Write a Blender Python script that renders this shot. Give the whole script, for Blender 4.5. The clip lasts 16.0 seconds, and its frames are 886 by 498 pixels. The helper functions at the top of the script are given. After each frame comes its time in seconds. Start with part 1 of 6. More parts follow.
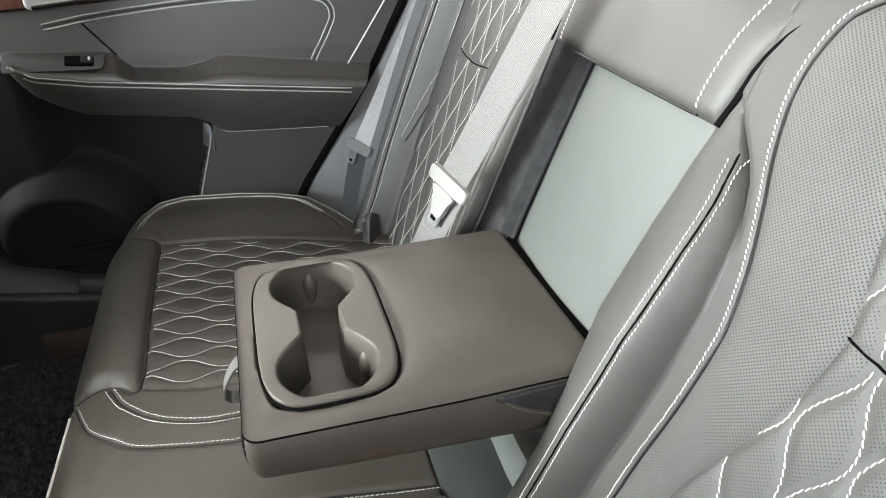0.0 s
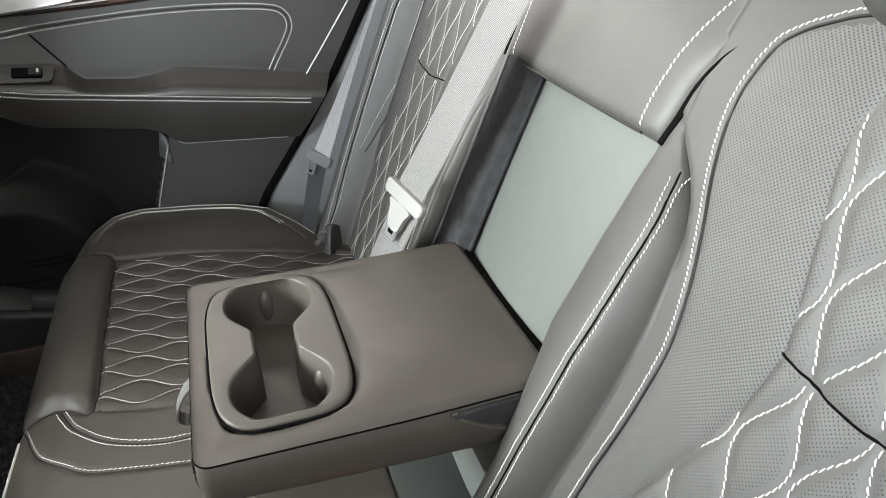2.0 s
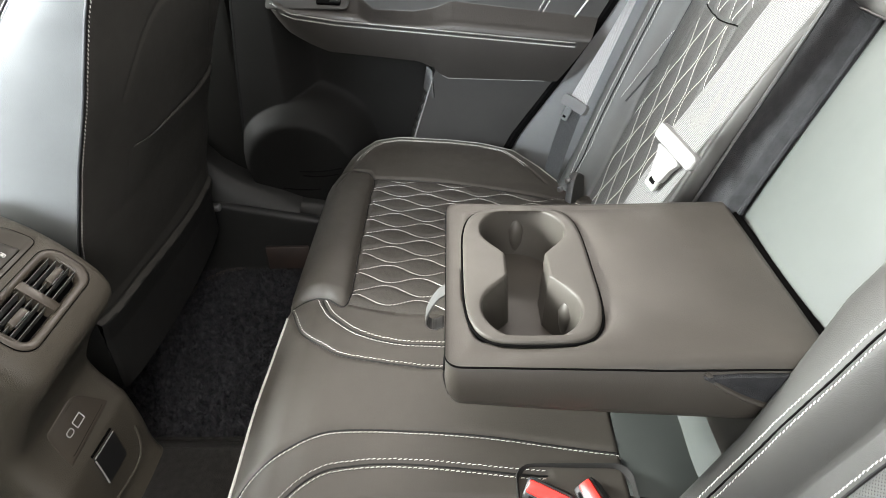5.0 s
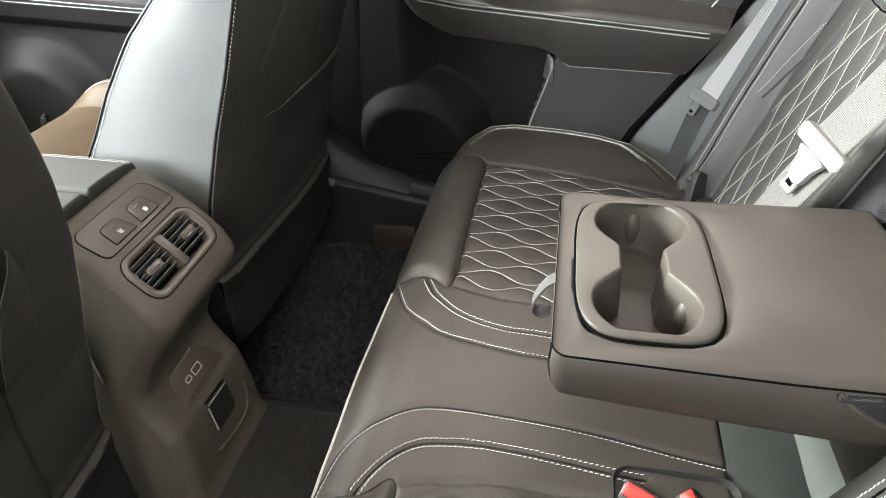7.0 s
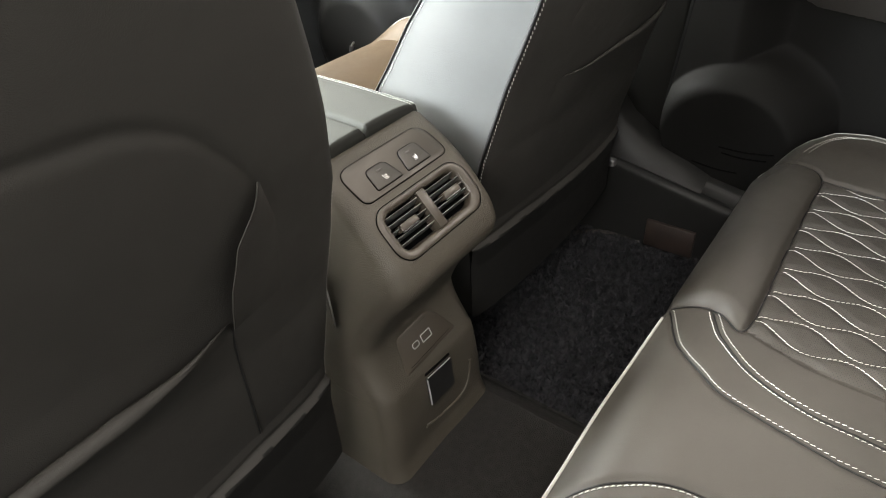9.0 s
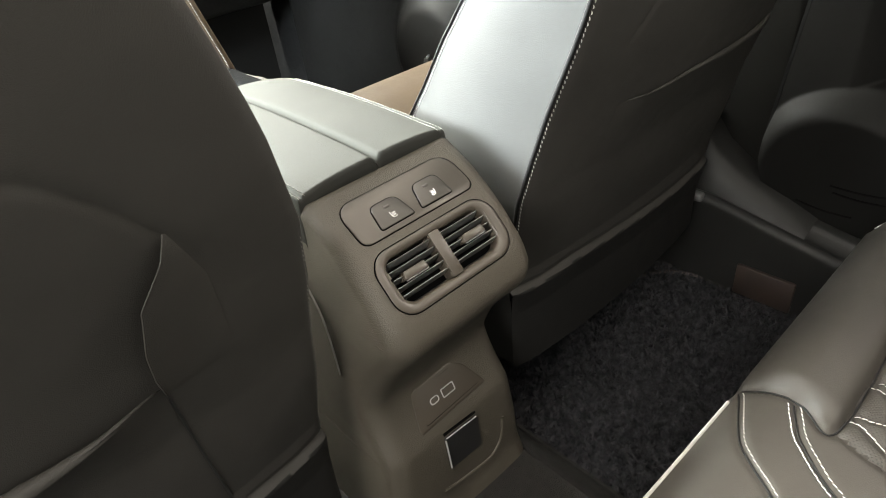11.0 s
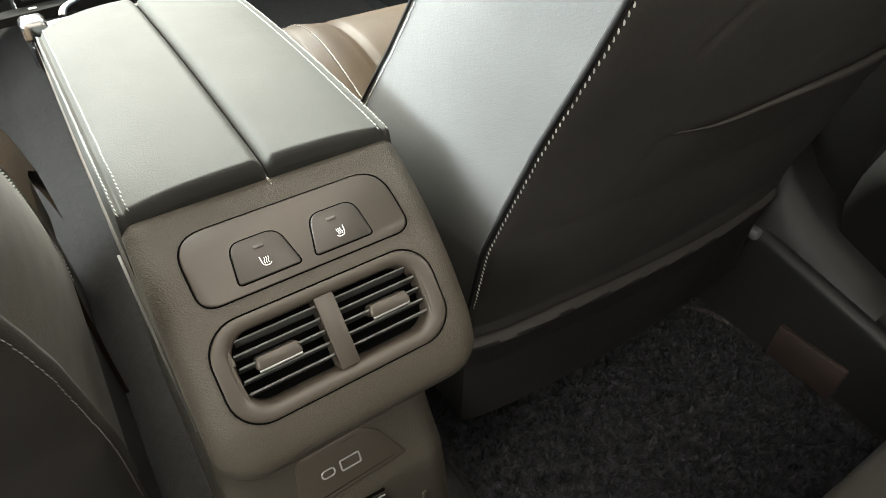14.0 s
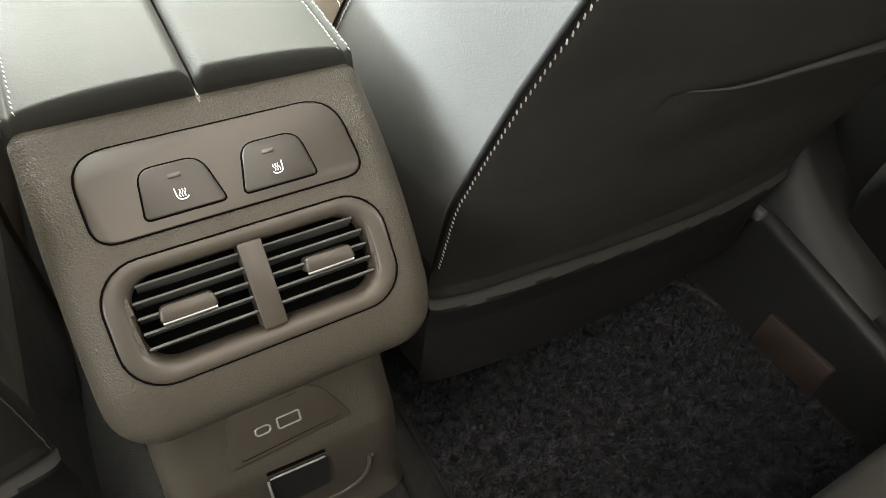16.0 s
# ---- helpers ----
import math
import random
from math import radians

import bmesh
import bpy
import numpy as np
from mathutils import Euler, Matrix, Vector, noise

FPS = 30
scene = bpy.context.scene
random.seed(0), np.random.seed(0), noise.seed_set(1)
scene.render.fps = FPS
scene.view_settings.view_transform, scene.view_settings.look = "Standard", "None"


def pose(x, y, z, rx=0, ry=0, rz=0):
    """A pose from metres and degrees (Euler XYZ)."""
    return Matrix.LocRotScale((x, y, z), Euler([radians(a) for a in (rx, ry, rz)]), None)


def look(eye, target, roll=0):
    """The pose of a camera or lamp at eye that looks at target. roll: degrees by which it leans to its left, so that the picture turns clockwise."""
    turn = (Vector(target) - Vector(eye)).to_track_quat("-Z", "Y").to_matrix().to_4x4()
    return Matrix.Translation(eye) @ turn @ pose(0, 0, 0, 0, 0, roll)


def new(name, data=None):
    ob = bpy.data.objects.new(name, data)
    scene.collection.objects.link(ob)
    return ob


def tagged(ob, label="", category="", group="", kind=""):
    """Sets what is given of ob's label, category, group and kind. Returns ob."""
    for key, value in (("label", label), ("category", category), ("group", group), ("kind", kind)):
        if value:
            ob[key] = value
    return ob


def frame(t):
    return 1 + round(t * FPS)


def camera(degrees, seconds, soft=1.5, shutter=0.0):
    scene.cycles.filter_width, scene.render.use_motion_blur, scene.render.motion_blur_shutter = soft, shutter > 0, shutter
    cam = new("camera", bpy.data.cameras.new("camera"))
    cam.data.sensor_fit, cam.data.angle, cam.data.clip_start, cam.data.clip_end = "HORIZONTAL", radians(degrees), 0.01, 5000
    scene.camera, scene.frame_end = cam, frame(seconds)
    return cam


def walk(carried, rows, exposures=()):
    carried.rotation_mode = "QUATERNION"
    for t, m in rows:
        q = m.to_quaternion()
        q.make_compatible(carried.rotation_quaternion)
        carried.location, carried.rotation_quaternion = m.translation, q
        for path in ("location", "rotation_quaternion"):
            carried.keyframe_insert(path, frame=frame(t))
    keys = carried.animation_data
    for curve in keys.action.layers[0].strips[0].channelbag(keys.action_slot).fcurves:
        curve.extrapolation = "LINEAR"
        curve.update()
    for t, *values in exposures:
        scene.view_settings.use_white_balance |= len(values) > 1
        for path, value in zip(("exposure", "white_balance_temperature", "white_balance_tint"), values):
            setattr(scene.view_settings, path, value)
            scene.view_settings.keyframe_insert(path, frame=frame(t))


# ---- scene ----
cam = camera(70.8, 16.0, soft=0.5)
PATH = [
    (0, (-0.458, 0.32, 0.92), (1.16, -0.201, -0.133), 0.5),
    (0.5, (-0.458, 0.311, 0.924), (1.143, -0.277, -0.12), 0.9),
    (1, (-0.457, 0.299, 0.933), (1.125, -0.351, -0.104), 1.1),
    (1.5, (-0.457, 0.297, 0.937), (1.119, -0.373, -0.095), 1.2),
    (2, (-0.458, 0.304, 0.932), (1.134, -0.306, -0.115), 1.2),
    (2.5, (-0.458, 0.313, 0.929), (1.164, -0.186, -0.131), 0.8),
    (3, (-0.456, 0.322, 0.922), (1.185, -0.038, -0.164), 0.3),
    (3.5, (-0.457, 0.332, 0.916), (1.2, 0.078, -0.174), -0.1),
    (4, (-0.457, 0.34, 0.91), (1.202, 0.186, -0.196), -0.6),
    (6.5, (-0.461, 0.365, 0.894), (1.159, 0.639, -0.246), -2.3),
    (7, (-0.461, 0.367, 0.892), (1.141, 0.713, -0.254), -2.8),
    (7.5, (-0.457, 0.376, 0.889), (1.081, 0.859, -0.295), -3.9),
    (8, (-0.446, 0.394, 0.874), (1.019, 1.075, -0.305), -2.6),
    (8.5, (-0.417, 0.408, 0.861), (0.939, 1.275, -0.326), -4.7),
    (9, (-0.365, 0.441, 0.843), (0.879, 1.462, -0.345), -4.4),
    (9.2, (-0.34, 0.436, 0.836), (0.886, 1.497, -0.336), -5.7),
    (11.3, (-0.2319, 0.4496, 0.8049), (0.8107, 1.7223, -0.3319), -6.94),
    (11.5, (-0.2146, 0.4537, 0.7913), (0.8678, 1.6763, -0.3636), -6.43),
    (12, (-0.1810, 0.4525, 0.7875), (0.8767, 1.6719, -0.3948), -6.28),
    (12.5, (-0.1602, 0.4595, 0.7858), (0.8931, 1.6557, -0.4232), -5.18),
    (13, (-0.1294, 0.4794, 0.7916), (0.8875, 1.6707, -0.4516), -3.53),
    (13.5, (-0.0915, 0.5180, 0.7946), (0.8264, 1.7544, -0.4820), -0.42),
    (14, (-0.0637, 0.5527, 0.7824), (0.7792, 1.7692, -0.5634), 1.19),
    (14.5, (-0.0396, 0.5685, 0.7722), (0.7704, 1.7917, -0.5874), 1.85),
    (15, (-0.0278, 0.5789, 0.7659), (0.7373, 1.8031, -0.6183), 2.36),
    (15.5, (-0.0237, 0.5860, 0.7581), (0.7490, 1.7565, -0.6675), 4.81),
    (16, (-0.0231, 0.5763, 0.7517), (0.7702, 1.6760, -0.7184), 7.79),
]
walk(cam, [(t, look(eye, target, roll)) for t, eye, target, roll in PATH], exposures=[(0.0, 0.5, 6550, 11), (1.5, 0.32, 6550, 11), (2.5, 0.42, 6550, 11), (3.0, 0.64, 6600, 11), (4.0, 0.88, 6600, 11), (7.0, 0.87, 6750, 11), (8.0, 0.8, 6850, 11), (9.0, 0.86, 6850, 11), (11.5, 1.1, 7000, 9), (13.0, 1.05, 7000, 9), (14.5, 0.9, 7000, 9), (15.5, 0.9, 7000, 9), (16.0, 1.07, 7000, 9)])

# ---- light: sky outside, daylight through the car's openings, added fill from above ----
world = bpy.data.worlds.new("world")
scene.world = world
world.use_nodes = True
wn = world.node_tree.nodes
sky = wn.new("ShaderNodeTexSky")
sky.sky_type, sky.sun_disc = "NISHITA", False
sky.sun_elevation, sky.sun_rotation = radians(50), radians(-30)
world.node_tree.links.new(sky.outputs[0], wn["Background"].inputs[0])
wn["Background"].inputs[1].default_value = 0.06


def window_light(name, eye, target, size_x, size_y, watts, colour):
    data = bpy.data.lights.new(name, "AREA")
    data.shape, data.size, data.size_y, data.energy, data.color = "RECTANGLE", size_x, size_y, watts, colour
    ob = new(name, data)
    ob.matrix_world = look(eye, target)
    return ob


window_light("windscreen_daylight", (0.0, 2.35, 1.28), (0.0, 0.4, 0.6), 1.3, 0.6, 320.0, (0.95, 1.0, 0.98))
window_light("driver_window_daylight", (-0.86, 1.40, 0.96), (0.2, 1.05, 0.55), 0.8, 0.5, 120.0, (0.81, 0.915, 1.0))
window_light("open_door_daylight", (-1.02, 0.42, 1.02), (0.30, 0.30, 0.60), 0.6, 0.5, 10.0, (1.0, 0.99, 0.96))
window_light("far_window_daylight", (1.02, 0.35, 1.16), (0.0, 0.15, 0.6), 0.7, 0.4, 11.0, (1.0, 0.95, 0.89))
# added weak fill from above; no roof window is known
window_light("overhead_fill", (0.0, 0.45, 1.43), (0.0, 0.45, 0.4), 0.9, 1.1, 5.5, (1.0, 0.92, 0.82))

# ---- materials ----


def shader(name, colour, rough=0.5, metal=0.0, spec=0.5):
    m = bpy.data.materials.new(name)
    m.use_nodes = True
    b = m.node_tree.nodes["Principled BSDF"]
    b.inputs["Base Color"].default_value = (*colour, 1)
    b.inputs["Roughness"].default_value = rough
    b.inputs["Metallic"].default_value = metal
    b.inputs["Specular IOR Level"].default_value = spec
    return m, m.node_tree, b


def add_noise(nt, scale, detail=3.0, coord="Object"):
    tc = nt.nodes.new("ShaderNodeTexCoord")
    n = nt.nodes.new("ShaderNodeTexNoise")
    n.inputs["Scale"].default_value, n.inputs["Detail"].default_value = scale, detail
    nt.links.new(tc.outputs[coord], n.inputs["Vector"])
    return n


def ramp(nt, src, a, b, ca, cb):
    r = nt.nodes.new("ShaderNodeValToRGB")
    r.color_ramp.elements[0].position, r.color_ramp.elements[1].position = a, b
    r.color_ramp.elements[0].color, r.color_ramp.elements[1].color = (*ca, 1), (*cb, 1)
    nt.links.new(src, r.inputs[0])
    return r


def grainy(name, colour, rough, vary=0.18, grain=700.0, bump=0.25, dist=0.0006, large=9.0, metal=0.0, spec=0.5, pores=True):
    """A surface with slow stains, fine grain and leather-like relief."""
    m, nt, b = shader(name, colour, rough, metal, spec)
    slow = add_noise(nt, large, 4.0)
    lo, hi = [c * (1 - vary) for c in colour], [min(1.0, c * (1 + vary)) for c in colour]
    cr = ramp(nt, slow.outputs[0], 0.3, 0.7, lo, hi)
    nt.links.new(cr.outputs[0], b.inputs["Base Color"])
    rr = nt.nodes.new("ShaderNodeMapRange")
    rr.inputs[3].default_value, rr.inputs[4].default_value = max(0.05, rough - 0.07), min(1.0, rough + 0.07)
    mid = add_noise(nt, 60.0, 3.0)
    nt.links.new(mid.outputs[0], rr.inputs[0])
    nt.links.new(rr.outputs[0], b.inputs["Roughness"])
    tc = nt.nodes.new("ShaderNodeTexCoord")
    if pores:
        v = nt.nodes.new("ShaderNodeTexVoronoi")
        v.inputs["Scale"].default_value = grain
        nt.links.new(tc.outputs["Object"], v.inputs["Vector"])
        warp = add_noise(nt, grain * 0.6, 1.0)
        mixv = nt.nodes.new("ShaderNodeVectorMath")
        mixv.operation = "MULTIPLY_ADD"
        mixv.inputs[1].default_value = (0.9 / grain, 0.9 / grain, 0.9 / grain)
        nt.links.new(warp.outputs[1], mixv.inputs[0])
        nt.links.new(tc.outputs["Object"], mixv.inputs[2])
        nt.links.new(mixv.outputs[0], v.inputs["Vector"])
        crease = add_noise(nt, grain * 0.33, 2.0)
        both = nt.nodes.new("ShaderNodeMath")
        both.operation = "MULTIPLY_ADD"
        both.inputs[1].default_value = 1.4
        nt.links.new(crease.outputs[0], both.inputs[0])
        nt.links.new(v.outputs["Distance"], both.inputs[2])
        height = both.outputs[0]
    else:
        height = add_noise(nt, grain, 2.0).outputs[0]
    bp = nt.nodes.new("ShaderNodeBump")
    bp.inputs["Strength"].default_value, bp.inputs["Distance"].default_value = bump, dist
    nt.links.new(height, bp.inputs["Height"])
    nt.links.new(bp.outputs[0], b.inputs["Normal"])
    return m


def perforated(name, base, pitch, hole):
    """Leather with staggered rows of punched holes, laid out by the mesh's own metre coordinates."""
    m = base.copy()
    m.name = name
    nt = m.node_tree
    b = nt.nodes["Principled BSDF"]
    uv = nt.nodes.new("ShaderNodeUVMap")
    mp = nt.nodes.new("ShaderNodeMapping")
    mp.inputs["Rotation"].default_value = (0, 0, radians(45))
    mp.inputs["Scale"].default_value = (1 / pitch, 1 / pitch, 1)
    v = nt.nodes.new("ShaderNodeTexVoronoi")
    v.voronoi_dimensions = "2D"
    v.inputs["Scale"].default_value, v.inputs["Randomness"].default_value = 1.0, 0.0
    nt.links.new(uv.outputs[0], mp.inputs[0])
    nt.links.new(mp.outputs[0], v.inputs["Vector"])
    r = ramp(nt, v.outputs["Distance"], hole * 0.8, hole * 1.2, (0, 0, 0), (1, 1, 1))
    plain = nt.nodes.new("ShaderNodeAttribute")
    plain.attribute_name = "unpunched"
    top = nt.nodes.new("ShaderNodeMath")
    top.operation = "MAXIMUM"
    nt.links.new(r.outputs[0], top.inputs[0])
    nt.links.new(plain.outputs["Fac"], top.inputs[1])
    mix = nt.nodes.new("ShaderNodeMix")
    mix.data_type = "RGBA"
    old = b.inputs["Base Color"].links[0].from_socket
    mix.inputs[6].default_value = (0.005, 0.005, 0.005, 1)
    nt.links.new(top.outputs[0], mix.inputs[0])
    nt.links.new(old, mix.inputs[7])
    nt.links.new(mix.outputs[2], b.inputs["Base Color"])
    bp = nt.nodes.new("ShaderNodeBump")
    bp.inputs["Strength"].default_value, bp.inputs["Distance"].default_value = 0.6, 0.0008
    nt.links.new(top.outputs[0], bp.inputs["Height"])
    nt.links.new(b.inputs["Normal"].links[0].from_socket, bp.inputs["Normal"])
    nt.links.new(bp.outputs[0], b.inputs["Normal"])
    return m


LID_LEATHER = grainy("lid_leather", (0.034, 0.0344, 0.0316), 0.62, 0.10, 1100.0, 0.22, 0.0005, spec=0.010)
BACK_LEATHER = grainy("grey_leather", (0.041, 0.0408, 0.0382), 0.54, 0.12, 1300.0, 0.26, 0.0004, spec=0.42)
PANEL_LEATHER = grainy("matt_grey_leather", (0.066, 0.0665, 0.0632), 0.55, 0.10, 1300.0, 0.22, 0.0004, spec=0.42)
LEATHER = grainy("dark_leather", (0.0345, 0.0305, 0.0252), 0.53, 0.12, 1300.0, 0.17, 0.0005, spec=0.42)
PERFORATED = perforated("perforated_leather", PANEL_LEATHER, 0.0022, 0.22)
QUILTED = perforated("quilted_leather", LEATHER, 0.0022, 0.20)
BACK_QUILTED = perforated("quilted_grey_leather", PANEL_LEATHER, 0.0022, 0.18)
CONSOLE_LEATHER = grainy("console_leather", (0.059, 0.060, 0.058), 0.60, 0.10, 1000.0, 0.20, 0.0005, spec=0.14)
TAN = grainy("tan_leather", (0.036, 0.0245, 0.0145), 0.55, 0.14, 800.0, 0.25, 0.0005, spec=0.1)
BROWN_PLASTIC = grainy("moulded_plastic", (0.060, 0.0525, 0.041), 0.48, 0.10, 1000.0, 0.42, 0.0007, spec=0.34)
SMOOTH_PLASTIC = grainy("satin_plastic", (0.055, 0.046, 0.036), 0.36, 0.08, 2500.0, 0.06, 0.0002)
BUTTON_PLASTIC = grainy("button_plastic", (0.036, 0.031, 0.025), 0.40, 0.08, 2500.0, 0.06, 0.0002)
TRAY_PLASTIC = grainy("cup_tray_plastic", (0.046, 0.042, 0.036), 0.50, 0.08, 2500.0, 0.08, 0.0002, spec=0.35)
BLACK_PLASTIC = grainy("black_plastic", (0.014, 0.014, 0.014), 0.42, 0.15, 2000.0, 0.15, 0.0003)
SMOOTH_BLACK = grainy("sill_plastic", (0.011, 0.011, 0.0105), 0.50, 0.15, 1500.0, 0.2, 0.0003, spec=0.25)
DOOR_PLASTIC = grainy("door_plastic", (0.0075, 0.0073, 0.007), 0.55, 0.15, 1300.0, 0.25, 0.0003, spec=0.07)
ARM_LEATHER = grainy("door_arm_leather", (0.023, 0.0208, 0.0186), 0.42, 0.12, 900.0, 0.3, 0.0005, spec=0.5)
DOOR_LEATHER = grainy("door_leatherette", (0.0210, 0.0205, 0.0194), 0.48, 0.12, 900.0, 0.22, 0.0005, spec=0.5)
TRIM_GREY = grainy("grey_trim", (0.078, 0.079, 0.079), 0.5, 0.10, 1300.0, 0.25, 0.0004)
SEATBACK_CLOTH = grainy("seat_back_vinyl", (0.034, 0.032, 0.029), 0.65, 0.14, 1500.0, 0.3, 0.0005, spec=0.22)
# seat-back vinyl darkened for shade below the hem; also lines the buckle pocket
DARKENED_VINYL = grainy("darkened_vinyl", (0.012, 0.0117, 0.011), 0.65, 0.14, 1500.0, 0.3, 0.0005, spec=0.2)
GUSSET_CLOTH = grainy("gusset_cloth", (0.033, 0.031, 0.028), 0.7, 0.12, 1500.0, 0.3, 0.0005, spec=0.2)
# near-black for seams; also paints the shade inside slots and the vent duct
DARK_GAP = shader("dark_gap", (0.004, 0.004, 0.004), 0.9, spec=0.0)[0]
PIPING = grainy("pale_piping", (0.36, 0.355, 0.33), 0.5, 0.15, 1200.0, 0.3, 0.0003)
EDGE_GREY = grainy("pale_edge_plastic", (0.15, 0.15, 0.145), 0.5, 0.2, 1200.0, 0.3, 0.0003)
BLACK_PIPING = shader("black_piping", (0.008, 0.008, 0.008), 0.5, spec=0.25)[0]
THREAD = grainy("white_thread", (0.56, 0.55, 0.515), 0.8, 0.1, 3000.0, 0.5, 0.0003, pores=False)
DULL_THREAD = grainy("grey_thread", (0.24, 0.235, 0.215), 0.85, 0.1, 3000.0, 0.5, 0.0003, spec=0.2, pores=False)
VELOUR = grainy("grey_velour", (0.028, 0.029, 0.031), 0.95, 0.3, 900.0, 1.0, 0.0016, 60.0, spec=0.08, pores=False)
FELT = grainy("recess_felt", (0.068, 0.075, 0.0705), 0.5, 0.06, 1500.0, 0.1, 0.0003, 5.0, spec=0.4, pores=False)
CARPET = grainy("carpet", (0.024, 0.0228, 0.0215), 0.97, 0.20, 900.0, 1.0, 0.002, 120.0, spec=0.1, pores=False)
MAT = grainy("pile_mat", (0.030, 0.030, 0.033), 0.97, 0.55, 500.0, 0.8, 0.004, 90.0, spec=0.1, pores=False)
# pale, mostly unmetallic colour in place of bright reflections on metal
PALE_METAL = grainy("brushed_pale_metal", (0.42, 0.42, 0.41), 0.45, 0.08, 1500.0, 0.1, 0.0002, metal=0.35, pores=False)
CHROME = shader("chrome", (0.30, 0.30, 0.30), 0.18, 1.0)[0]
STEEL = grainy("brushed_steel", (0.62, 0.62, 0.62), 0.3, 0.1, 900.0, 0.1, 0.0002, metal=1.0)
BELT_PLASTIC = grainy("belt_grey_plastic", (0.19, 0.19, 0.187), 0.4, 0.06, 2000.0, 0.1, 0.0002)
DARK_BELT_PLASTIC = grainy("dark_belt_plastic", (0.09, 0.09, 0.09), 0.45, 0.06, 2000.0, 0.1, 0.0002)
RED = shader("red_button", (0.45, 0.02, 0.014), 0.35)[0]
WHITE_PRINT = shader("white_print", (0.75, 0.74, 0.7), 0.6)[0]
GREY_PRINT = shader("grey_print", (0.075, 0.068, 0.06), 0.6)[0]
PANEL_BLACK = grainy("satin_black_panel", (0.010, 0.0098, 0.0092), 0.85, 0.12, 1500.0, 0.12, 0.0002, spec=0.0)
GLOSS_BLACK = shader("gloss_black", (0.006, 0.006, 0.006), 0.16, 0.0, 0.06)[0]
WOOD = grainy("dark_wood", (0.05, 0.022, 0.014), 0.25, 0.4, 300.0, 0.05, 0.0002, 30.0, pores=False)
RUST = grainy("bare_brown_sill", (0.020, 0.012, 0.009), 0.6, 0.3, 400.0, 0.2, 0.0005, 30.0, pores=False)
LINER = grainy("headliner", (0.35, 0.34, 0.32), 0.95, 0.06, 1200.0, 0.3, 0.0005, pores=False)
SLAT = grainy("slat_plastic", (0.10, 0.099, 0.096), 0.38, 0.1, 2000.0, 0.1, 0.0002)
RUBBER = grainy("rubber", (0.072, 0.071, 0.058), 0.6, 0.08, 900.0, 0.1, 0.0003, pores=False)


def webbing(name, colour):
    """Seat-belt webbing: woven ribs along and across, by the strap's metre coordinates."""
    m, nt, b = shader(name, colour, 0.6)
    uv = nt.nodes.new("ShaderNodeUVMap")
    ck = nt.nodes.new("ShaderNodeTexVoronoi")
    ck.voronoi_dimensions = "2D"
    ck.inputs["Randomness"].default_value = 0.12
    mp = nt.nodes.new("ShaderNodeMapping")
    mp.inputs["Scale"].default_value = (1 / 0.0021, 1 / 0.0015, 1)
    nt.links.new(uv.outputs[0], mp.inputs[0])
    nt.links.new(mp.outputs[0], ck.inputs["Vector"])
    ck.inputs["Scale"].default_value = 1.0
    r = ramp(nt, ck.outputs["Distance"], 0.2, 0.6, [c * 1.3 for c in colour], [c * 0.28 for c in colour])
    nt.links.new(r.outputs[0], b.inputs["Base Color"])
    bp = nt.nodes.new("ShaderNodeBump")
    bp.invert = True
    bp.inputs["Strength"].default_value, bp.inputs["Distance"].default_value = 0.8, 0.0008
    nt.links.new(ck.outputs["Distance"], bp.inputs["Height"])
    nt.links.new(bp.outputs[0], b.inputs["Normal"])
    return m


BELT = webbing("grey_webbing", (0.130, 0.131, 0.129))
STRAP = webbing("strap_webbing", (0.035, 0.035, 0.034))
# the outer belt's webbing with the shade low down put into its colour
SHADED_BELT = webbing("shaded_webbing", (0.045, 0.046, 0.047))

# ---- mesh helpers: a geometry is (points, faces, metre coordinates or None) ----


def grid_geo(p, uv=None, close=False, keep=None):
    """Quads over an n x m sheet of points; close joins the last column to the first; keep masks the cells."""
    n, m = p.shape[:2]
    idx = np.arange(n * m).reshape(n, m)
    if close:
        idx = np.concatenate([idx, idx[:, :1]], 1)
    f = np.stack([idx[:-1, :-1], idx[:-1, 1:], idx[1:, 1:], idx[1:, :-1]], -1)
    f = f[keep] if keep is not None else f.reshape(-1, 4)
    return p.reshape(-1, 3), f.tolist(), None if uv is None else uv.reshape(-1, uv.shape[-1])


def compact(g):
    """Drops the points that no face uses."""
    v, f, uv = g
    used = np.unique(np.concatenate([np.asarray(q) for q in f])) if f else np.array([], int)
    back = np.full(len(v), -1)
    back[used] = np.arange(len(used))
    return np.asarray(v)[used], [[int(back[i]) for i in q] for q in f], None if uv is None else uv[used]


def merge(*geos):
    v, f, n = [], [], 0
    for g in geos:
        v.append(np.asarray(g[0], float).reshape(-1, 3))
        f += [[i + n for i in q] for q in g[1]]
        n += len(g[0])
    return np.concatenate(v), f, None


def moved(g, m):
    m = np.array(m)
    return np.asarray(g[0]) @ m[:3, :3].T + m[:3, 3], g[1], g[2]


def loft(loops, caps=True):
    """A skin over closed loops of equal length, capped at both ends."""
    p = np.array(loops, float)
    g = grid_geo(p, close=True)
    n, m = p.shape[:2]
    if caps:
        g[1].append(list(range(m))[::-1])
        g[1].append(list(range((n - 1) * m, n * m)))
    return g


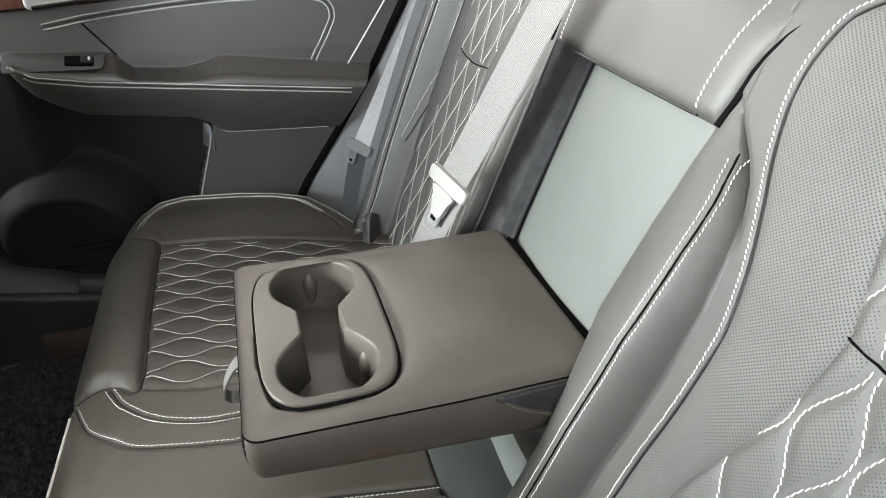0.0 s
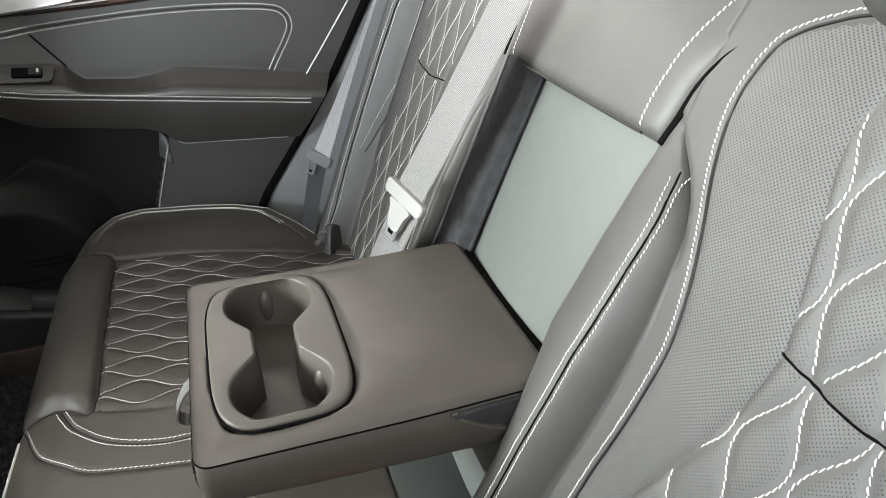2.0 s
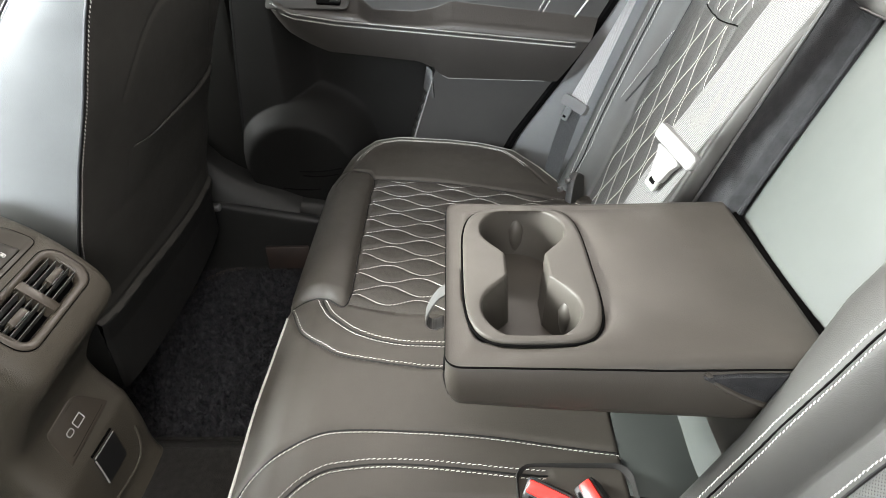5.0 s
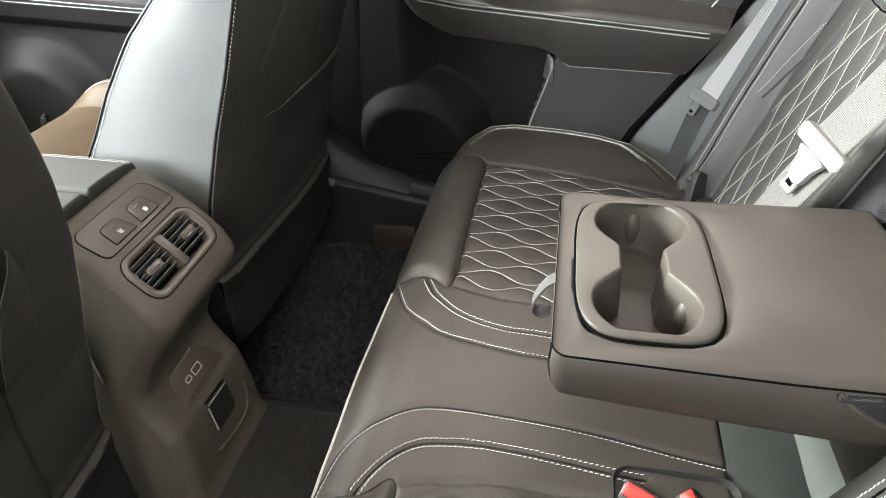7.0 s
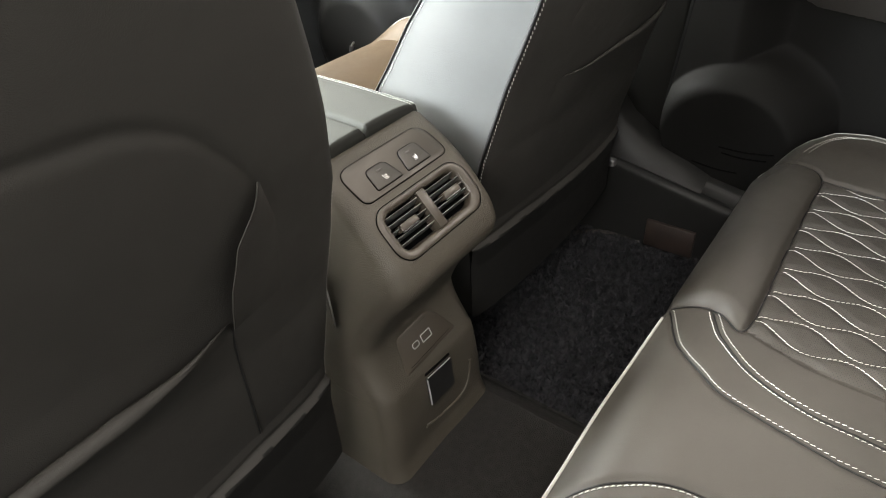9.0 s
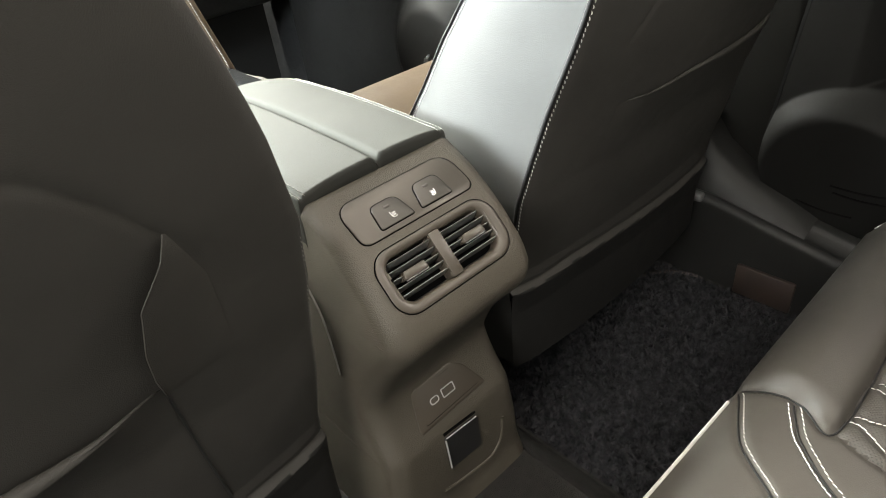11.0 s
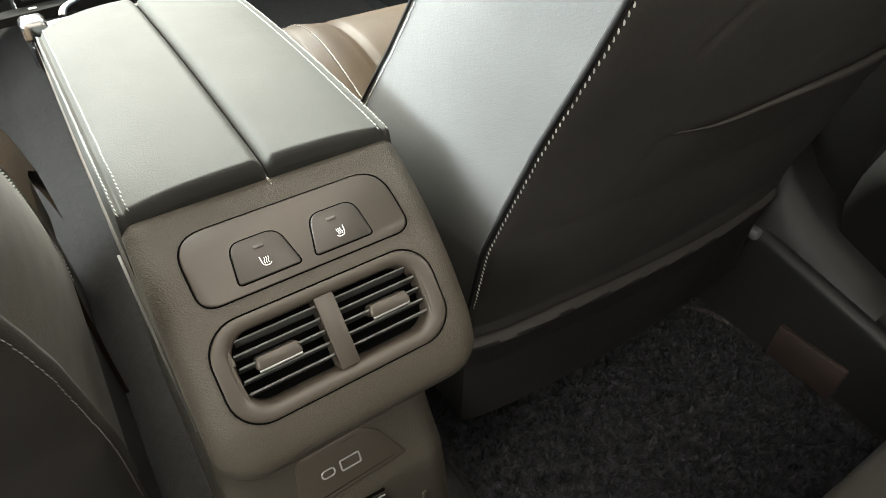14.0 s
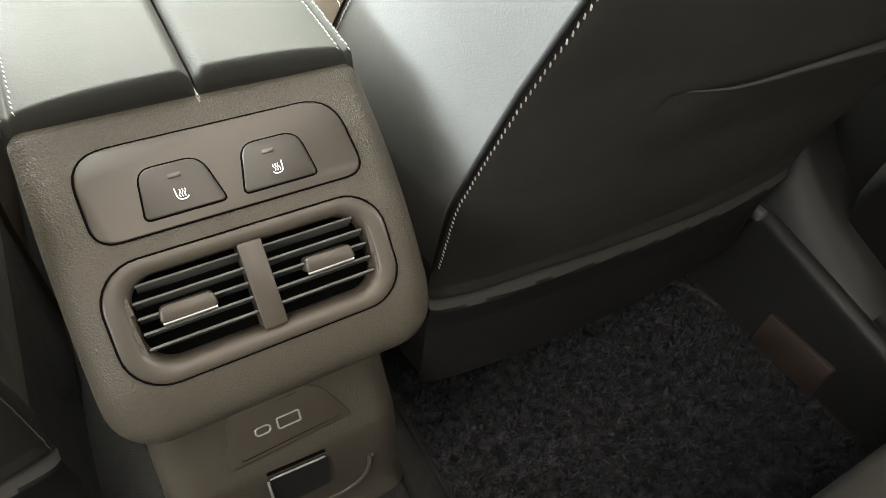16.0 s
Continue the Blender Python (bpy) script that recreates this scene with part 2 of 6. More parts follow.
def bevel_box(lo, hi, r=0.004, seg=2):
    bm = bmesh.new()
    bmesh.ops.create_cube(bm, size=1)
    lo, hi = Vector(lo), Vector(hi)
    for v in bm.verts:
        v.co = [(lo[i] + hi[i]) / 2 + v.co[i] * (hi[i] - lo[i]) for i in range(3)]
    if r > 0:
        bmesh.ops.bevel(bm, geom=bm.edges[:], offset=r, segments=seg, profile=0.5, affect="EDGES")
    bm.verts.index_update()
    g = np.array([v.co[:] for v in bm.verts]), [[v.index for v in q.verts] for q in bm.faces], None
    bm.free()
    return g


def sweep(path, radius, seg=8, close=False, flat=1.0, up=None):
    """A tube along a path; flat squashes it along up."""
    p = np.asarray(path, float)
    t = np.gradient(p, axis=0) if not close else np.roll(p, -1, 0) - np.roll(p, 1, 0)
    t /= np.linalg.norm(t, axis=1, keepdims=True) + 1e-12
    ref = np.tile([0.0, 0.0, 1.0], (len(p), 1)) if up is None else np.broadcast_to(np.asarray(up, float), p.shape)
    a = np.cross(t, ref)
    bad = np.linalg.norm(a, axis=1) < 1e-3
    a[bad] = np.cross(t[bad], [1.0, 0, 0])
    a /= np.linalg.norm(a, axis=1, keepdims=True)
    b = np.cross(a, t)
    th = np.linspace(0, 2 * np.pi, seg, endpoint=False)
    rr = np.broadcast_to(np.asarray(radius, float), (len(p),))[:, None, None]
    ring = p[:, None] + rr * (a[:, None] * np.cos(th)[None, :, None] + flat * b[:, None] * np.sin(th)[None, :, None])
    if close:
        ring = np.concatenate([ring, ring[:1]])
        return grid_geo(ring, close=True)
    return loft(ring)


def smooth_line(pts, step=0.004, close=False):
    """A Catmull-Rom curve through the points, evenly spaced."""
    p = np.asarray(pts, float)
    q = np.concatenate([p[-1:], p, p[:2]]) if close else np.concatenate([2 * p[:1] - p[1:2], p, 2 * p[-1:] - p[-2:-1]])
    out = []
    for i in range(1, len(q) - 2):
        t = np.linspace(0, 1, 24, endpoint=False)[:, None]
        a, b, c, d = q[i - 1], q[i], q[i + 1], q[i + 2]
        out.append(0.5 * (2 * b + (c - a) * t + (2 * a - 5 * b + 4 * c - d) * t**2 + (3 * b - a - 3 * c + d) * t**3))
    out = np.concatenate(out + [p[:1] if close else p[-1:]])
    s = np.r_[0, np.cumsum(np.linalg.norm(np.diff(out, axis=0), axis=1))]
    n = max(3, int(round(s[-1] / step)) + 1)
    k = np.linspace(0, s[-1], n)
    return np.stack([np.interp(k, s, out[:, i]) for i in range(out.shape[1])], 1)


def dashes(path, normal, pitch=0.0050, length=0.0036, width=0.0010, lift=0.0003, high=0.0007):
    """Sewn stitches: one small raised piece of thread for each pitch along the path."""
    p, nn = np.asarray(path, float), np.asarray(normal, float)
    s = np.r_[0, np.cumsum(np.linalg.norm(np.diff(p, axis=0), axis=1))]
    v, f = [], []
    count = int(s[-1] / pitch)
    for k in range(count):
        wob = (random.random() - 0.5) * 0.0005
        q = [np.array([np.interp(pitch * (k + 0.1) + d, s, p[:, i]) for i in range(3)]) for d in (0, length * 0.25, length * 0.75, length)]
        up = np.array([np.interp(pitch * k, s, nn[:, i]) for i in range(3)])
        up /= np.linalg.norm(up) + 1e-9
        t = q[3] - q[0]
        side = np.cross(t, up)
        side /= np.linalg.norm(side) + 1e-9
        b = len(v)
        for j, (w, h) in enumerate(((0.35, -1.0), (1, 1), (1, 1), (0.35, -1.0))):
            c = q[j] + up * (lift + high * h * 0.4) + side * (wob + width * (0.55, 0.25, -0.25, -0.55)[j])
            half = side * width / 2 * w
            v += [c - half - up * high * 0.5, c + half - up * high * 0.5, c + half * 0.6 + up * high * 0.4, c - half * 0.6 + up * high * 0.4]
        for j in range(3):
            o = b + 4 * j
            f += [[o + i, o + (i + 1) % 4, o + 4 + (i + 1) % 4, o + 4 + i] for i in range(4)]
        f += [[b, b + 3, b + 2, b + 1], [b + 12, b + 13, b + 14, b + 15]]
    return np.array(v).reshape(-1, 3), f, None


def on_surface(surf, uv, step=0.003, smooth=True):
    """Points and normals of a curve drawn on a surface surf(u, v)."""
    line = smooth_line(uv, step) if smooth else np.asarray(uv, float)
    u, v, e = line[:, 0], line[:, 1], 1e-4
    p = surf(u, v)
    n = np.cross(surf(u + e, v) - surf(u - e, v), surf(u, v + e) - surf(u, v - e))
    return p, n / (np.linalg.norm(n, axis=1, keepdims=True) + 1e-12)


def beside(uv, d, step=0.003):
    """The curve uv moved sideways by d."""
    line = smooth_line(uv, step)
    t = np.gradient(line, axis=0)
    t /= np.linalg.norm(t, axis=1, keepdims=True)
    return line + d * np.stack([-t[:, 1], t[:, 0]], 1)


def seam_distance(u, v, lines):
    """The distance in the sheet's own metres from each point to the nearest of the curves."""
    q = np.stack([u.ravel(), v.ravel()], 1)
    best = np.full(len(q), 9.0)
    for line in lines:
        c = smooth_line(line, 0.0025)
        near = np.where((q > c.min(0) - 0.03).all(1) & (q < c.max(0) + 0.03).all(1))[0]
        for part_of in np.array_split(near, max(1, len(near) // 8000)):
            d = np.linalg.norm(q[part_of][:, None] - c[None], axis=2).min(1)
            best[part_of] = np.minimum(best[part_of], d)
    return best.reshape(u.shape)


def thing(name, base, label, category, group="", kind=""):
    ob = new(name)
    ob.location = base
    ob.empty_display_size = 0.05
    return tagged(ob, label, category, group, kind)


def origin_of(ob):
    total = Vector((0, 0, 0))
    while ob:
        total += ob.location
        ob = ob.parent
    return np.array(total)


def part(name, geo, material, parent=None, label="", smooth=True, angle=40, kind=""):
    """Links a geometry, given in the car's own place, as one mesh object under a thing or a part."""
    v, f, uv = geo
    me = bpy.data.meshes.new(name)
    base = origin_of(parent) if parent else np.zeros(3)
    me.from_pydata((np.asarray(v, float) - base).tolist(), [], f)
    if uv is not None:
        if uv.shape[1] == 3:
            me.attributes.new("unpunched", "FLOAT", "POINT").data.foreach_set("value", uv[:, 2])
            uv = uv[:, :2]
        layer = me.uv_layers.new(name="metres")
        loops = np.empty(len(me.loops), int)
        me.loops.foreach_get("vertex_index", loops)
        layer.data.foreach_set("uv", np.asarray(uv, float)[loops].ravel())
    bm = bmesh.new()
    bm.from_mesh(me)
    bmesh.ops.recalc_face_normals(bm, faces=bm.faces[:])
    bm.to_mesh(me)
    bm.free()
    me.materials.append(material)
    if smooth:
        me.shade_smooth()
        if angle < 180:
            me.set_sharp_from_angle(angle=radians(angle))
    ob = new(name, me)
    ob.parent = parent
    return tagged(ob, label, kind=kind)


def rounded_rect(hx, hy, r, seg=6, cx=0.0, cy=0.0):
    out = []
    for k, (sx, sy) in enumerate(((1, 1), (-1, 1), (-1, -1), (1, -1))):
        for a in np.linspace(0, math.pi / 2, seg):
            a += k * math.pi / 2
            out.append((cx + sx * (hx - r) + r * math.cos(a), cy + sy * (hy - r) + r * math.sin(a)))
    return np.array(out)


def smoothstep(a, b, x):
    t = np.clip((x - a) / (b - a), 0, 1)
    return t * t * (3 - 2 * t)

# ---- the car's shell ----
CX = 0.0125  # the car's middle


def shell():
    # floor: right and left footwells with the tunnel between them
    y = np.linspace(-0.6, 2.4, 61)
    xs = np.array([-0.75, -0.66, -0.62, -0.60, -0.30, -0.20, -0.145, -0.12, -0.095, -0.08, 0.0125, 0.105, 0.12, 0.145, 0.17, 0.225, 0.33, 0.57, 0.60, 0.66, 0.75])
    zs = np.array([0.22, 0.225, 0.20, 0.136, 0.132, 0.136, 0.142, 0.160, 0.177, 0.18, 0.182, 0.177, 0.160, 0.142, 0.136, 0.134, 0.132, 0.136, 0.20, 0.225, 0.22])
    p = np.stack(np.broadcast_arrays(xs[None, :], y[:, None], zs[None, :]), -1).astype(float)
    front = (y[:, None] > 1.25) & (np.abs(xs[None, :]) > 0.59)
    p[..., 2] = np.where(front, 0.136, p[..., 2])
    tagged(part("floor", grid_geo(p), CARPET), "black carpeted car floor with a low tunnel", "floor", kind="structure")
    # unseen lining, left open in the middle to let the overhead fill in
    lining = merge(bevel_box((-0.72, -0.9, 1.36), (-0.46, 2.0, 1.41), 0.01), bevel_box((0.46, -0.9, 1.36), (0.72, 2.0, 1.41), 0.01), bevel_box((-0.458, -0.9, 1.36), (0.458, -0.12, 1.41), 0.01), bevel_box((-0.458, 1.02, 1.36), (0.458, 2.0, 1.41), 0.01))
    tagged(part("ceiling", lining, LINER), "pale grey cloth roof lining round an added opening for fill light", "ceiling", kind="structure")
    tagged(part("wall_rear", bevel_box((-0.75, -0.62, 0.05), (0.75, -0.56, 1.36), 0.01), TRIM_GREY), "grey trim closing the car behind the seats", "wall", kind="structure")
    tagged(part("wall_front", bevel_box((-0.75, 2.35, 0.05), (0.75, 2.42, 0.95), 0.01), BLACK_PLASTIC), "black bulkhead below the windscreen", "wall", kind="structure")
    tagged(part("wall_right", bevel_box((0.72, -0.6, 0.05), (0.76, 2.4, 0.92), 0.008), BLACK_PLASTIC), "black inner body side below the windows", "wall", kind="structure")
    tagged(part("wall_left", bevel_box((-0.76, 0.75, 0.05), (-0.72, 2.4, 0.86), 0.008), BLACK_PLASTIC), "black front door shell on the driver's side", "wall", kind="structure")
    for x in (-0.72, 0.72):
        for y0, y1, name in ((0.70, 0.80, "centre_pillar"), (-0.6, -0.25, "rear_pillar")):
            tagged(part(name, bevel_box((x - 0.03, y0, 0.8), (x + 0.03, y1, 1.37), 0.01), LINER), "pale cloth-covered roof pillar", "pillar", kind="structure")


shell()

# ---- rear backrest: two outer seats either side of the armrest's recess ----
BENCH = thing("rear_bench_seat", (0, 0.35, 0.10), "dark leather rear bench seat with wavy white quilting and pale piping", "car seat")
LEAN_UP, LEAN_OUT = np.array([0, -0.351, 0.936]), np.array([0, 0.936, 0.351])
BACK = np.array([0, 0.065, 0.556])


def back_point(x, s, o):
    x, s, o = np.broadcast_arrays(np.asarray(x, float), s, o)
    return np.stack([x, BACK[1] + LEAN_UP[1] * s + LEAN_OUT[1] * o, BACK[2] + LEAN_UP[2] * s + LEAN_OUT[2] * o], -1)


MID = 0.335  # a seat's middle, outwards from the car's middle


def inner_edge(s):
    return np.interp(s, [-0.08, 0.05, 0.19, 0.225, 0.5], [0.126, 0.100, 0.100, 0.102, 0.104])


def valley(s):
    return np.interp(s, [-0.3, -0.064, -0.01, 0.052, 0.097, 0.136, 0.165, 0.19, 0.2065, 0.222, 0.24, 0.5], [0.186, 0.193, 0.197, 0.198, 0.195, 0.188, 0.180, 0.168, 0.155, 0.138, 0.122, 0.112])


def crest(s):
    return np.interp(s, [-0.3, -0.085, -0.04, 0.02, 0.08, 0.125, 0.16, 0.185, 0.203, 0.225, 0.5], [0.168, 0.169, 0.168, 0.169, 0.1685, 0.167, 0.164, 0.159, 0.152, 0.130, 0.109])


def band_line(s):
    return np.interp(s, [-0.3, -0.1, -0.025, 0.04, 0.1, 0.15, 0.19, 0.22, 0.245, 0.27, 0.30], [0.210, 0.212, 0.213, 0.217, 0.2145, 0.202, 0.184, 0.1705, 0.1625, 0.1595, 0.165])


def quilt_edge(s):
    return np.interp(s, [-0.3, -0.1, 0.0, 0.064, 0.11, 0.146, 0.18, 0.217, 0.25, 0.278, 0.294, 0.5], [0.222, 0.236, 0.253, 0.272, 0.2805, 0.2826, 0.271, 0.258, 0.2465, 0.241, 0.246, 0.30])


BAND = [(band_line(s), s) for s in np.linspace(-0.26, 0.297, 15)] + [(0.1746, 0.312), (0.1917, 0.323), (0.2106, 0.331), (0.26, 0.340), (MID, 0.343)]
BAND = BAND + [(0.41, 0.341), (0.427, 0.33), (0.434, 0.31)] + [(0.434, s) for s in np.linspace(0.27, -0.02, 10)]
QUILT_IN = [(quilt_edge(s), s) for s in np.linspace(-0.26, 0.294, 20)]
QUILT_OUT = [(2 * MID - quilt_edge(s), s) for s in np.linspace(-0.26, 0.294, 20)]
QUILT_TOP = [(0.246, 0.294), (0.29, 0.304), (MID, 0.307), (0.38, 0.304), (2 * MID - 0.246, 0.294)]
CROSS_SEAM = [(0.281, 0.146), (MID, 0.140), (2 * MID - 0.281, 0.146)]
RIDGE_IN = [(crest(s), s) for s in np.linspace(-0.26, 0.204, 16)]
RIDGE_OUT = [(np.interp(s, [-0.3, -0.1, 0.0, 0.1, 0.5], [0.426, 0.438, 0.450, 0.458, 0.460]), s) for s in np.linspace(-0.18, 0.36, 14)]
BOLSTER_TOP = [(valley(s), s) for s in np.linspace(0.15, 0.236, 8)]
WAVE_P, WAVE_A, WAVE_L, WAVE_0 = 0.0212, 0.0082, 0.098, 5.236


def wave(k, s):
    """The k-th wavy quilting line: neighbours swing against each other."""
    return 0.2945 + k * WAVE_P + WAVE_A * np.sin(2 * np.pi * s / WAVE_L + WAVE_0 + k * np.pi)


def in_quilt(u, s):
    e = quilt_edge(s)
    return (u > e) & (u < np.minimum(2 * MID - e, np.interp(s, [-0.3, -0.1, 0.0, 0.1, 0.5], [0.400, 0.412, 0.424, 0.432, 0.434]))) & (s < 0.302)


def inner_lines(s, far):
    """Inner edge, crest and valley of the inner bolster; the far seat's is narrow and starts beside the velour strip."""
    if not far:
        return inner_edge(s), crest(s), valley(s)
    return 0.152 + 0 * s, 0.172 + 0 * s, np.maximum(valley(s), 0.190)


def back_offset(u, s, far=False):
    ue, ur, uv_ = inner_lines(s, far)
    amp = np.interp(s, [-0.3, -0.1, 0.05, 0.13, 0.18, 0.215, 0.24, 0.5], [0.048, 0.044, 0.039, 0.029, 0.019, 0.008, 0.005, 0.004])
    amp = amp * (0.5 if far else 1.0)
    left = np.clip((ur - u) / (ur - ue), 0, 1)
    right = np.clip((u - ur) / (uv_ - ur), 0, 1)
    inner = np.where(u < ur, -0.022 + (amp + 0.022) * np.sqrt(np.clip(1 - left**2.8, 0, 1)), -0.003 + (amp + 0.003) * np.clip(1 - right**2, 0, 1) ** 0.75)
    shoulder = smoothstep(0.205, 0.24, s)
    inner = inner * (1 - shoulder) + 0.005 * shoulder
    ro = np.interp(s, [-0.3, -0.1, 0.0, 0.1, 0.5], [0.440, 0.452, 0.464, 0.472, 0.474])
    amp2 = np.interp(s, [-0.3, -0.05, 0.2, 0.36, 0.5], [0.05, 0.05, 0.045, 0.015, 0.0])
    vo = ro - 0.034
    l2, r2 = np.clip((ro - u) / (ro - vo), 0, 1), np.clip((u - ro) / 0.055, 0, 1)
    outer = np.where(u < ro, 0.004 + (amp2 - 0.004) * np.clip(1 - l2**2, 0, 1) ** 0.8, -0.07 + (amp2 + 0.07) * np.sqrt(np.clip(1 - r2**2.4, 0, 1)))
    o = np.where(u < uv_, inner, np.where(u > vo, outer, 0.004 + 0.010 * smoothstep(0.0, 0.10, MID - 0.02 - np.abs(u - MID)) * 0.3))
    o = o - 0.07 * np.clip((s - 0.345) / 0.09, 0, 1) ** 2 - 0.05 * np.clip((s - 0.26) / 0.17, 0, 2) ** 2
    return o


def wave_distance(u, s):
    best = np.full(np.shape(u), 9.0)
    for k in range(-3, 8):
        slope = WAVE_A * 2 * np.pi / WAVE_L * np.cos(2 * np.pi * s / WAVE_L + WAVE_0 + k * np.pi)
        best = np.minimum(best, np.abs(u - wave(k, s)) / np.sqrt(1 + slope**2))
    return best


def seat_groove(u, s, o):
    d = seam_distance(u, s, [BAND, BOLSTER_TOP])
    o = o - 0.0014 * np.exp(-((d / 0.0025) ** 2))
    d = seam_distance(u, s, [QUILT_IN, QUILT_OUT, QUILT_TOP, CROSS_SEAM])
    o = o - 0.0020 * np.exp(-((d / 0.0030) ** 2))
    d2 = seam_distance(u, s, [RIDGE_IN, RIDGE_OUT])
    o = o - 0.0022 * np.exp(-((d2 / 0.0024) ** 2))
    best = wave_distance(u, s)
    q = in_quilt(u, s)
    return np.where(q, o + 0.0014 - 0.0028 * np.exp(-((best / 0.0042) ** 2)), o)


def rear_backrest(side):
    """side -1: behind the driver; +1: the far one."""
    # foam block behind the cover
    back = [back_point(CX + side * np.array([0.11, 0.52, 0.52, 0.11]), si, np.array([-0.03, -0.075, -0.13, -0.13])) for si in (-0.26, 0.36)]
    ob = part("backrest", loft(back), BLACK_PLASTIC, BENCH, "leather backrest with wavy white quilting", smooth=False)

    def surf(u, s):
        return back_point(CX + side * u, s, seat_groove(u, s, back_offset(u, s, side > 0)))

    sv = np.r_[np.linspace(-0.26, 0.36, 230), np.linspace(0.364, 0.435, 30)]
    ro = np.interp(sv, [-0.3, -0.1, 0.0, 0.1, 0.5], [0.440, 0.452, 0.464, 0.472, 0.474])
    stops = [*inner_lines(sv, side > 0), band_line(sv), quilt_edge(sv), np.minimum(2 * MID - quilt_edge(sv), ro - 0.040), ro - 0.034, ro, 0.533 + 0 * sv]
    stops = np.maximum.accumulate(np.array(stops), 0)
    cols = [stops[:1].T]
    for k, cells in enumerate((18, 14, 12, 22, 64, 14, 14, 18)):
        t = np.linspace(0, 1, cells + 1)[1:]
        cols.append(stops[k][:, None] * (1 - t) + stops[k + 1][:, None] * t)
    u = np.concatenate(cols, 1)
    s = sv[:, None] * np.ones((1, u.shape[1]))
    pts = surf(u, s)
    plain = np.where(in_quilt(u, s), smoothstep(0.0052, 0.0045, wave_distance(u, s)), 0.0)
    uv = np.stack([u, s, plain], -1)
    uc, sc = (u[:-1, :-1] + u[1:, 1:]) / 2, (s[:-1, :-1] + s[1:, 1:]) / 2
    quilt = in_quilt(uc, sc)
    bl = band_line(sc)
    perf = ~quilt & (uc > bl) & (uc < 2 * MID - bl) & (sc < 0.335 - 0.02 * (np.abs(uc - MID) / 0.15) ** 4) & (uc < np.interp(sc, [-0.3, -0.1, 0.0, 0.1], [0.40, 0.414, 0.427, 0.435]))
    bolster = ~quilt & ~perf & (uc < inner_lines(sc, side > 0)[2]) & (sc < 0.212)
    outer = ~quilt & ~perf & (uc > np.interp(sc, [-0.3, -0.1, 0.0, 0.1], [0.40, 0.414, 0.427, 0.435]))
    band = ~(quilt | perf | bolster | outer)
    part("quilted_panel", compact(grid_geo(pts, uv, keep=quilt)), BACK_QUILTED, ob, "perforated quilted leather centre panel", angle=180)
    part("perforated_panel", compact(grid_geo(pts, uv, keep=perf)), PERFORATED, ob, "finely perforated grey leather panel", angle=180)
    part("inner_bolster", compact(grid_geo(pts, uv, keep=bolster)), BACK_LEATHER, ob, angle=180)
    # smooth like the band; the paler leather stands in for light falling here
    part("outer_bolster", compact(grid_geo(pts, uv, keep=outer)), PANEL_LEATHER, ob, angle=180)
    part("shoulder_band", compact(grid_geo(pts, uv, keep=band)), BACK_LEATHER, ob, angle=180)


    def sewn(line, d=0.0, **kw):
        p, nn = on_surface(surf, beside(line, d), smooth=False)
        up = np.where((nn @ LEAN_OUT)[:, None] < 0, -nn, nn)
        return dashes(p, up, **kw)

    if side < 0:
        part("bolster_stitching", merge(sewn(RIDGE_IN, 0.0046, pitch=0.0041, width=0.0008, length=0.0032), sewn(RIDGE_IN, -0.0046, pitch=0.0041, width=0.0008, length=0.0032)), THREAD, ob, "double row of white stitches")
    part("bolster_stitching", merge(sewn(RIDGE_OUT, 0.0038), sewn(RIDGE_OUT, -0.0038)), THREAD, ob, "double row of white stitches")
    for line in (RIDGE_IN, RIDGE_OUT)[side > 0:]:
        p, nn = on_surface(surf, smooth_line(line, 0.004), smooth=False)
        part("seam", sweep(p + LEAN_OUT * 0.0004, 0.0009, 6), DARK_GAP, ob, "dark sewn seam")
    part("band_stitching", sewn(BAND, 0.0042, pitch=0.0040, length=0.0030, width=0.0009), THREAD, ob, "single row of white stitches")
    p, nn = on_surface(surf, smooth_line(BAND, 0.004), smooth=False)
    part("piping", sweep(p + LEAN_OUT * 0.0004, 0.0013, 6), BLACK_PIPING, ob, "thin black piping")
    lines = []
    for k in range(-3, 8):
        ss = np.linspace(-0.25, 0.30, 260)
        uu = wave(k, ss)
        ok = in_quilt(uu, ss) & (np.abs(ss - 0.143) > 0.002)
        for run in np.split(np.where(ok)[0], np.where(np.diff(np.where(ok)[0]) > 1)[0] + 1):
            if len(run) > 8:
                p, nn = on_surface(surf, np.stack([uu[run], ss[run]], 1), smooth=False)
                up = np.where((nn @ LEAN_OUT)[:, None] < 0, -nn, nn)
                lines.append(dashes(p, up, pitch=0.0050, length=0.0044, width=0.0009, lift=0.0006))
    part("quilt_stitching", merge(*lines), THREAD, ob, "wavy rows of white stitches")
    p, nn = on_surface(surf, smooth_line(CROSS_SEAM, 0.004), smooth=False)
    part("cross_seam", sweep(p + LEAN_OUT * 0.0002, 0.0009, 6), DARK_GAP, ob, "black cross seam")
    return ob


rear_backrest(-1)
rear_backrest(1)


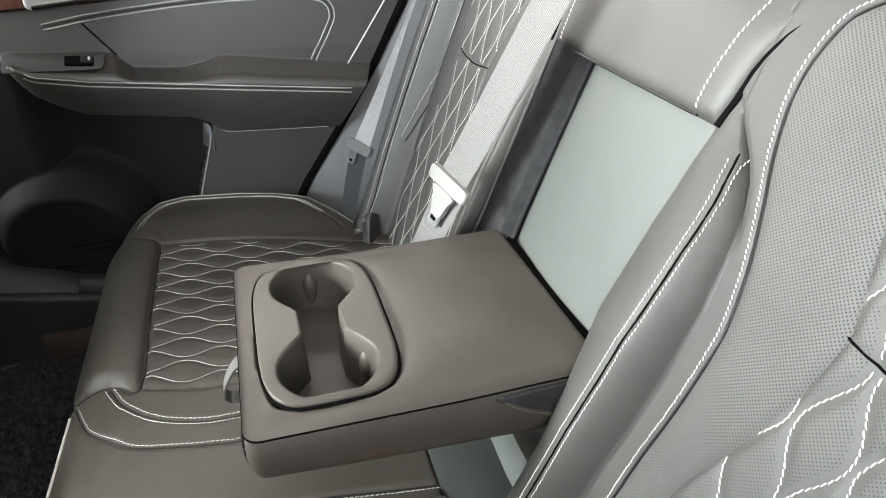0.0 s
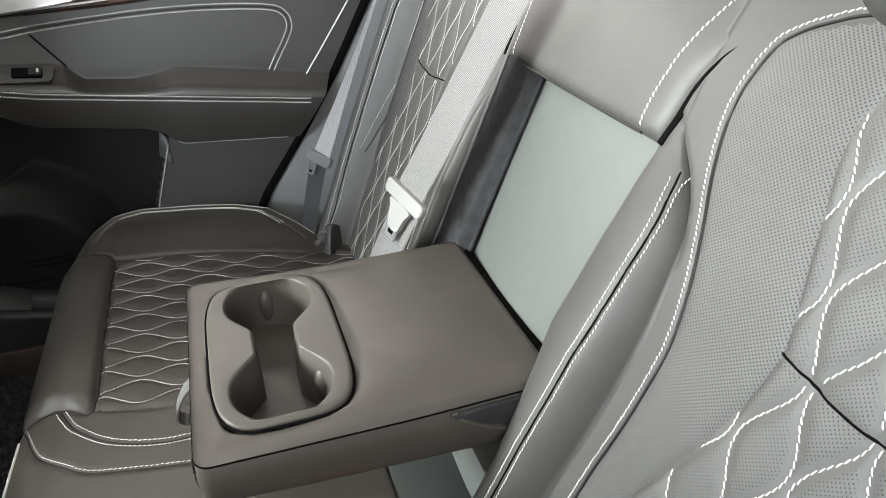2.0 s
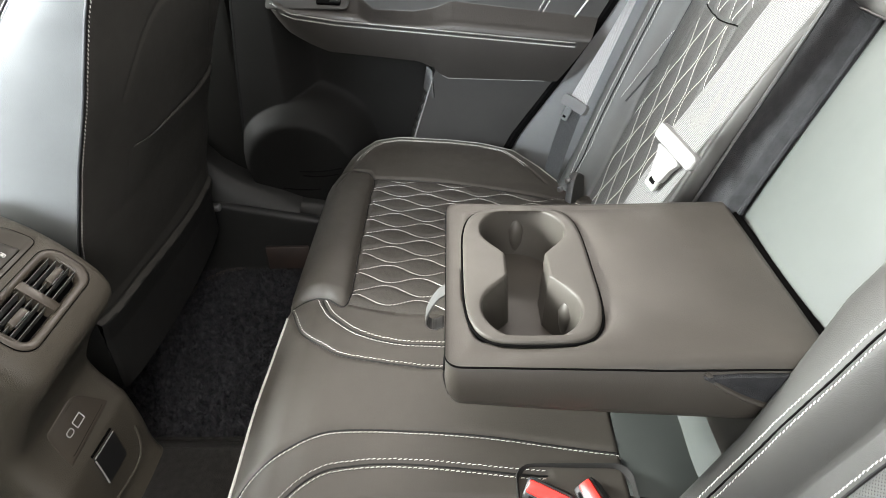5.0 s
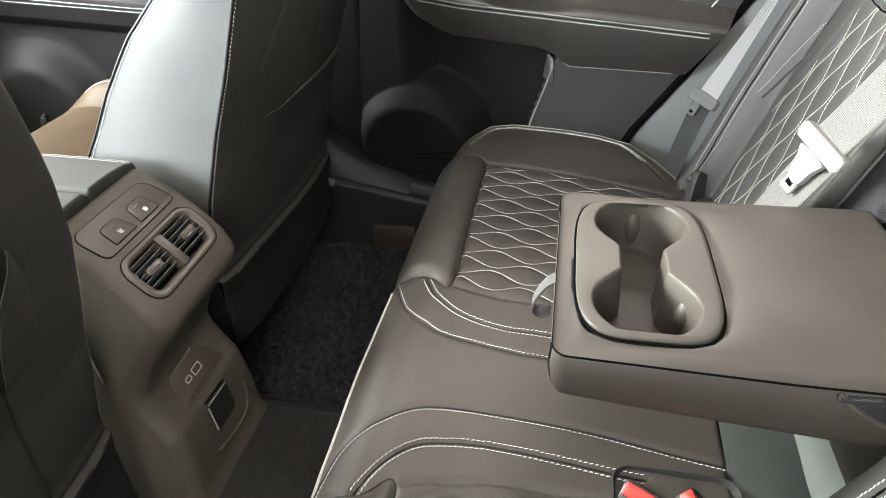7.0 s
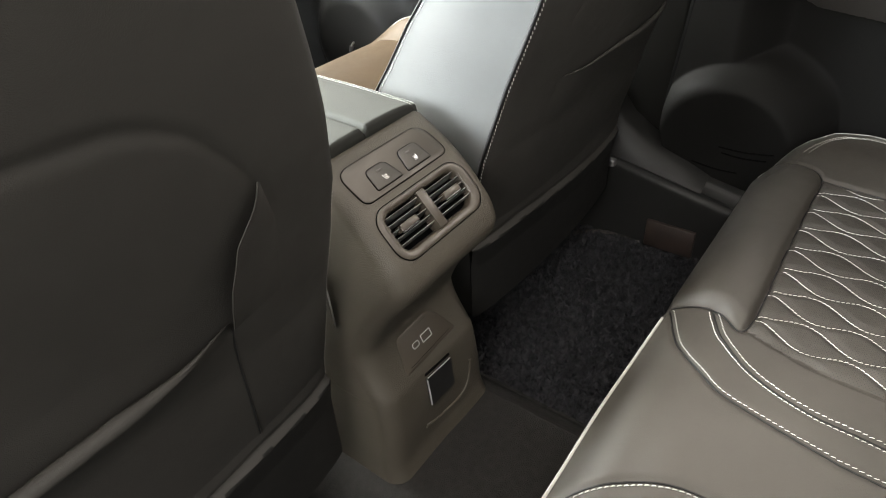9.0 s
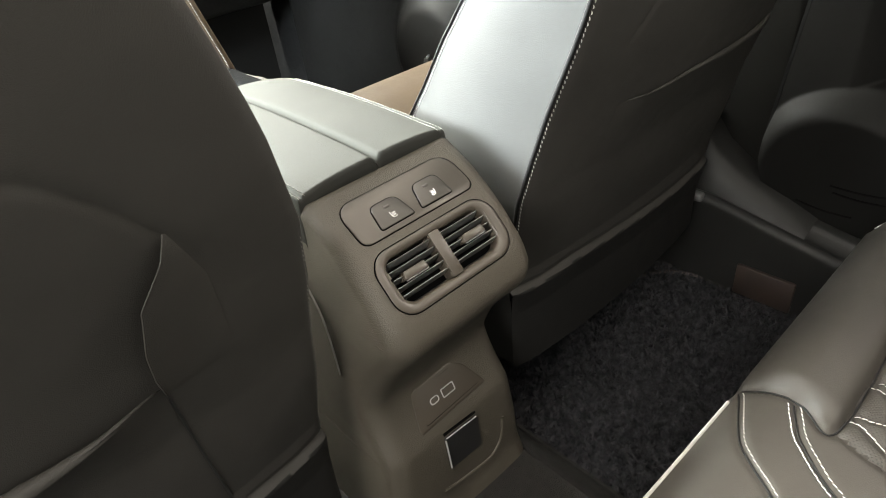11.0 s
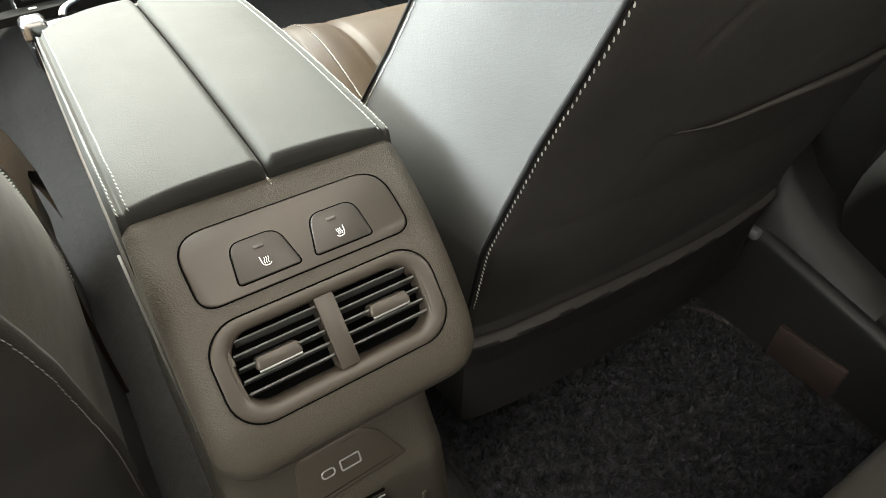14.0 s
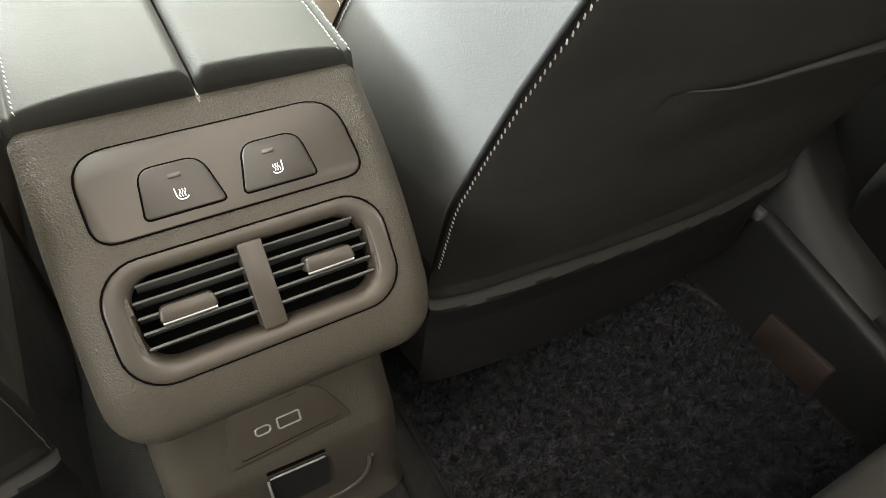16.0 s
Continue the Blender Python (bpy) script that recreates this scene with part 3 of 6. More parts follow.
def centre_backrest():
    # recess face, with a dark velour strip on its far side
    s = np.linspace(-0.40, 0.26, 80)[:, None]
    x = np.linspace(-0.135, 0.1035, 50)[None, :]
    bow = -0.004 - 0.010 * ((x + 0.02) / 0.12) ** 2 + 0.004 * np.sin(9 * s + 3 * x)
    ob = part("centre_backrest", grid_geo(back_point(x + 0 * s, s + 0 * x, bow)), FELT, BENCH, "armrest recess with a pale grey-green back")
    x = np.linspace(0.096, 0.160, 24)[None, :]
    lift = -0.008 + 0.014 * smoothstep(0.096, 0.106, x) + 0.003 * np.sin((x - 0.098) / 0.062 * np.pi) + 0.0015 * np.sin(30 * s)
    part("velour_strip", grid_geo(back_point(x + 0 * s, s + 0 * x, lift)), VELOUR, ob, "dark grey velour strip")
    # dark leather hinge flap below the armrest and a fold in the felt under it
    hx, hs = np.meshgrid(np.linspace(-0.128, 0.10, 30), np.linspace(-0.140, -0.05, 20))
    part("hinge_flap", grid_geo(back_point(hx, hs, 0.002 + 0.010 * np.sin(np.pi * (hs + 0.140) / 0.12))), LEATHER, ob, "dark leather hinge flap", angle=180)
    fx = np.linspace(-0.13, 0.098, 20)
    part("felt_fold", sweep(back_point(fx, np.full(20, -0.196), np.full(20, 0.0)), 0.0008, 6), DARK_GAP, ob)
    e = np.linspace(-0.25, 0.26, 60)
    part("strip_edge", sweep(back_point(np.full(60, 0.0975), e, np.full(60, -0.005)), 0.0024, 6), VELOUR, ob)
    part("strip_edge", sweep(back_point(np.full(60, 0.159), e, np.full(60, 0.008)), 0.002, 6), TRIM_GREY, ob)

    # upper pad over the recess
    a, b = np.meshgrid(np.linspace(0, 1, 90), np.linspace(0, 1, 80))

    def pad_edge(ss):
        return np.interp(ss, [0.21, 0.234, 0.255, 0.2686, 0.285, 0.298, 0.3144, 0.33, 0.46], [-0.102, -0.107, -0.109, -0.112, -0.119, -0.129, -0.153, -0.185, -0.24])

    def pad(xx, ss):
        xl = pad_edge(ss)
        xr = 0.168
        ex = np.minimum(xx - xl, xr - xx)
        o = (0.010 - 0.006 * smoothstep(0.27, 0.33, ss) * smoothstep(0.0, -0.1, xx)) * np.sqrt(np.clip(1 - np.clip(1 - ex / 0.018, 0, 1) ** 2, 0, 1)) * np.sqrt(np.clip(1 - np.clip(1 - (ss - 0.212) / 0.014, 0, 1) ** 2, 0, 1))
        o = o + 0.006 * np.cos((xx - 0.03) * 9)
        return back_point(xx, ss, o - 0.002 - 0.04 * np.clip((ss - 0.40) / 0.08, 0, 1) ** 2 - 0.05 * np.clip((ss - 0.26) / 0.17, 0, 2) ** 2)

    ss = 0.212 + b * 0.25
    xx = pad_edge(ss) * (1 - a) + 0.168 * a
    part("upper_pad", grid_geo(pad(xx, ss)), BACK_LEATHER, ob, "smooth dark grey leather pad", angle=180)
    for line in ([(-0.079, 0.218), (-0.079, 0.24), (-0.0815, 0.262), (-0.0895, 0.30), (-0.105, 0.35), (-0.12, 0.42)], [(0.146, 0.218), (0.147, 0.26), (0.15, 0.34), (0.15, 0.42)]):
        p, nn = on_surface(pad, line)
        nn = np.where((nn @ LEAN_OUT)[:, None] < 0, -nn, nn)
        part("stitching", dashes(p, nn, 0.0046, 0.0035, 0.0012), THREAD, ob, "single row of white stitches")
    for near in (True, False):
        sv = np.linspace(0.213, 0.312 if near else 0.44, 40)
        p = back_point(pad_edge(sv) - 0.0005 if near else 0.1675 + 0 * sv, sv, np.full(40, 0.0055) - 0.04 * np.clip((sv - 0.40) / 0.08, 0, 1) ** 2 - 0.05 * np.clip((sv - 0.26) / 0.17, 0, 2) ** 2)
        part("side_seam", sweep(p, np.interp(np.arange(40), [0, 24, 39], [0.0028, 0.0024, 0.0008]), 6), DARK_GAP, ob)
    p, nn = on_surface(pad, [(-0.08, 0.2135), (0.03, 0.2135), (0.15, 0.2135)])
    part("lower_seam", sweep(p, 0.0014, 6), BLACK_PIPING, ob)


centre_backrest()


def headrest():
    ob = thing("headrest", (CX - MID, -0.07, 0.86), "dark grey leather headrest pushed down on the backrest", "headrest")
    loops = []
    for k, f in ((-0.06, 0.75), (-0.052, 0.93), (-0.03, 1.0), (0.03, 1.0), (0.058, 0.95), (0.07, 0.80)):
        r = rounded_rect(0.105 * f, 0.08 * f, 0.035 * f, 7)
        loops.append(back_point(CX - MID + r[:, 0], 0.375 + r[:, 1] + 0.022, 0.03 + k * 0.8))
    part("pad", loft(loops), BACK_LEATHER, ob, "plump dark leather pad", angle=60)
    for dx in (-0.05, 0.05):
        p = back_point(np.full(5, CX - MID + dx), np.linspace(0.25, 0.36, 5), np.full(5, -0.02))
        part("post", sweep(p, 0.006, 10), CHROME, ob, "chrome post")


headrest()

# ---- rear bench cushion ----


def bench_half(y):
    return np.interp(y, [0.0, 0.16, 0.178, 0.205, 0.245, 0.30, 0.36, 0.457, 0.50, 0.525, 0.538, 0.548, 0.554, 0.560, 0.57], [0.455, 0.455, 0.478, 0.535, 0.605, 0.632, 0.644, 0.650, 0.632, 0.598, 0.568, 0.53, 0.495, 0.478, 0.47])


FAR_ARC = [(0.158, 0.566), (0.145, 0.560), (0.115, 0.548), (0.089, 0.534), (0.066, 0.508), (0.049, 0.486), (0.038, 0.444), (0.031, 0.40), (0.029, 0.366), (0.028, 0.2)]
FAR_DOUBLE = [(0.155, 0.523), (0.140, 0.516), (0.117, 0.502), (0.088, 0.468), (0.070, 0.420), (0.068, 0.366), (0.064, 0.2)]
NEAR_ARC = [(-0.158, 0.566), (-0.143, 0.564), (-0.109, 0.5545), (-0.0835, 0.530), (-0.0645, 0.4975), (-0.056, 0.467), (-0.0545, 0.41), (-0.060, 0.32), (-0.075, 0.196)]
NEAR_DOUBLE = [(-0.157, 0.525), (-0.1265, 0.509), (-0.1025, 0.4835), (-0.094, 0.455), (-0.091, 0.405), (-0.099, 0.297), (-0.100, 0.27)]
ROLL_SEAM = [(0.163, 0.565), (0.158, 0.52), (0.146, 0.489), (0.28, 0.488), (0.40, 0.488), (0.471, 0.489), (0.492, 0.520), (0.50, 0.55)]
ROLL_SEAM_NEAR = [(0.163, 0.565), (0.158, 0.52), (0.146, 0.489)] + ROLL_SEAM[3:]
SIDE_SEAM = [(0.471, 0.489), (0.468, 0.40), (0.45, 0.30), (0.42, 0.2)]
INNER_SEAM = [(0.1445, 0.489), (0.1357, 0.456), (0.1275, 0.40), (0.129, 0.2)]
CWAVE_P, CWAVE_A, CWAVE_L, CWAVE_0, CWAVE_T = 0.0226, 0.0077, 0.086, 3.863, 0.13


def outline_line():
    y = np.r_[np.linspace(0.18, 0.5, 26), np.linspace(0.51, 0.563, 24)]
    return np.stack([bench_half(y), y], 1)


def bench_top(x, y):
    ax = np.abs(x)
    z = 0.408 - 0.045 * np.clip(0.5 - y, 0, 1)
    z = z + 0.008 * np.exp(-(((ax - 0.0) / 0.07) ** 2))
    half = bench_half(y)
    # outer bolster
    t = np.clip((ax - 0.465) / np.maximum(half - 0.465, 0.02), 0, 1)
    z = z + (0.008 * np.sin(np.pi * np.clip(t, 0, 1)) - 0.004 * t) * smoothstep(0.18, 0.26, y) * smoothstep(0.568, 0.52, y)
    # front roll of the outer seats
    end = np.interp(y, [0.489, 0.52, 0.57], [0.147, 0.157, 0.164])
    roll = smoothstep(-0.002, 0.020, ax - end) * smoothstep(0.515, 0.46, ax)
    z = z + roll * 0.011 * np.sin(np.pi * np.clip((y - 0.486) / 0.085, 0, 1)) ** 0.8
    edge = half - ax
    z = z - 0.005 * np.clip(1 - edge / 0.012, 0, 1) ** 2
    z = z - 0.004 * smoothstep(0.49, 0.53, y) - 0.022 * np.clip((y - 0.525) / 0.042, 0, 1) ** 1.6
    return z


def cushion_wave(k, y):
    return 0.288 + k * CWAVE_P + CWAVE_T * (y - 0.45) + CWAVE_A * np.sin(2 * np.pi * y / CWAVE_L + CWAVE_0 + k * np.pi)


def in_cquilt(ax, y):
    return (ax > np.interp(y, [0.2, 0.40, 0.456, 0.489], [0.129, 0.1275, 0.1357, 0.1445])) & (ax < np.interp(y, [0.2, 0.3, 0.4, 0.489], [0.42, 0.45, 0.468, 0.471])) & (y < 0.4885)


def bench_z(x, y):
    z = bench_top(x, y)
    ax = np.abs(x)
    d = seam_distance(x, y, [FAR_ARC, FAR_DOUBLE, NEAR_ARC, NEAR_DOUBLE])
    z = z - 0.0028 * np.exp(-((d / 0.0035) ** 2))
    d = np.where(x > 0, seam_distance(ax, y, [ROLL_SEAM, SIDE_SEAM, INNER_SEAM]), seam_distance(ax, y, [ROLL_SEAM_NEAR, SIDE_SEAM, INNER_SEAM]))
    z = z - 0.0036 * np.exp(-((d / 0.0038) ** 2))
    inset = seam_distance(ax, y, [beside(outline_line(), 0.024)])
    z = z - 0.0015 * np.exp(-((inset / 0.0025) ** 2))
    best = np.full(np.shape(x), 9.0)
    for k in range(-8, 12):
        slope = CWAVE_T + CWAVE_A * 2 * np.pi / CWAVE_L * np.cos(2 * np.pi * y / CWAVE_L + CWAVE_0 + k * np.pi)
        best = np.minimum(best, np.abs(ax - cushion_wave(k, y)) / np.sqrt(1 + slope**2))
    z = np.where(in_cquilt(ax, y), z - 0.001 - 0.0036 * np.exp(-((best / 0.004) ** 2)) + 0.002, z)
    z = z - 0.11 * smoothstep(0.200, 0.178, y) * smoothstep(0.128, 0.122, ax)
    pucker = 0.0012 * np.sin(38 * x + 13 * y) * np.sin(21 * y - 9 * x) * smoothstep(0.2, 0.1, ax)
    return z + pucker


def bench_surf(x, y):
    x, y = np.broadcast_arrays(np.asarray(x, float), np.asarray(y, float))
    return np.stack([x, y, bench_z(x, y)], -1)


def bench_cushion():
    y = np.r_[np.linspace(0.06, 0.48, 140), np.linspace(0.4825, 0.566, 42)]
    a = np.linspace(-1, 1, 460)
    yy, aa = np.meshgrid(y, a, indexing="ij")
    xx = aa * bench_half(yy)
    pts = bench_surf(xx, yy)
    uv = np.stack([xx, yy], -1)
    xc, yc = np.abs(xx[:-1, :-1] + 0.0013), yy[:-1, :-1] + 0.0015
    quilt = in_cquilt(xc, yc)
    solid = ~((xc < 0.121) & (yc < 0.183))
    far = quilt & (xx[:-1, :-1] > 0)
    near = quilt & (xx[:-1, :-1] < 0)
    roll = (yc > 0.4885) & (xc > 0.147) & (xc < 0.485)
    side_cells = ~(quilt | roll) & (xc > 0.40) & ((xc > 0.4655) | (yc < 0.488))
    ob = part("cushion", compact(grid_geo(pts, uv, keep=solid & ~(quilt | roll | side_cells))), LEATHER, BENCH, "smooth dark brown leather cushion", angle=180)
    # pale felt between the cushion's rear edge and the armrest recess
    fx, fk = np.meshgrid(np.linspace(-0.120, 0.120, 60), np.linspace(0, 1, 30))
    fz = 0.394 + 0.006 * np.exp(-((fx / 0.07) ** 2)) - 0.021 * fk**1.2 - 0.0010 * np.sin(fx * 60)
    part("felt_apron", grid_geo(np.stack([fx, 0.198 - 0.078 * fk, fz], -1)), FELT, BENCH, "pale grey-green felt apron", angle=180)
    part("outer_bolster", compact(grid_geo(pts, uv, keep=side_cells & (xx[:-1, :-1] > 0))), LEATHER, ob, angle=180)
    part("outer_bolster", compact(grid_geo(pts, uv, keep=side_cells & (xx[:-1, :-1] < 0))), LEATHER, ob, angle=180)
    part("quilted_panel", compact(grid_geo(pts, uv, keep=far)), QUILTED, ob, "perforated quilted leather panel", angle=180)
    part("quilted_panel", compact(grid_geo(pts, uv, keep=near)), QUILTED, ob, "perforated quilted leather panel", angle=180)
    part("front_roll", compact(grid_geo(pts, uv, keep=roll & (xx[:-1, :-1] > 0))), LEATHER, ob, angle=180)
    part("front_roll", compact(grid_geo(pts, uv, keep=roll & (xx[:-1, :-1] < 0))), LEATHER, ob, angle=180)
    # skirt down from the outline to the floor
    rim = np.concatenate([pts[:, -1], pts[-1, ::-1], pts[::-1, 0]])
    centre = np.array([0, 0.3, 0])
    rows = []
    for drop, draw in ((0.0, 0.0), (0.004, 0.004), (0.02, 0.008), (0.10, -0.004), (0.2, -0.03), (0.285, -0.05)):
        q = rim.copy()
        away = (rim - centre) * np.array([1, 1, 0])
        away /= np.linalg.norm(away, axis=1, keepdims=True)
        q += away * draw
        q[:, 2] = np.maximum(rim[:, 2] - drop, 0.105)
        rows.append(q)
    part("skirt", grid_geo(np.array(rows)), LEATHER, ob, "dark leather front and sides", angle=70)
    # pale piping on the outline: the middle of the front edge and round each outer bolster
    xm = np.linspace(-0.158, 0.143, 60)
    front = np.stack([xm, np.full(60, 0.568), bench_z(xm, np.full(60, 0.566)) - 0.001], 1)
    part("piping", sweep(front, 0.0016, 8), PIPING, ob, "thin white piping")
    for sgn in (1, -1):
        ol = outline_line()
        ol = ol[(ol[:, 1] < 0.5635)]
        q = bench_surf(sgn * ol[:, 0], ol[:, 1])
        part("piping", sweep(q + np.array([sgn * 0.0015, 0, 0.0012]), 0.0017, 8), PIPING, ob, "thin white piping")

    def sewn(line, d=0.0, **kw):
        p, nn = on_surface(bench_surf, beside(line, d), smooth=False)
        return dashes(p, np.where(nn[:, 2:] < 0, -nn, nn), **kw)

    for line in (FAR_ARC, NEAR_ARC, FAR_DOUBLE, NEAR_DOUBLE):
        p, nn = on_surface(bench_surf, smooth_line(line, 0.004), smooth=False)
        part("seam", sweep(p + np.array([0, 0, 0.0004]), 0.0010, 6), BLACK_PIPING, ob, "dark sewn seam")
    for sgn in (1, -1):
        for line in (ROLL_SEAM if sgn > 0 else ROLL_SEAM_NEAR, SIDE_SEAM):
            q = smooth_line(line, 0.004)
            p, nn = on_surface(bench_surf, q * np.array([sgn, 1]), smooth=False)
            part("seam", sweep(p + np.array([0, 0, 0.0004]), 0.0009, 6), BLACK_PIPING, ob, "dark sewn seam")
    part("arc_stitching", sewn(FAR_ARC, 0.0035, pitch=0.0050, length=0.0037, width=0.0008), THREAD, ob, "single curved row of white stitches")
    part("arc_stitching", sewn(NEAR_ARC, -0.0035, pitch=0.0050, length=0.0037, width=0.0008), THREAD, ob, "single curved row of white stitches")
    part("double_stitching", merge(sewn(FAR_DOUBLE, 0.0045, pitch=0.0050, length=0.0037, width=0.0008), sewn(FAR_DOUBLE, -0.0045, pitch=0.0050, length=0.0037, width=0.0008)), THREAD, ob, "double curved row of white stitches")
    part("double_stitching", merge(sewn(NEAR_DOUBLE, 0.0045, pitch=0.0050, length=0.0037, width=0.0008), sewn(NEAR_DOUBLE, -0.0045, pitch=0.0050, length=0.0037, width=0.0008)), THREAD, ob, "double curved row of white stitches")
    for sgn in (1, -1):
        ol = outline_line()
        ol = ol[(ol[:, 1] < 0.548) & (ol[:, 1] > 0.2)]
        ol[:, 0] *= sgn
        part("bolster_stitching", merge(sewn(ol, sgn * 0.022, pitch=0.0050, length=0.0037, width=0.0008), sewn(ol, sgn * 0.029, pitch=0.0050, length=0.0037, width=0.0008)), THREAD, ob, "double row of white stitches")
        lines = []
        for k in range(-8, 12):
            ys = np.linspace(0.13, 0.487, 130)
            xs = cushion_wave(k, ys)
            inner = np.interp(ys, [0.2, 0.40, 0.456, 0.489], [0.129, 0.1275, 0.1357, 0.1445]) + 0.0035
            xs = np.where((xs > inner - 0.003) & (xs < inner), inner, xs)
            ok = np.where(in_cquilt(xs, ys) & (xs > (0.0 if sgn > 0 else 0.165)))[0]
            for run in np.split(ok, np.where(np.diff(ok) > 1)[0] + 1):
                if len(run) > 8:
                    p, nn = on_surface(bench_surf, np.stack([sgn * xs[run], ys[run]], 1), smooth=False)
                    lines.append(dashes(p, np.where(nn[:, 2:] < 0, -nn, nn), 0.0046, 0.0040, 0.0008, 0.0006))
        part("quilt_stitching", merge(*lines), THREAD, ob, "wavy rows of white stitches")


bench_cushion()

# ---- folding rear armrest with its cup tray ----
ARM_Z, ARM_Y0, ARM_Y1, ARM_W = 0.56, 0.066, 0.362, 0.121


def armrest():
    ob = thing("fold_down_armrest", (0, 0.2, 0.475), "dark brown leather rear armrest folded down, with two cup holders", "armrest")
    # outline of the top, with the front corners rounded
    def outline(g, seg=8):
        hx, y1, r, y0 = ARM_W - g, ARM_Y1 - g, 0.012 - min(g, 0.006), ARM_Y0 + 0.6 * g
        pts = [(hx, y0)]
        pts += [(hx, y) for y in np.linspace(y0, y1 - r, 14)[1:]]
        pts += [(hx - r + r * math.cos(a), y1 - r + r * math.sin(a)) for a in np.linspace(0, math.pi / 2, seg)[1:]]
        pts += [(x, y1) for x in np.linspace(hx - r, -hx + r, 14)[1:]]
        pts += [(-hx + r - r * math.sin(a), y1 - r + r * math.cos(a)) for a in np.linspace(0, math.pi / 2, seg)[1:]]
        pts += [(-hx, y) for y in np.linspace(y1 - r, y0, 14)[1:]]
        pts += [(x, y0) for x in np.linspace(-hx, hx, 24)[1:-1]]
        return np.array(pts)

    def ring(g, z):
        q = outline(g)
        zz = z + 0.004 * np.clip((0.30 - q[:, 1]) / 0.2, 0, 1) * (z > ARM_Z - 0.02)
        return np.column_stack([q, zz])

    # top skin with an opening for the tray: rings from the rim inwards to the tray's outline
    rim = ring(0.016, ARM_Z)
    n = len(rim)
    ang = np.arctan2(rim[:, 0] - TRAY_C[0], rim[:, 1] - TRAY_C[1])
    hole = np.array([tray_edge(a, 1.0) for a in ang])
    hole = np.column_stack([hole, np.full(n, ARM_Z - 0.002)])
    rows = []
    plump = 0.0035 * np.clip((np.linalg.norm(rim - hole, axis=1) - 0.004) / 0.06, 0, 1)
    for t in np.linspace(0, 1, 15):
        q = rim * (1 - t) + hole * t
        q[:, 2] = ARM_Z + plump * math.sin(math.pi * t) + 0.004 * np.clip((0.30 - q[:, 1]) / 0.2, 0, 1) - 0.004 * t**10
        q[:, 2] += 0.0008 * np.sin(45 * q[:, 0]) * np.sin(38 * q[:, 1])
        rows.append(q)
    def brink(g, drop=0.0):
        """The sewn edge round the top: level with it at the front, lower towards the hinge."""
        q = outline(g)
        return np.column_stack([q, ARM_Z + 0.0015 - 0.006 * np.clip((ARM_Y1 - q[:, 1]) / 0.17, 0, 1) - drop])

    roll = []
    for g, f in ((0.0, 0.0), (0.0012, 0.35), (0.0034, 0.66), (0.007, 0.88), (0.0115, 0.97)):
        a, b = brink(g), ring(g, ARM_Z)
        roll.append(a * (1 - f) + b * f)
    rows = roll + rows
    part("top_pad", grid_geo(np.array(rows), close=True), LEATHER, ob, "smooth dark brown leather top", angle=180)
    # rounded edge, sides and underside
    def under(g, up):
        """A ring above the underside, which rises towards the front."""
        q = outline(g)
        return np.column_stack([q, np.interp(q[:, 1], [0.06, 0.145, 0.22, 0.29, 0.36], [0.488, 0.494, 0.500, 0.506, 0.514]) + up])

    loops = [brink(0.0022, 0.001), brink(0.0, 0.0035), (brink(-0.0012) + under(-0.0012, 0.0)) / 2, under(0.0, 0.012), under(0.003, 0.004), under(0.009, 0.0), under(0.03, -0.001)]
    g = loft(loops, caps=False)
    g[1].append(list(range(len(loops[0]) * (len(loops) - 1), len(loops[0]) * len(loops))))
    part("body", g, LEATHER, ob, "dark brown leather sides", angle=60)
    edge = brink(0.0002, 0.0012)
    part("edge_seam", sweep(edge, 0.0010, 6), DARK_GAP, ob, "black sewn edge seam")
    for x in (-0.108, 0.108):
        p = np.array([[x, ARM_Y1 + 0.0005, ARM_Z], [x, ARM_Y1 + 0.0016, ARM_Z - 0.022], [x, ARM_Y1 - 0.002, ARM_Z - 0.042]])
        part("corner_seam", sweep(smooth_line(p, 0.004), 0.0011, 6), BLACK_PIPING, ob)
    part("hinge_gap", sweep(np.array([(-0.128, 0.061, 0.553), (0.0, 0.061, 0.553), (0.10, 0.061, 0.553)]), 0.006, 8), DARK_GAP, ob)
    # velour gussets at the hinge
    for sgn in (-1, 1):
        x = sgn * (ARM_W + 0.001)
        tri = [(0.166, 0.549), (0.14, 0.551), (0.10, 0.551), (0.03, 0.551), (0.03, 0.49), (0.10, 0.512), (0.14, 0.534)]
        a = [(x - sgn * 0.006, y, z) for y, z in tri]
        b = [(x + sgn * 0.0035, y, z) for y, z in tri]
        part("hinge_cover", loft([a, b]), VELOUR, ob, "dark velour hinge cover", smooth=False)
        lip = smooth_line([(x - sgn * 0.002, 0.164, 0.551), (x + sgn * 0.003, 0.152, 0.541), (x + sgn * 0.004, 0.128, 0.527), (x + sgn * 0.003, 0.08, 0.507)], 0.004)
        part("hinge_lip", sweep(lip, 0.0026, 8), LEATHER, ob)

    # cup tray
    cup = part("cup_tray", tray_geo(), TRAY_PLASTIC, ob, "satin grey-brown plastic cup tray", angle=50)
    part("cup_well", well_geo(), TRAY_PLASTIC, cup, angle=50)
    lip = np.array([tray_edge(a, 1.0) for a in np.linspace(-math.pi, math.pi, 140, endpoint=False)])
    part("shadow_gap", sweep(np.column_stack([lip, np.full(140, ARM_Z + 0.0008)]), 0.0011, 6, close=True), DARK_GAP, cup)
    mat = []
    for z in (0.497, 0.5):
        mat.append([(x, y, z) for x, y in rounded_rect(0.086, 0.0185, 0.006, 4, 0.006, 0.288)])
    part("rubber_mat", loft(mat), RUBBER, cup, "olive rubber mat in the cup wells", angle=30)
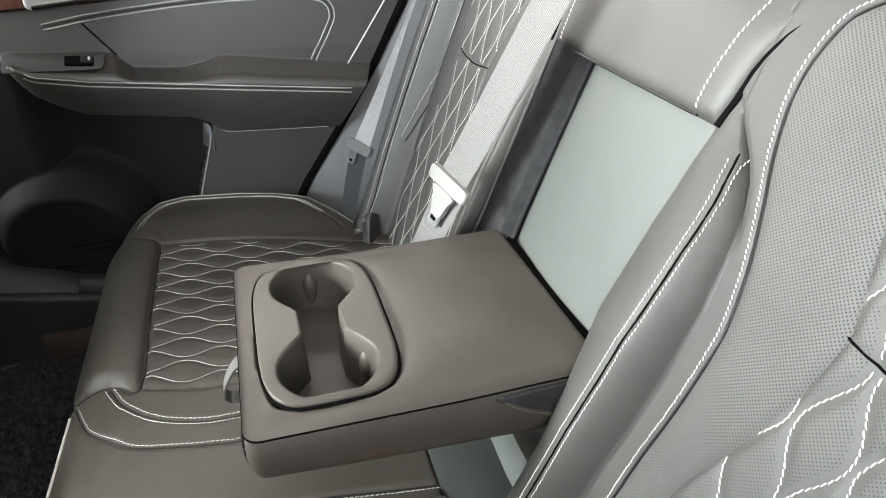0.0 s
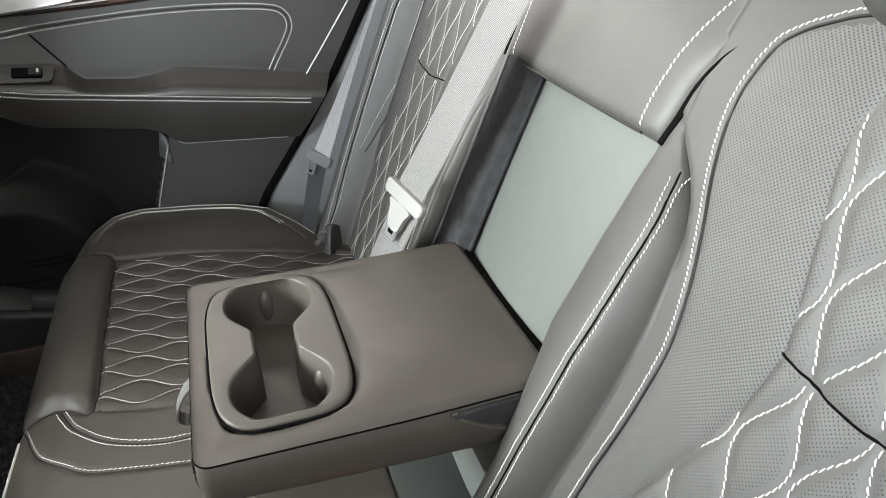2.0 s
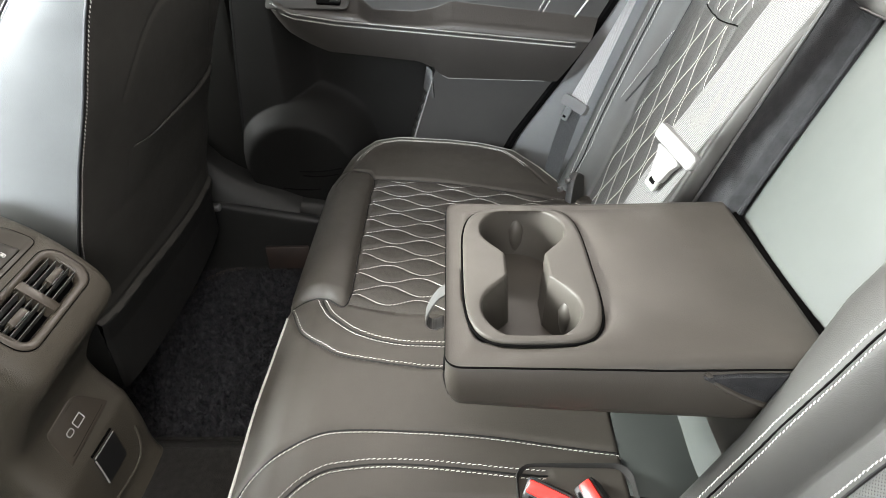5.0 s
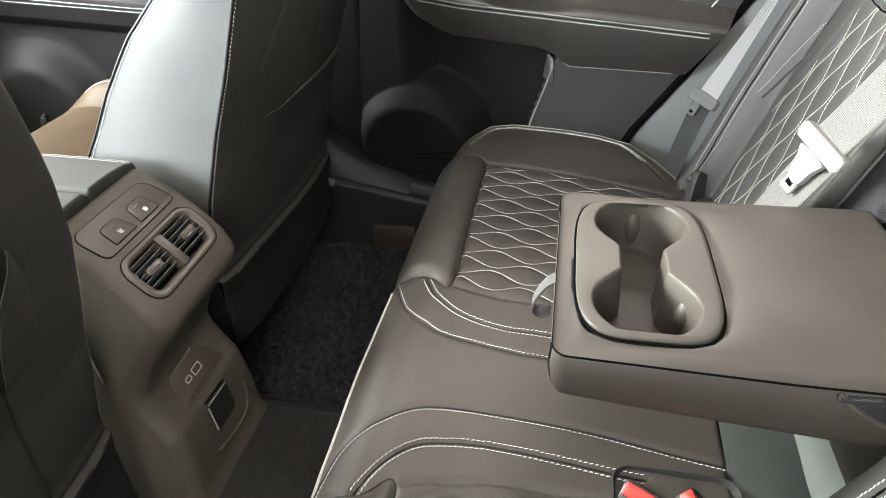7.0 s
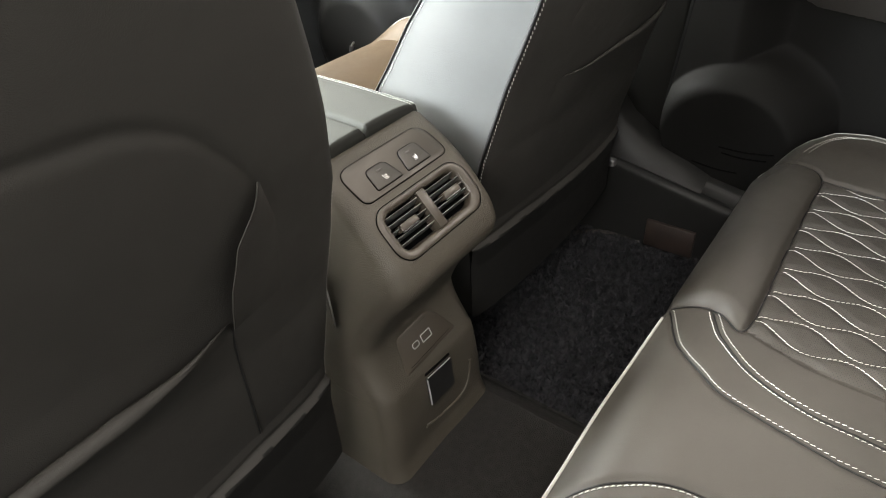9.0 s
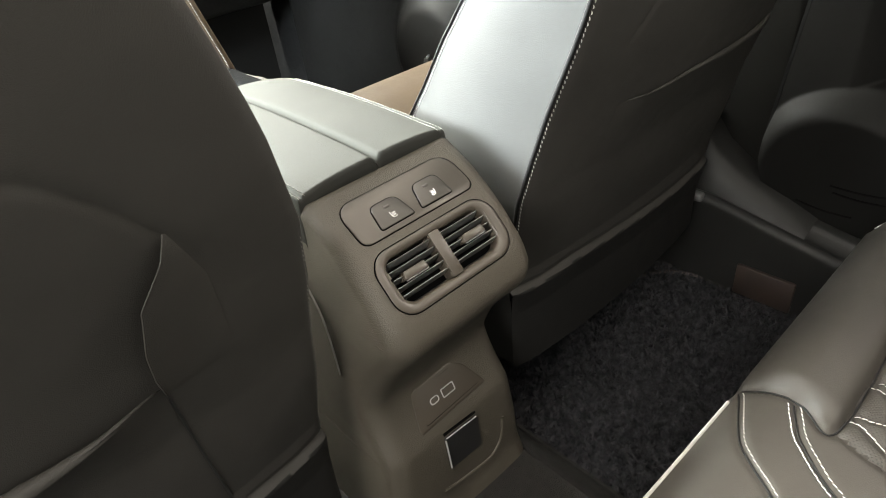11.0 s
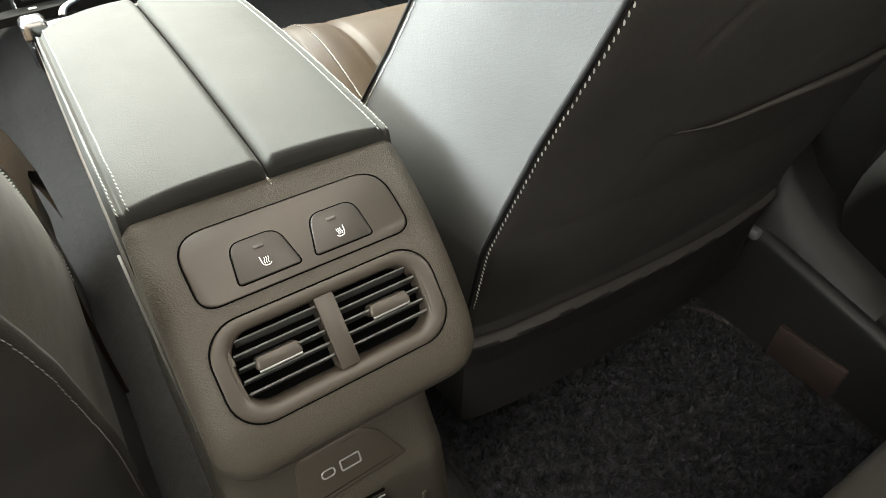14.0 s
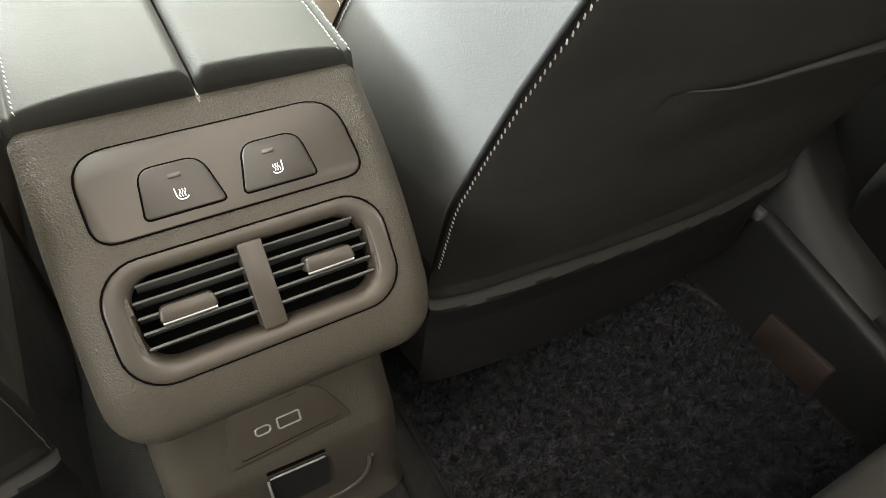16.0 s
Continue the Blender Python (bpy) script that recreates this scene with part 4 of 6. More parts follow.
    for cx, cy in CUPS:
        ring_pts = [(cx + 0.0385 * math.cos(b), cy + 0.0385 * math.sin(b), 0.5022) for b in np.linspace(0, 2 * np.pi, 48, endpoint=False)]
        part("well_rim", sweep(ring_pts, 0.0011, 5, close=True), SMOOTH_PLASTIC, cup)
    for (cx, cy), angs in zip(CUPS, ((2,), (122, -58))):
        for a in angs:
            a = math.radians(a)
            c = np.array([cx + 0.0445 * math.cos(a), cy + 0.0445 * math.sin(a)])
            loops = []
            for z, r in ((0.550, 0.001), (0.546, 0.006), (0.536, 0.0095), (0.522, 0.0085), (0.508, 0.005)):
                th = np.linspace(0, 2 * np.pi, 14, endpoint=False)
                loops.append(np.column_stack([c[0] + r * np.cos(th), c[1] + r * np.sin(th), np.full(14, z)]))
            part("grip_tab", loft(loops), TRAY_PLASTIC, cup, "sprung cup gripper", angle=60)
    # pull strap at the front
    p = smooth_line([(0.002, 0.361, 0.538), (0.002, 0.370, 0.530), (0.001, 0.379, 0.514), (0.0, 0.381, 0.502), (0.0, 0.374, 0.496), (0.0, 0.365, 0.500)], 0.003)
    strap = np.stack([p + np.array([-0.008, 0, 0]), p + np.array([0.008, 0, 0])], 1)
    thick = np.concatenate([strap, strap[:, ::-1] + np.array([0, 0.0016, 0.0008])], 1)
    part("pull_strap", loft(thick), STRAP, ob, "grey webbing pull strap", smooth=False)


TRAY_C = (0.004, 0.2865)
CUPS = ((0.066, 0.2865), (-0.0535, 0.290))


def tray_edge(a, f):
    """The tray's outline at the bearing a from its middle: a rounded oblong, narrower at the front far end."""
    sx, cy = math.sin(a), math.cos(a)
    e = 4.2
    hx, hy = 0.1035 * f, (0.0605 if cy > 0 else 0.0575) * f
    r = (abs(sx / hx) ** e + abs(cy / hy) ** e) ** (-1 / e)
    return TRAY_C[0] + r * sx, TRAY_C[1] + r * cy


def tray_loop(f, n=160):
    return np.array([tray_edge(a, f) for a in np.linspace(-math.pi, math.pi, n, endpoint=False)])


def well_edge(a, grow=0.0):
    """The joined cups' outline at the bearing a: two circles and the channel between them."""
    sx, cy = math.sin(a), math.cos(a)
    o = np.array([0.006, 0.288])
    d = np.array([sx, cy])
    best = (0.0185 + grow) / max(abs(cy), 0.36)
    for c in CUPS:
        r = 0.0415 + grow
        rel = np.array(c) - o
        b = rel @ d
        disc = b * b - rel @ rel + r * r
        if disc > 0 and b > 0:
            best = max(best, b + math.sqrt(disc))
    return o + d * best


def well_loop(grow=0.0, n=160):
    p = np.array([well_edge(a, grow) for a in np.linspace(-math.pi, math.pi, n, endpoint=False)])
    return (np.roll(p, 1, 0) + 2 * p + np.roll(p, -1, 0)) / 4


def tray_geo():
    rows = []
    outer, inner = tray_loop(1.0), well_loop(0.0026)
    for f, z in ((0.985, -0.004), (0.985, 0.0022), (0.978, 0.0036), (0.968, 0.0042), (0.92, 0.0044)):
        q = TRAY_C + (outer - TRAY_C) * f
        rows.append(np.column_stack([q, np.full(len(q), ARM_Z + z)]))
    q0 = TRAY_C + (outer - TRAY_C) * 0.92
    for t in (0.33, 0.66, 1.0):
        rows.append(np.column_stack([q0 * (1 - t) + inner * t, np.full(len(q0), ARM_Z + 0.0045 - 0.0005 * t)]))
    return grid_geo(np.array(rows), close=True)


def well_geo():
    rows = []
    for grow, z in ((0.0026, 0.004), (0.0014, 0.0037), (0.0005, 0.0027), (0.0, 0.0005), (-0.001, -0.02), (-0.0025, -0.055), (-0.005, -0.0625)):
        q = well_loop(grow)
        rows.append(np.column_stack([q, np.full(len(q), ARM_Z + z)]))
    g = grid_geo(np.array(rows), close=True)
    m = len(rows[0])
    g[1].append(list(range((len(rows) - 1) * m, len(rows) * m)))
    return g


armrest()


# ---- seat belts ----


def strap_geo(path, normal, width, thick=0.0014):
    """A flat strap along a path, facing along normal."""
    p = smooth_line(path, 0.006)
    t = np.gradient(p, axis=0)
    t /= np.linalg.norm(t, axis=1, keepdims=True)
    nn = np.asarray(normal, float)
    nn = np.broadcast_to(nn, p.shape) if nn.ndim == 1 else np.stack([np.interp(np.linspace(0, 1, len(p)), np.linspace(0, 1, len(nn)), nn[:, i]) for i in range(3)], 1)
    side = np.cross(t, nn)
    side /= np.linalg.norm(side, axis=1, keepdims=True)
    up = np.cross(side, t)
    s = np.r_[0, np.cumsum(np.linalg.norm(np.diff(p, axis=0), axis=1))]
    cols, uvs = [], []
    for a, h in ((-1, 0), (-0.97, 1), (-0.5, 1), (0, 1), (0.5, 1), (0.97, 1), (1, 0), (0.97, -1), (-0.97, -1)):
        cols.append(p + side * a * width / 2 + up * h * thick / 2)
        uvs.append(np.stack([np.full(len(p), a * width / 2), s], 1))
    return grid_geo(np.stack(cols, 1), np.stack(uvs, 1), close=True)


def plate(outline, origin, ax, ay, thick, bevel=0.0008):
    """A flat plate with softened edges from an outline in the plane of ax and ay."""
    ax, ay = np.array(ax, float), np.array(ay, float)
    ax /= np.linalg.norm(ax)
    ay = ay - ax * (ax @ ay)
    ay /= np.linalg.norm(ay)
    nz = np.cross(ax, ay)
    q = np.asarray(outline, float)
    c = q.mean(0)
    loops = []
    for f, h in ((1 - bevel / 0.02, -0.5), (1, -0.3), (1, 0.3), (1 - bevel / 0.02, 0.5)):
        r = c + (q - c) * f
        loops.append(np.asarray(origin) + r[:, :1] * ax + r[:, 1:] * ay + nz * thick * h)
    return loft(loops)


def middle_belt():
    ob = thing("seat_belt", (0.15, 0.12, 0.5), "pale grey middle seat belt hanging down with its tongue", "seat belt", "rear seat belts")
    top = [back_point(0.098, 0.42, 0.03), back_point(0.100, 0.30, 0.055), back_point(0.115, 0.20, 0.062), back_point(0.128, 0.10, 0.068), back_point(0.138, 0.04, 0.072)]
    low = [back_point(0.140, 0.035, 0.066), back_point(0.147, -0.02, 0.068), back_point(0.160, -0.12, 0.066), back_point(0.17, -0.18, 0.06)]
    face = np.array([-0.35, 0.85, 0.40])
    part("webbing", strap_geo(top, face, 0.0455), BELT, ob, "pale grey woven webbing")
    part("lower_webbing", strap_geo(low, face, 0.0455), BELT, ob, "pale grey woven webbing")
    c = back_point(0.138, 0.035, 0.074)
    up = back_point(0.1285, 0.135, 0.074) - c
    ax = np.cross(up, face)
    body = rounded_rect(0.034, 0.0085, 0.005, 5)
    body[:, 1] += np.where(np.abs(body[:, 0]) < 0.02, -0.002, 0.002)
    tongue = part("tongue", plate(body, c, ax, up, 0.009), BELT_PLASTIC, ob, "pale grey plastic belt tongue", angle=30)
    shoulder = [(-0.019, -0.008), (0.016, -0.008), (0.013, -0.022), (0.009, -0.040), (-0.006, -0.040), (-0.012, -0.030), (-0.016, -0.018)]
    part("tongue_cover", plate(smooth_line(shoulder, 0.003, True)[:-1], c, ax, up, 0.0065), BELT_PLASTIC, tongue, angle=30)
    blade = rounded_rect(0.0095, 0.015, 0.004, 5, 0.0, -0.038)
    part("latch_plate", plate(blade, c + np.cross(ax, up) / np.linalg.norm(np.cross(ax, up)) * 0.001, ax, up, 0.0028), STEEL, tongue, "bare steel latch plate", angle=30)
    hole = rounded_rect(0.0045, 0.003, 0.001, 3, 0.0, -0.043)
    part("slot", plate(hole, c + np.cross(ax, up) / np.linalg.norm(np.cross(ax, up)) * 0.0026, ax, up, 0.0006), DARK_GAP, tongue)


def side_belt():
    ob = thing("seat_belt", (0.52, 0.16, 0.36), "grey outer seat belt hanging down beside the door", "seat belt", "rear seat belts")
    face = np.array([[0.27, 0.91, 0.39], [0.16, 0.91, 0.39], [-0.05, 0.9, 0.35], [-0.35, 0.85, 0.3]])
    a = np.array([0.500, 0.156, 0.519])
    top = np.array([0.545, 0.03, 0.78])
    # one strap in two greys: paler above for light, darker below for shade
    part("webbing", strap_geo([top, top * 0.5 + a * 0.5, a], face, 0.046), webbing("lit_webbing", (0.34, 0.34, 0.34)), ob, "grey woven webbing, coloured paler where lit")
    part("lower_webbing", strap_geo([a + [0.002, 0.002, -0.005], [0.504, 0.176, 0.44], [0.515, 0.195, 0.33]], face[3], 0.046), SHADED_BELT, ob, "grey woven webbing, coloured darker for shade")
    up = top - a
    ax = np.cross(up, (-0.6, 0.75, 0.25))
    body = rounded_rect(0.0265, 0.009, 0.006, 5)
    nz = np.cross(ax, up)
    nz /= np.linalg.norm(nz)
    tongue = part("tongue", plate(body, a + nz * 0.003, ax, up, 0.010), DARK_BELT_PLASTIC, ob, "grey plastic belt tongue", angle=30)
    part("latch_plate", plate(rounded_rect(0.0065, 0.011, 0.003, 5, -0.006, -0.019), a + nz * 0.004, ax, up, 0.003), STEEL, tongue, "bare steel latch plate", angle=30)
    part("slot", plate(rounded_rect(0.003, 0.002, 0.001, 3, -0.006, -0.024), a + nz * 0.0062, ax, up, 0.0008), DARK_GAP, tongue)


middle_belt()
side_belt()


def buckle(x, y, turn):
    ob = thing("seat_belt_buckle", (x, y, 0.395), "black seat-belt buckle with a red release button", "belt buckle", "rear belt buckles")
    m = pose(x, y, 0.386, -35, 0, turn)
    part("housing", moved(bevel_box((-0.022, -0.011, -0.03), (0.022, 0.011, 0.024), 0.004), m), BLACK_PLASTIC, ob)
    part("release_button", moved(bevel_box((-0.019, -0.0085, 0.020), (0.019, 0.004, 0.0275), 0.002), m), RED, ob, "bright red release button")
    part("slot", moved(bevel_box((-0.015, 0.0055, 0.022), (0.015, 0.0085, 0.0245), 0.0005), m), DARK_GAP, ob)


buckle(-0.116, 0.268, 60)
buckle(-0.128, 0.222, 20)


def buckle_pocket():
    ob = thing("buckle_pocket", (-0.13, 0.24, 0.39), "black leatherette pocket let into the seat cushion for the buckles", "seat pocket")
    rows = []
    for g, z in ((0.003, 0.398), (0.0016, 0.4025), (0.0, 0.401), (-0.006, 0.36)):
        q = rounded_rect(0.036 + g, 0.052 + g, 0.016, 8, -0.128, 0.246)
        rows.append(np.column_stack([q, np.full(len(q), z)]))
    g = grid_geo(np.array(rows), close=True)
    m = len(rows[0])
    g[1].append(list(range(3 * m, 4 * m)))
    part("lining", g, DARKENED_VINYL, ob, angle=60)


buckle_pocket()


def hinge_trim():
    ob = thing("recliner_cover", (0.42, 0.16, 0.39), "dark grey leatherette hinge cover between cushion and backrest", "trim cover")
    o = [(0, 0), (0.055, 0.012), (0.052, 0.03), (0.022, 0.052), (0.004, 0.03)]
    p = plate(smooth_line(np.array(o), 0.004, True)[:-1], (0.405, 0.170, 0.384), (0.7, -0.6, 0.0), (0.25, 0.0, 1.0), 0.012)
    part("cover", p, BACK_LEATHER, ob, angle=40)
    for k in range(2):
        b = [np.array([0.405 + 0.014 * k, 0.184 - 0.013 * k, 0.418 + 0.008 * k]) + np.array([-0.004 * h, 0.006 * h, 0.001]) for h in (0, 1)]
        part("bolt", sweep(b, 0.004, 8), STEEL, ob, "small steel bolt head")


hinge_trim()

# ---- centre console: rear end with buttons, vents and sockets ----
CON = 0.0155  # the console's middle
PANEL_A, PANEL_W = radians(24), radians(250)  # the rear panel's slope at its top edge, and how fast it steepens


def con_point(x, p, h=0.0):
    """A place on the console's curved rear panel: across, down along it, and out of it."""
    x, p, h = np.broadcast_arrays(np.asarray(x, float), p, h)
    t = PANEL_A + PANEL_W * p
    y = 0.835 - (np.sin(t) - math.sin(PANEL_A)) / PANEL_W - h * np.sin(t)
    z = 0.578 + (np.cos(t) - math.cos(PANEL_A)) / PANEL_W + h * np.cos(t)
    return np.stack([x, y, z], -1)


def con_plate(outline, lo, hi, soft=0.0008):
    """A plate on the sloping panel from an outline in (across, down) metres."""
    q = np.asarray(outline, float)
    c = q.mean(0)
    loops = []
    for g, h in ((0, lo), (0, hi - soft), (soft * 0.4, hi - soft * 0.3), (soft, hi)):
        d = q - c
        r = c + d * (1 - g / np.maximum(np.linalg.norm(d, axis=1, keepdims=True), 1e-6))
        loops.append(con_point(r[:, 0], r[:, 1], h))
    return loft(loops)


def poly_round(pts, r, seg=5):
    """A polygon with rounded corners."""
    p = np.asarray(pts, float)
    out = []
    for i in range(len(p)):
        a, b, c = p[i - 1], p[i], p[(i + 1) % len(p)]
        da, dc = (a - b) / np.linalg.norm(a - b), (c - b) / np.linalg.norm(c - b)
        rr = r[i] if np.ndim(r) else r
        for t in np.linspace(0, 1, seg):
            out.append((1 - t) ** 2 * (b + da * rr) + 2 * t * (1 - t) * b + t * t * (b + dc * rr))
    return np.array(out)


CON_PROFILE = [(0.905, 0.5735), (0.86, 0.576)] + [tuple(con_point(0.0, p)[1:]) for p in (0.0, 0.008, 0.03, 0.05, 0.07, 0.09, 0.11, 0.119)] + [(0.7375, 0.493), (0.734, 0.482), (0.737, 0.470), (0.747, 0.456), (0.761, 0.440), (0.780, 0.415), (0.794, 0.39), (0.802, 0.37), (0.801, 0.355), (0.793, 0.335), (0.782, 0.315), (0.776, 0.30), (0.772, 0.25), (0.772, 0.205), (0.766, 0.18)]


def console():
    ob = thing("centre_console", (CON, 0.85, 0.18), "dark brown plastic centre console with rear air vents and heater buttons", "console")
    prof = smooth_line(CON_PROFILE, 0.004)
    tan = np.gradient(prof, axis=0)
    tan /= np.linalg.norm(tan, axis=1, keepdims=True)
    inward = np.stack([-tan[:, 1], tan[:, 0]], 1)
    half = np.interp(prof[:, 1], [0.18, 0.22, 0.30, 0.40, 0.44, 0.47, 0.50, 0.55, 0.578], [0.098, 0.094, 0.088, 0.084, 0.083, 0.0835, 0.083, 0.081, 0.0795])
    r = np.interp(prof[:, 1], [0.18, 0.40, 0.48, 0.53, 0.578], [0.022, 0.022, 0.026, 0.018, 0.009])
    th = np.linspace(0, math.pi / 2, 9)
    cols = []
    for j in range(9):
        cols.append((-1, th[::-1][j], 0.0))
    xs_mid = np.linspace(-1, 1, 75)[1:-1]
    rows = []
    for (y, z), inn, w, rr in zip(prof, inward, half, r):
        row = []
        for back in (0.34, 0.2, 0.1, 0.04):
            row.append((CON - w, y + inn[0] * rr + back, z + inn[1] * rr))
        for a in th[::-1]:
            row.append((CON - (w - rr) - rr * math.sin(a), y + inn[0] * rr * (1 - math.cos(a)), z + inn[1] * rr * (1 - math.cos(a))))
        for f in xs_mid:
            row.append((CON + (w - rr) * f, y, z))
        for a in th:
            row.append((CON + (w - rr) + rr * math.sin(a), y + inn[0] * rr * (1 - math.cos(a)), z + inn[1] * rr * (1 - math.cos(a))))
        for back in (0.04, 0.1, 0.2, 0.34):
            row.append((CON + w, y + inn[0] * rr + back, z + inn[1] * rr))
        rows.append(row)
    g = np.array(rows)
    c = (g[:-1, :-1] + g[1:, 1:]) / 2
    lo, hi = con_point(0.0, 0.0697), con_point(0.0, 0.1117)
    opening = (np.abs(c[..., 0] - CON + 0.002) < 0.054) & (c[..., 2] < lo[2]) & (c[..., 2] > hi[2]) & (c[..., 1] < lo[1]) & (c[..., 1] > hi[1] - 0.002)
    part("housing", grid_geo(g, keep=~opening), BROWN_PLASTIC, ob, "grained dark brown plastic housing", angle=50)

    # button bezel and two heater buttons
    bez = poly_round([(CON - 0.0605, 0.0138), (CON + 0.0585, 0.0138), (CON + 0.0615, 0.0550), (CON - 0.0600, 0.0550)], [0.017, 0.017, 0.010, 0.010], 8)
    for k in (0,):
        groove = con_point(bez[:, 0], bez[:, 1], 0.0004)
        part("bezel_gap", sweep(groove, 0.0005, 6, close=True), DARK_GAP, ob)
    part("button_bezel", con_plate(bez, -0.003, 0.0012, 0.0016), SMOOTH_PLASTIC, ob, "smooth brown button bezel", angle=40)
    for sgn in (-1, 1):
        o = [(CON + sgn * 0.0065, 0.0275), (CON + sgn * 0.030, 0.0275), (CON + sgn * 0.0395, 0.0495), (CON + sgn * 0.0045, 0.0495)]
        if sgn < 0:
            o = [(CON - 0.0355, 0.0275), (CON - 0.0095, 0.0275), (CON - 0.0040, 0.0495), (CON - 0.0385, 0.0495)]
        else:
            o = [(CON + 0.0095, 0.0275), (CON + 0.0355, 0.0275), (CON + 0.0385, 0.0495), (CON + 0.0040, 0.0495)]
        ol = poly_round(o, [0.006, 0.007, 0.0025, 0.0025], 6)
        b = part("heater_button", con_plate(ol, 0.0, 0.0022, 0.0008), BUTTON_PLASTIC, ob, "seat heater button", angle=40)
        part("button_gap", sweep(con_point(ol[:, 0], ol[:, 1], 0.0009), 0.0008, 6, close=True), DARK_GAP, b)
        bx = CON + sgn * 0.0208
        part("indicator", con_plate(rounded_rect(0.0028, 0.0009, 0.0003, 3, bx - 0.001, 0.0335), 0.002, 0.0028, 0.0001), GREY_PRINT, b)
        # heater sign: a seat with three rising waves
        icon = []
        for k in range(3):
            line = [(bx + sgn * (-0.0009 + 0.0011 * k) + sgn * 0.0004 * math.sin(v * 6), 0.0402 + 0.0034 * (1 - v)) for v in np.linspace(0, 1, 8)]
            icon.append(sweep([con_point(x, p, 0.0027) for x, p in line], 0.00028, 5))
        seat = [(bx + sgn * 0.0031, 0.0393), (bx + sgn * 0.0024, 0.0440), (bx - sgn * 0.0008, 0.0447), (bx - sgn * 0.0019, 0.0437)]
        icon.append(sweep([con_point(x, p, 0.0027) for x, p in smooth_line(seat, 0.0008)], 0.00034, 5))
        part("heater_sign", merge(*icon), WHITE_PRINT, b, "white printed heated-seat sign")

    # twin air vent
    ring0 = rounded_rect(0.0642, 0.0280, 0.019, 9, CON - 0.002, 0.0912)
    vent = part("vent_rim", vent_rim(), SMOOTH_PLASTIC, ob, "smooth brown vent surround", angle=60)
    part("rim_gap", sweep(con_point(ring0[:, 0], ring0[:, 1], 0.0005), 0.0005, 6, close=True), DARK_GAP, vent)
    # duct walls coloured near-black so the depth behind the slats looks unlit
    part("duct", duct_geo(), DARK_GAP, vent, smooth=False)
    for sgn in (-1, 1):
        x0, x1 = (CON - 0.0545, CON - 0.0075) if sgn < 0 else (CON + 0.0035, CON + 0.0505)
        for k in range(5):
            p = 0.0738 + 0.0069 * k
            cut = 0.003 if k == 0 else 0.0
            xa, xb = (x0 + cut, x1) if sgn < 0 else (x0, x1 - cut)
            loops = [con_point(x, np.array([p - 0.0003, p + 0.0006, p + 0.0032, p + 0.0040, p + 0.0034, p + 0.0006]), np.array([-0.0015, -0.0005, -0.008, -0.012, -0.0125, -0.0045])) for x in (xa, xb)]
            part("vent_slat", loft(loops), SLAT, vent, "black vent slat", angle=30)
        xm = CON - 0.002 + sgn * 0.0325
        tab = poly_round([(xm - 0.0112, 0.0855), (xm + 0.0112, 0.0855), (xm + 0.0125, 0.0925), (xm - 0.0125, 0.0925)], 0.002, 4)
        t = part("vent_tab", con_plate(tab, -0.008, 0.0022, 0.0012), SMOOTH_PLASTIC, vent, "vent direction tab", angle=40)
        part("chrome_edge", sweep(con_point(np.linspace(xm - 0.0115, xm + 0.0115, 6), 0.0930, 0.0008), 0.0007, 8), STEEL, t, "chrome strip")
    bar = rounded_rect(0.0056, 0.0205, 0.0012, 4, CON - 0.002, 0.0905)
    part("centre_bar", con_plate(bar, -0.012, 0.0018, 0.001), SMOOTH_PLASTIC, vent, "brown centre bar", angle=40)

    # socket plate and power outlet on the upright below
    LOW = prof[prof[:, 1] < 0.42][::-1]

    def low(x, z, h=0.0):
        x, z, h = np.broadcast_arrays(np.asarray(x, float), z, h)
        return np.stack([x, np.interp(z, LOW[:, 1], LOW[:, 0]) - h, z], -1)

    pl = poly_round([(-0.019, 0.358), (0.033, 0.360), (0.048, 0.349), (0.065, 0.320), (-0.028, 0.317)], [0.006, 0.006, 0.006, 0.003, 0.003], 5)
    def tilt(z):
        return 0.0014 + 0 * z

    loops = [low(pl[:, 0], pl[:, 1], tilt(pl[:, 1]) + h) for h in (-0.012, -0.0008)]
    c = pl.mean(0)
    q = c + (pl - c) * 0.96
    loops.append(low(q[:, 0], q[:, 1], tilt(q[:, 1]) + 0.0))
    sockets = part("socket_plate", loft(loops), SMOOTH_PLASTIC, ob, "smooth brown socket plate", angle=40)
    q = c + (pl - c) * 0.80
    part("plate_line", sweep(low(q[:, 0], q[:, 1], tilt(q[:, 1])), 0.0004, 5, close=True), DARK_GAP, sockets)
    for x, hx, hz, name in ((0.0010, 0.0052, 0.0030, "small_usb_socket"), (0.0196, 0.0080, 0.0042, "usb_socket")):
        rr = rounded_rect(hx, hz, 0.0012 if hx > 0.006 else 0.0026, 4, x, 0.3385)
        part(name, sweep(low(rr[:, 0], rr[:, 1], tilt(rr[:, 1]) + 0.0014), 0.0008, 6, close=True), PALE_METAL, sockets, "socket rim, painted pale for its reflections")
        inner = rounded_rect(hx - 0.001, hz - 0.001, 0.001, 3, x, 0.3385)
        part("socket_mouth", loft([low(inner[:, 0], inner[:, 1], tilt(inner[:, 1]) - 0.001), low(inner[:, 0], inner[:, 1], tilt(inner[:, 1]) + 0.0014)]), DARK_GAP, sockets)
    fl = poly_round([(-0.0065, 0.299), (0.0385, 0.296), (0.0385, 0.252), (-0.0065, 0.255)], 0.003, 4)
    flap = part("outlet_flap", loft([low(fl[:, 0], fl[:, 1], h) for h in (-0.002, 0.0022)]), BLACK_PLASTIC, ob, "black power outlet flap", angle=40)
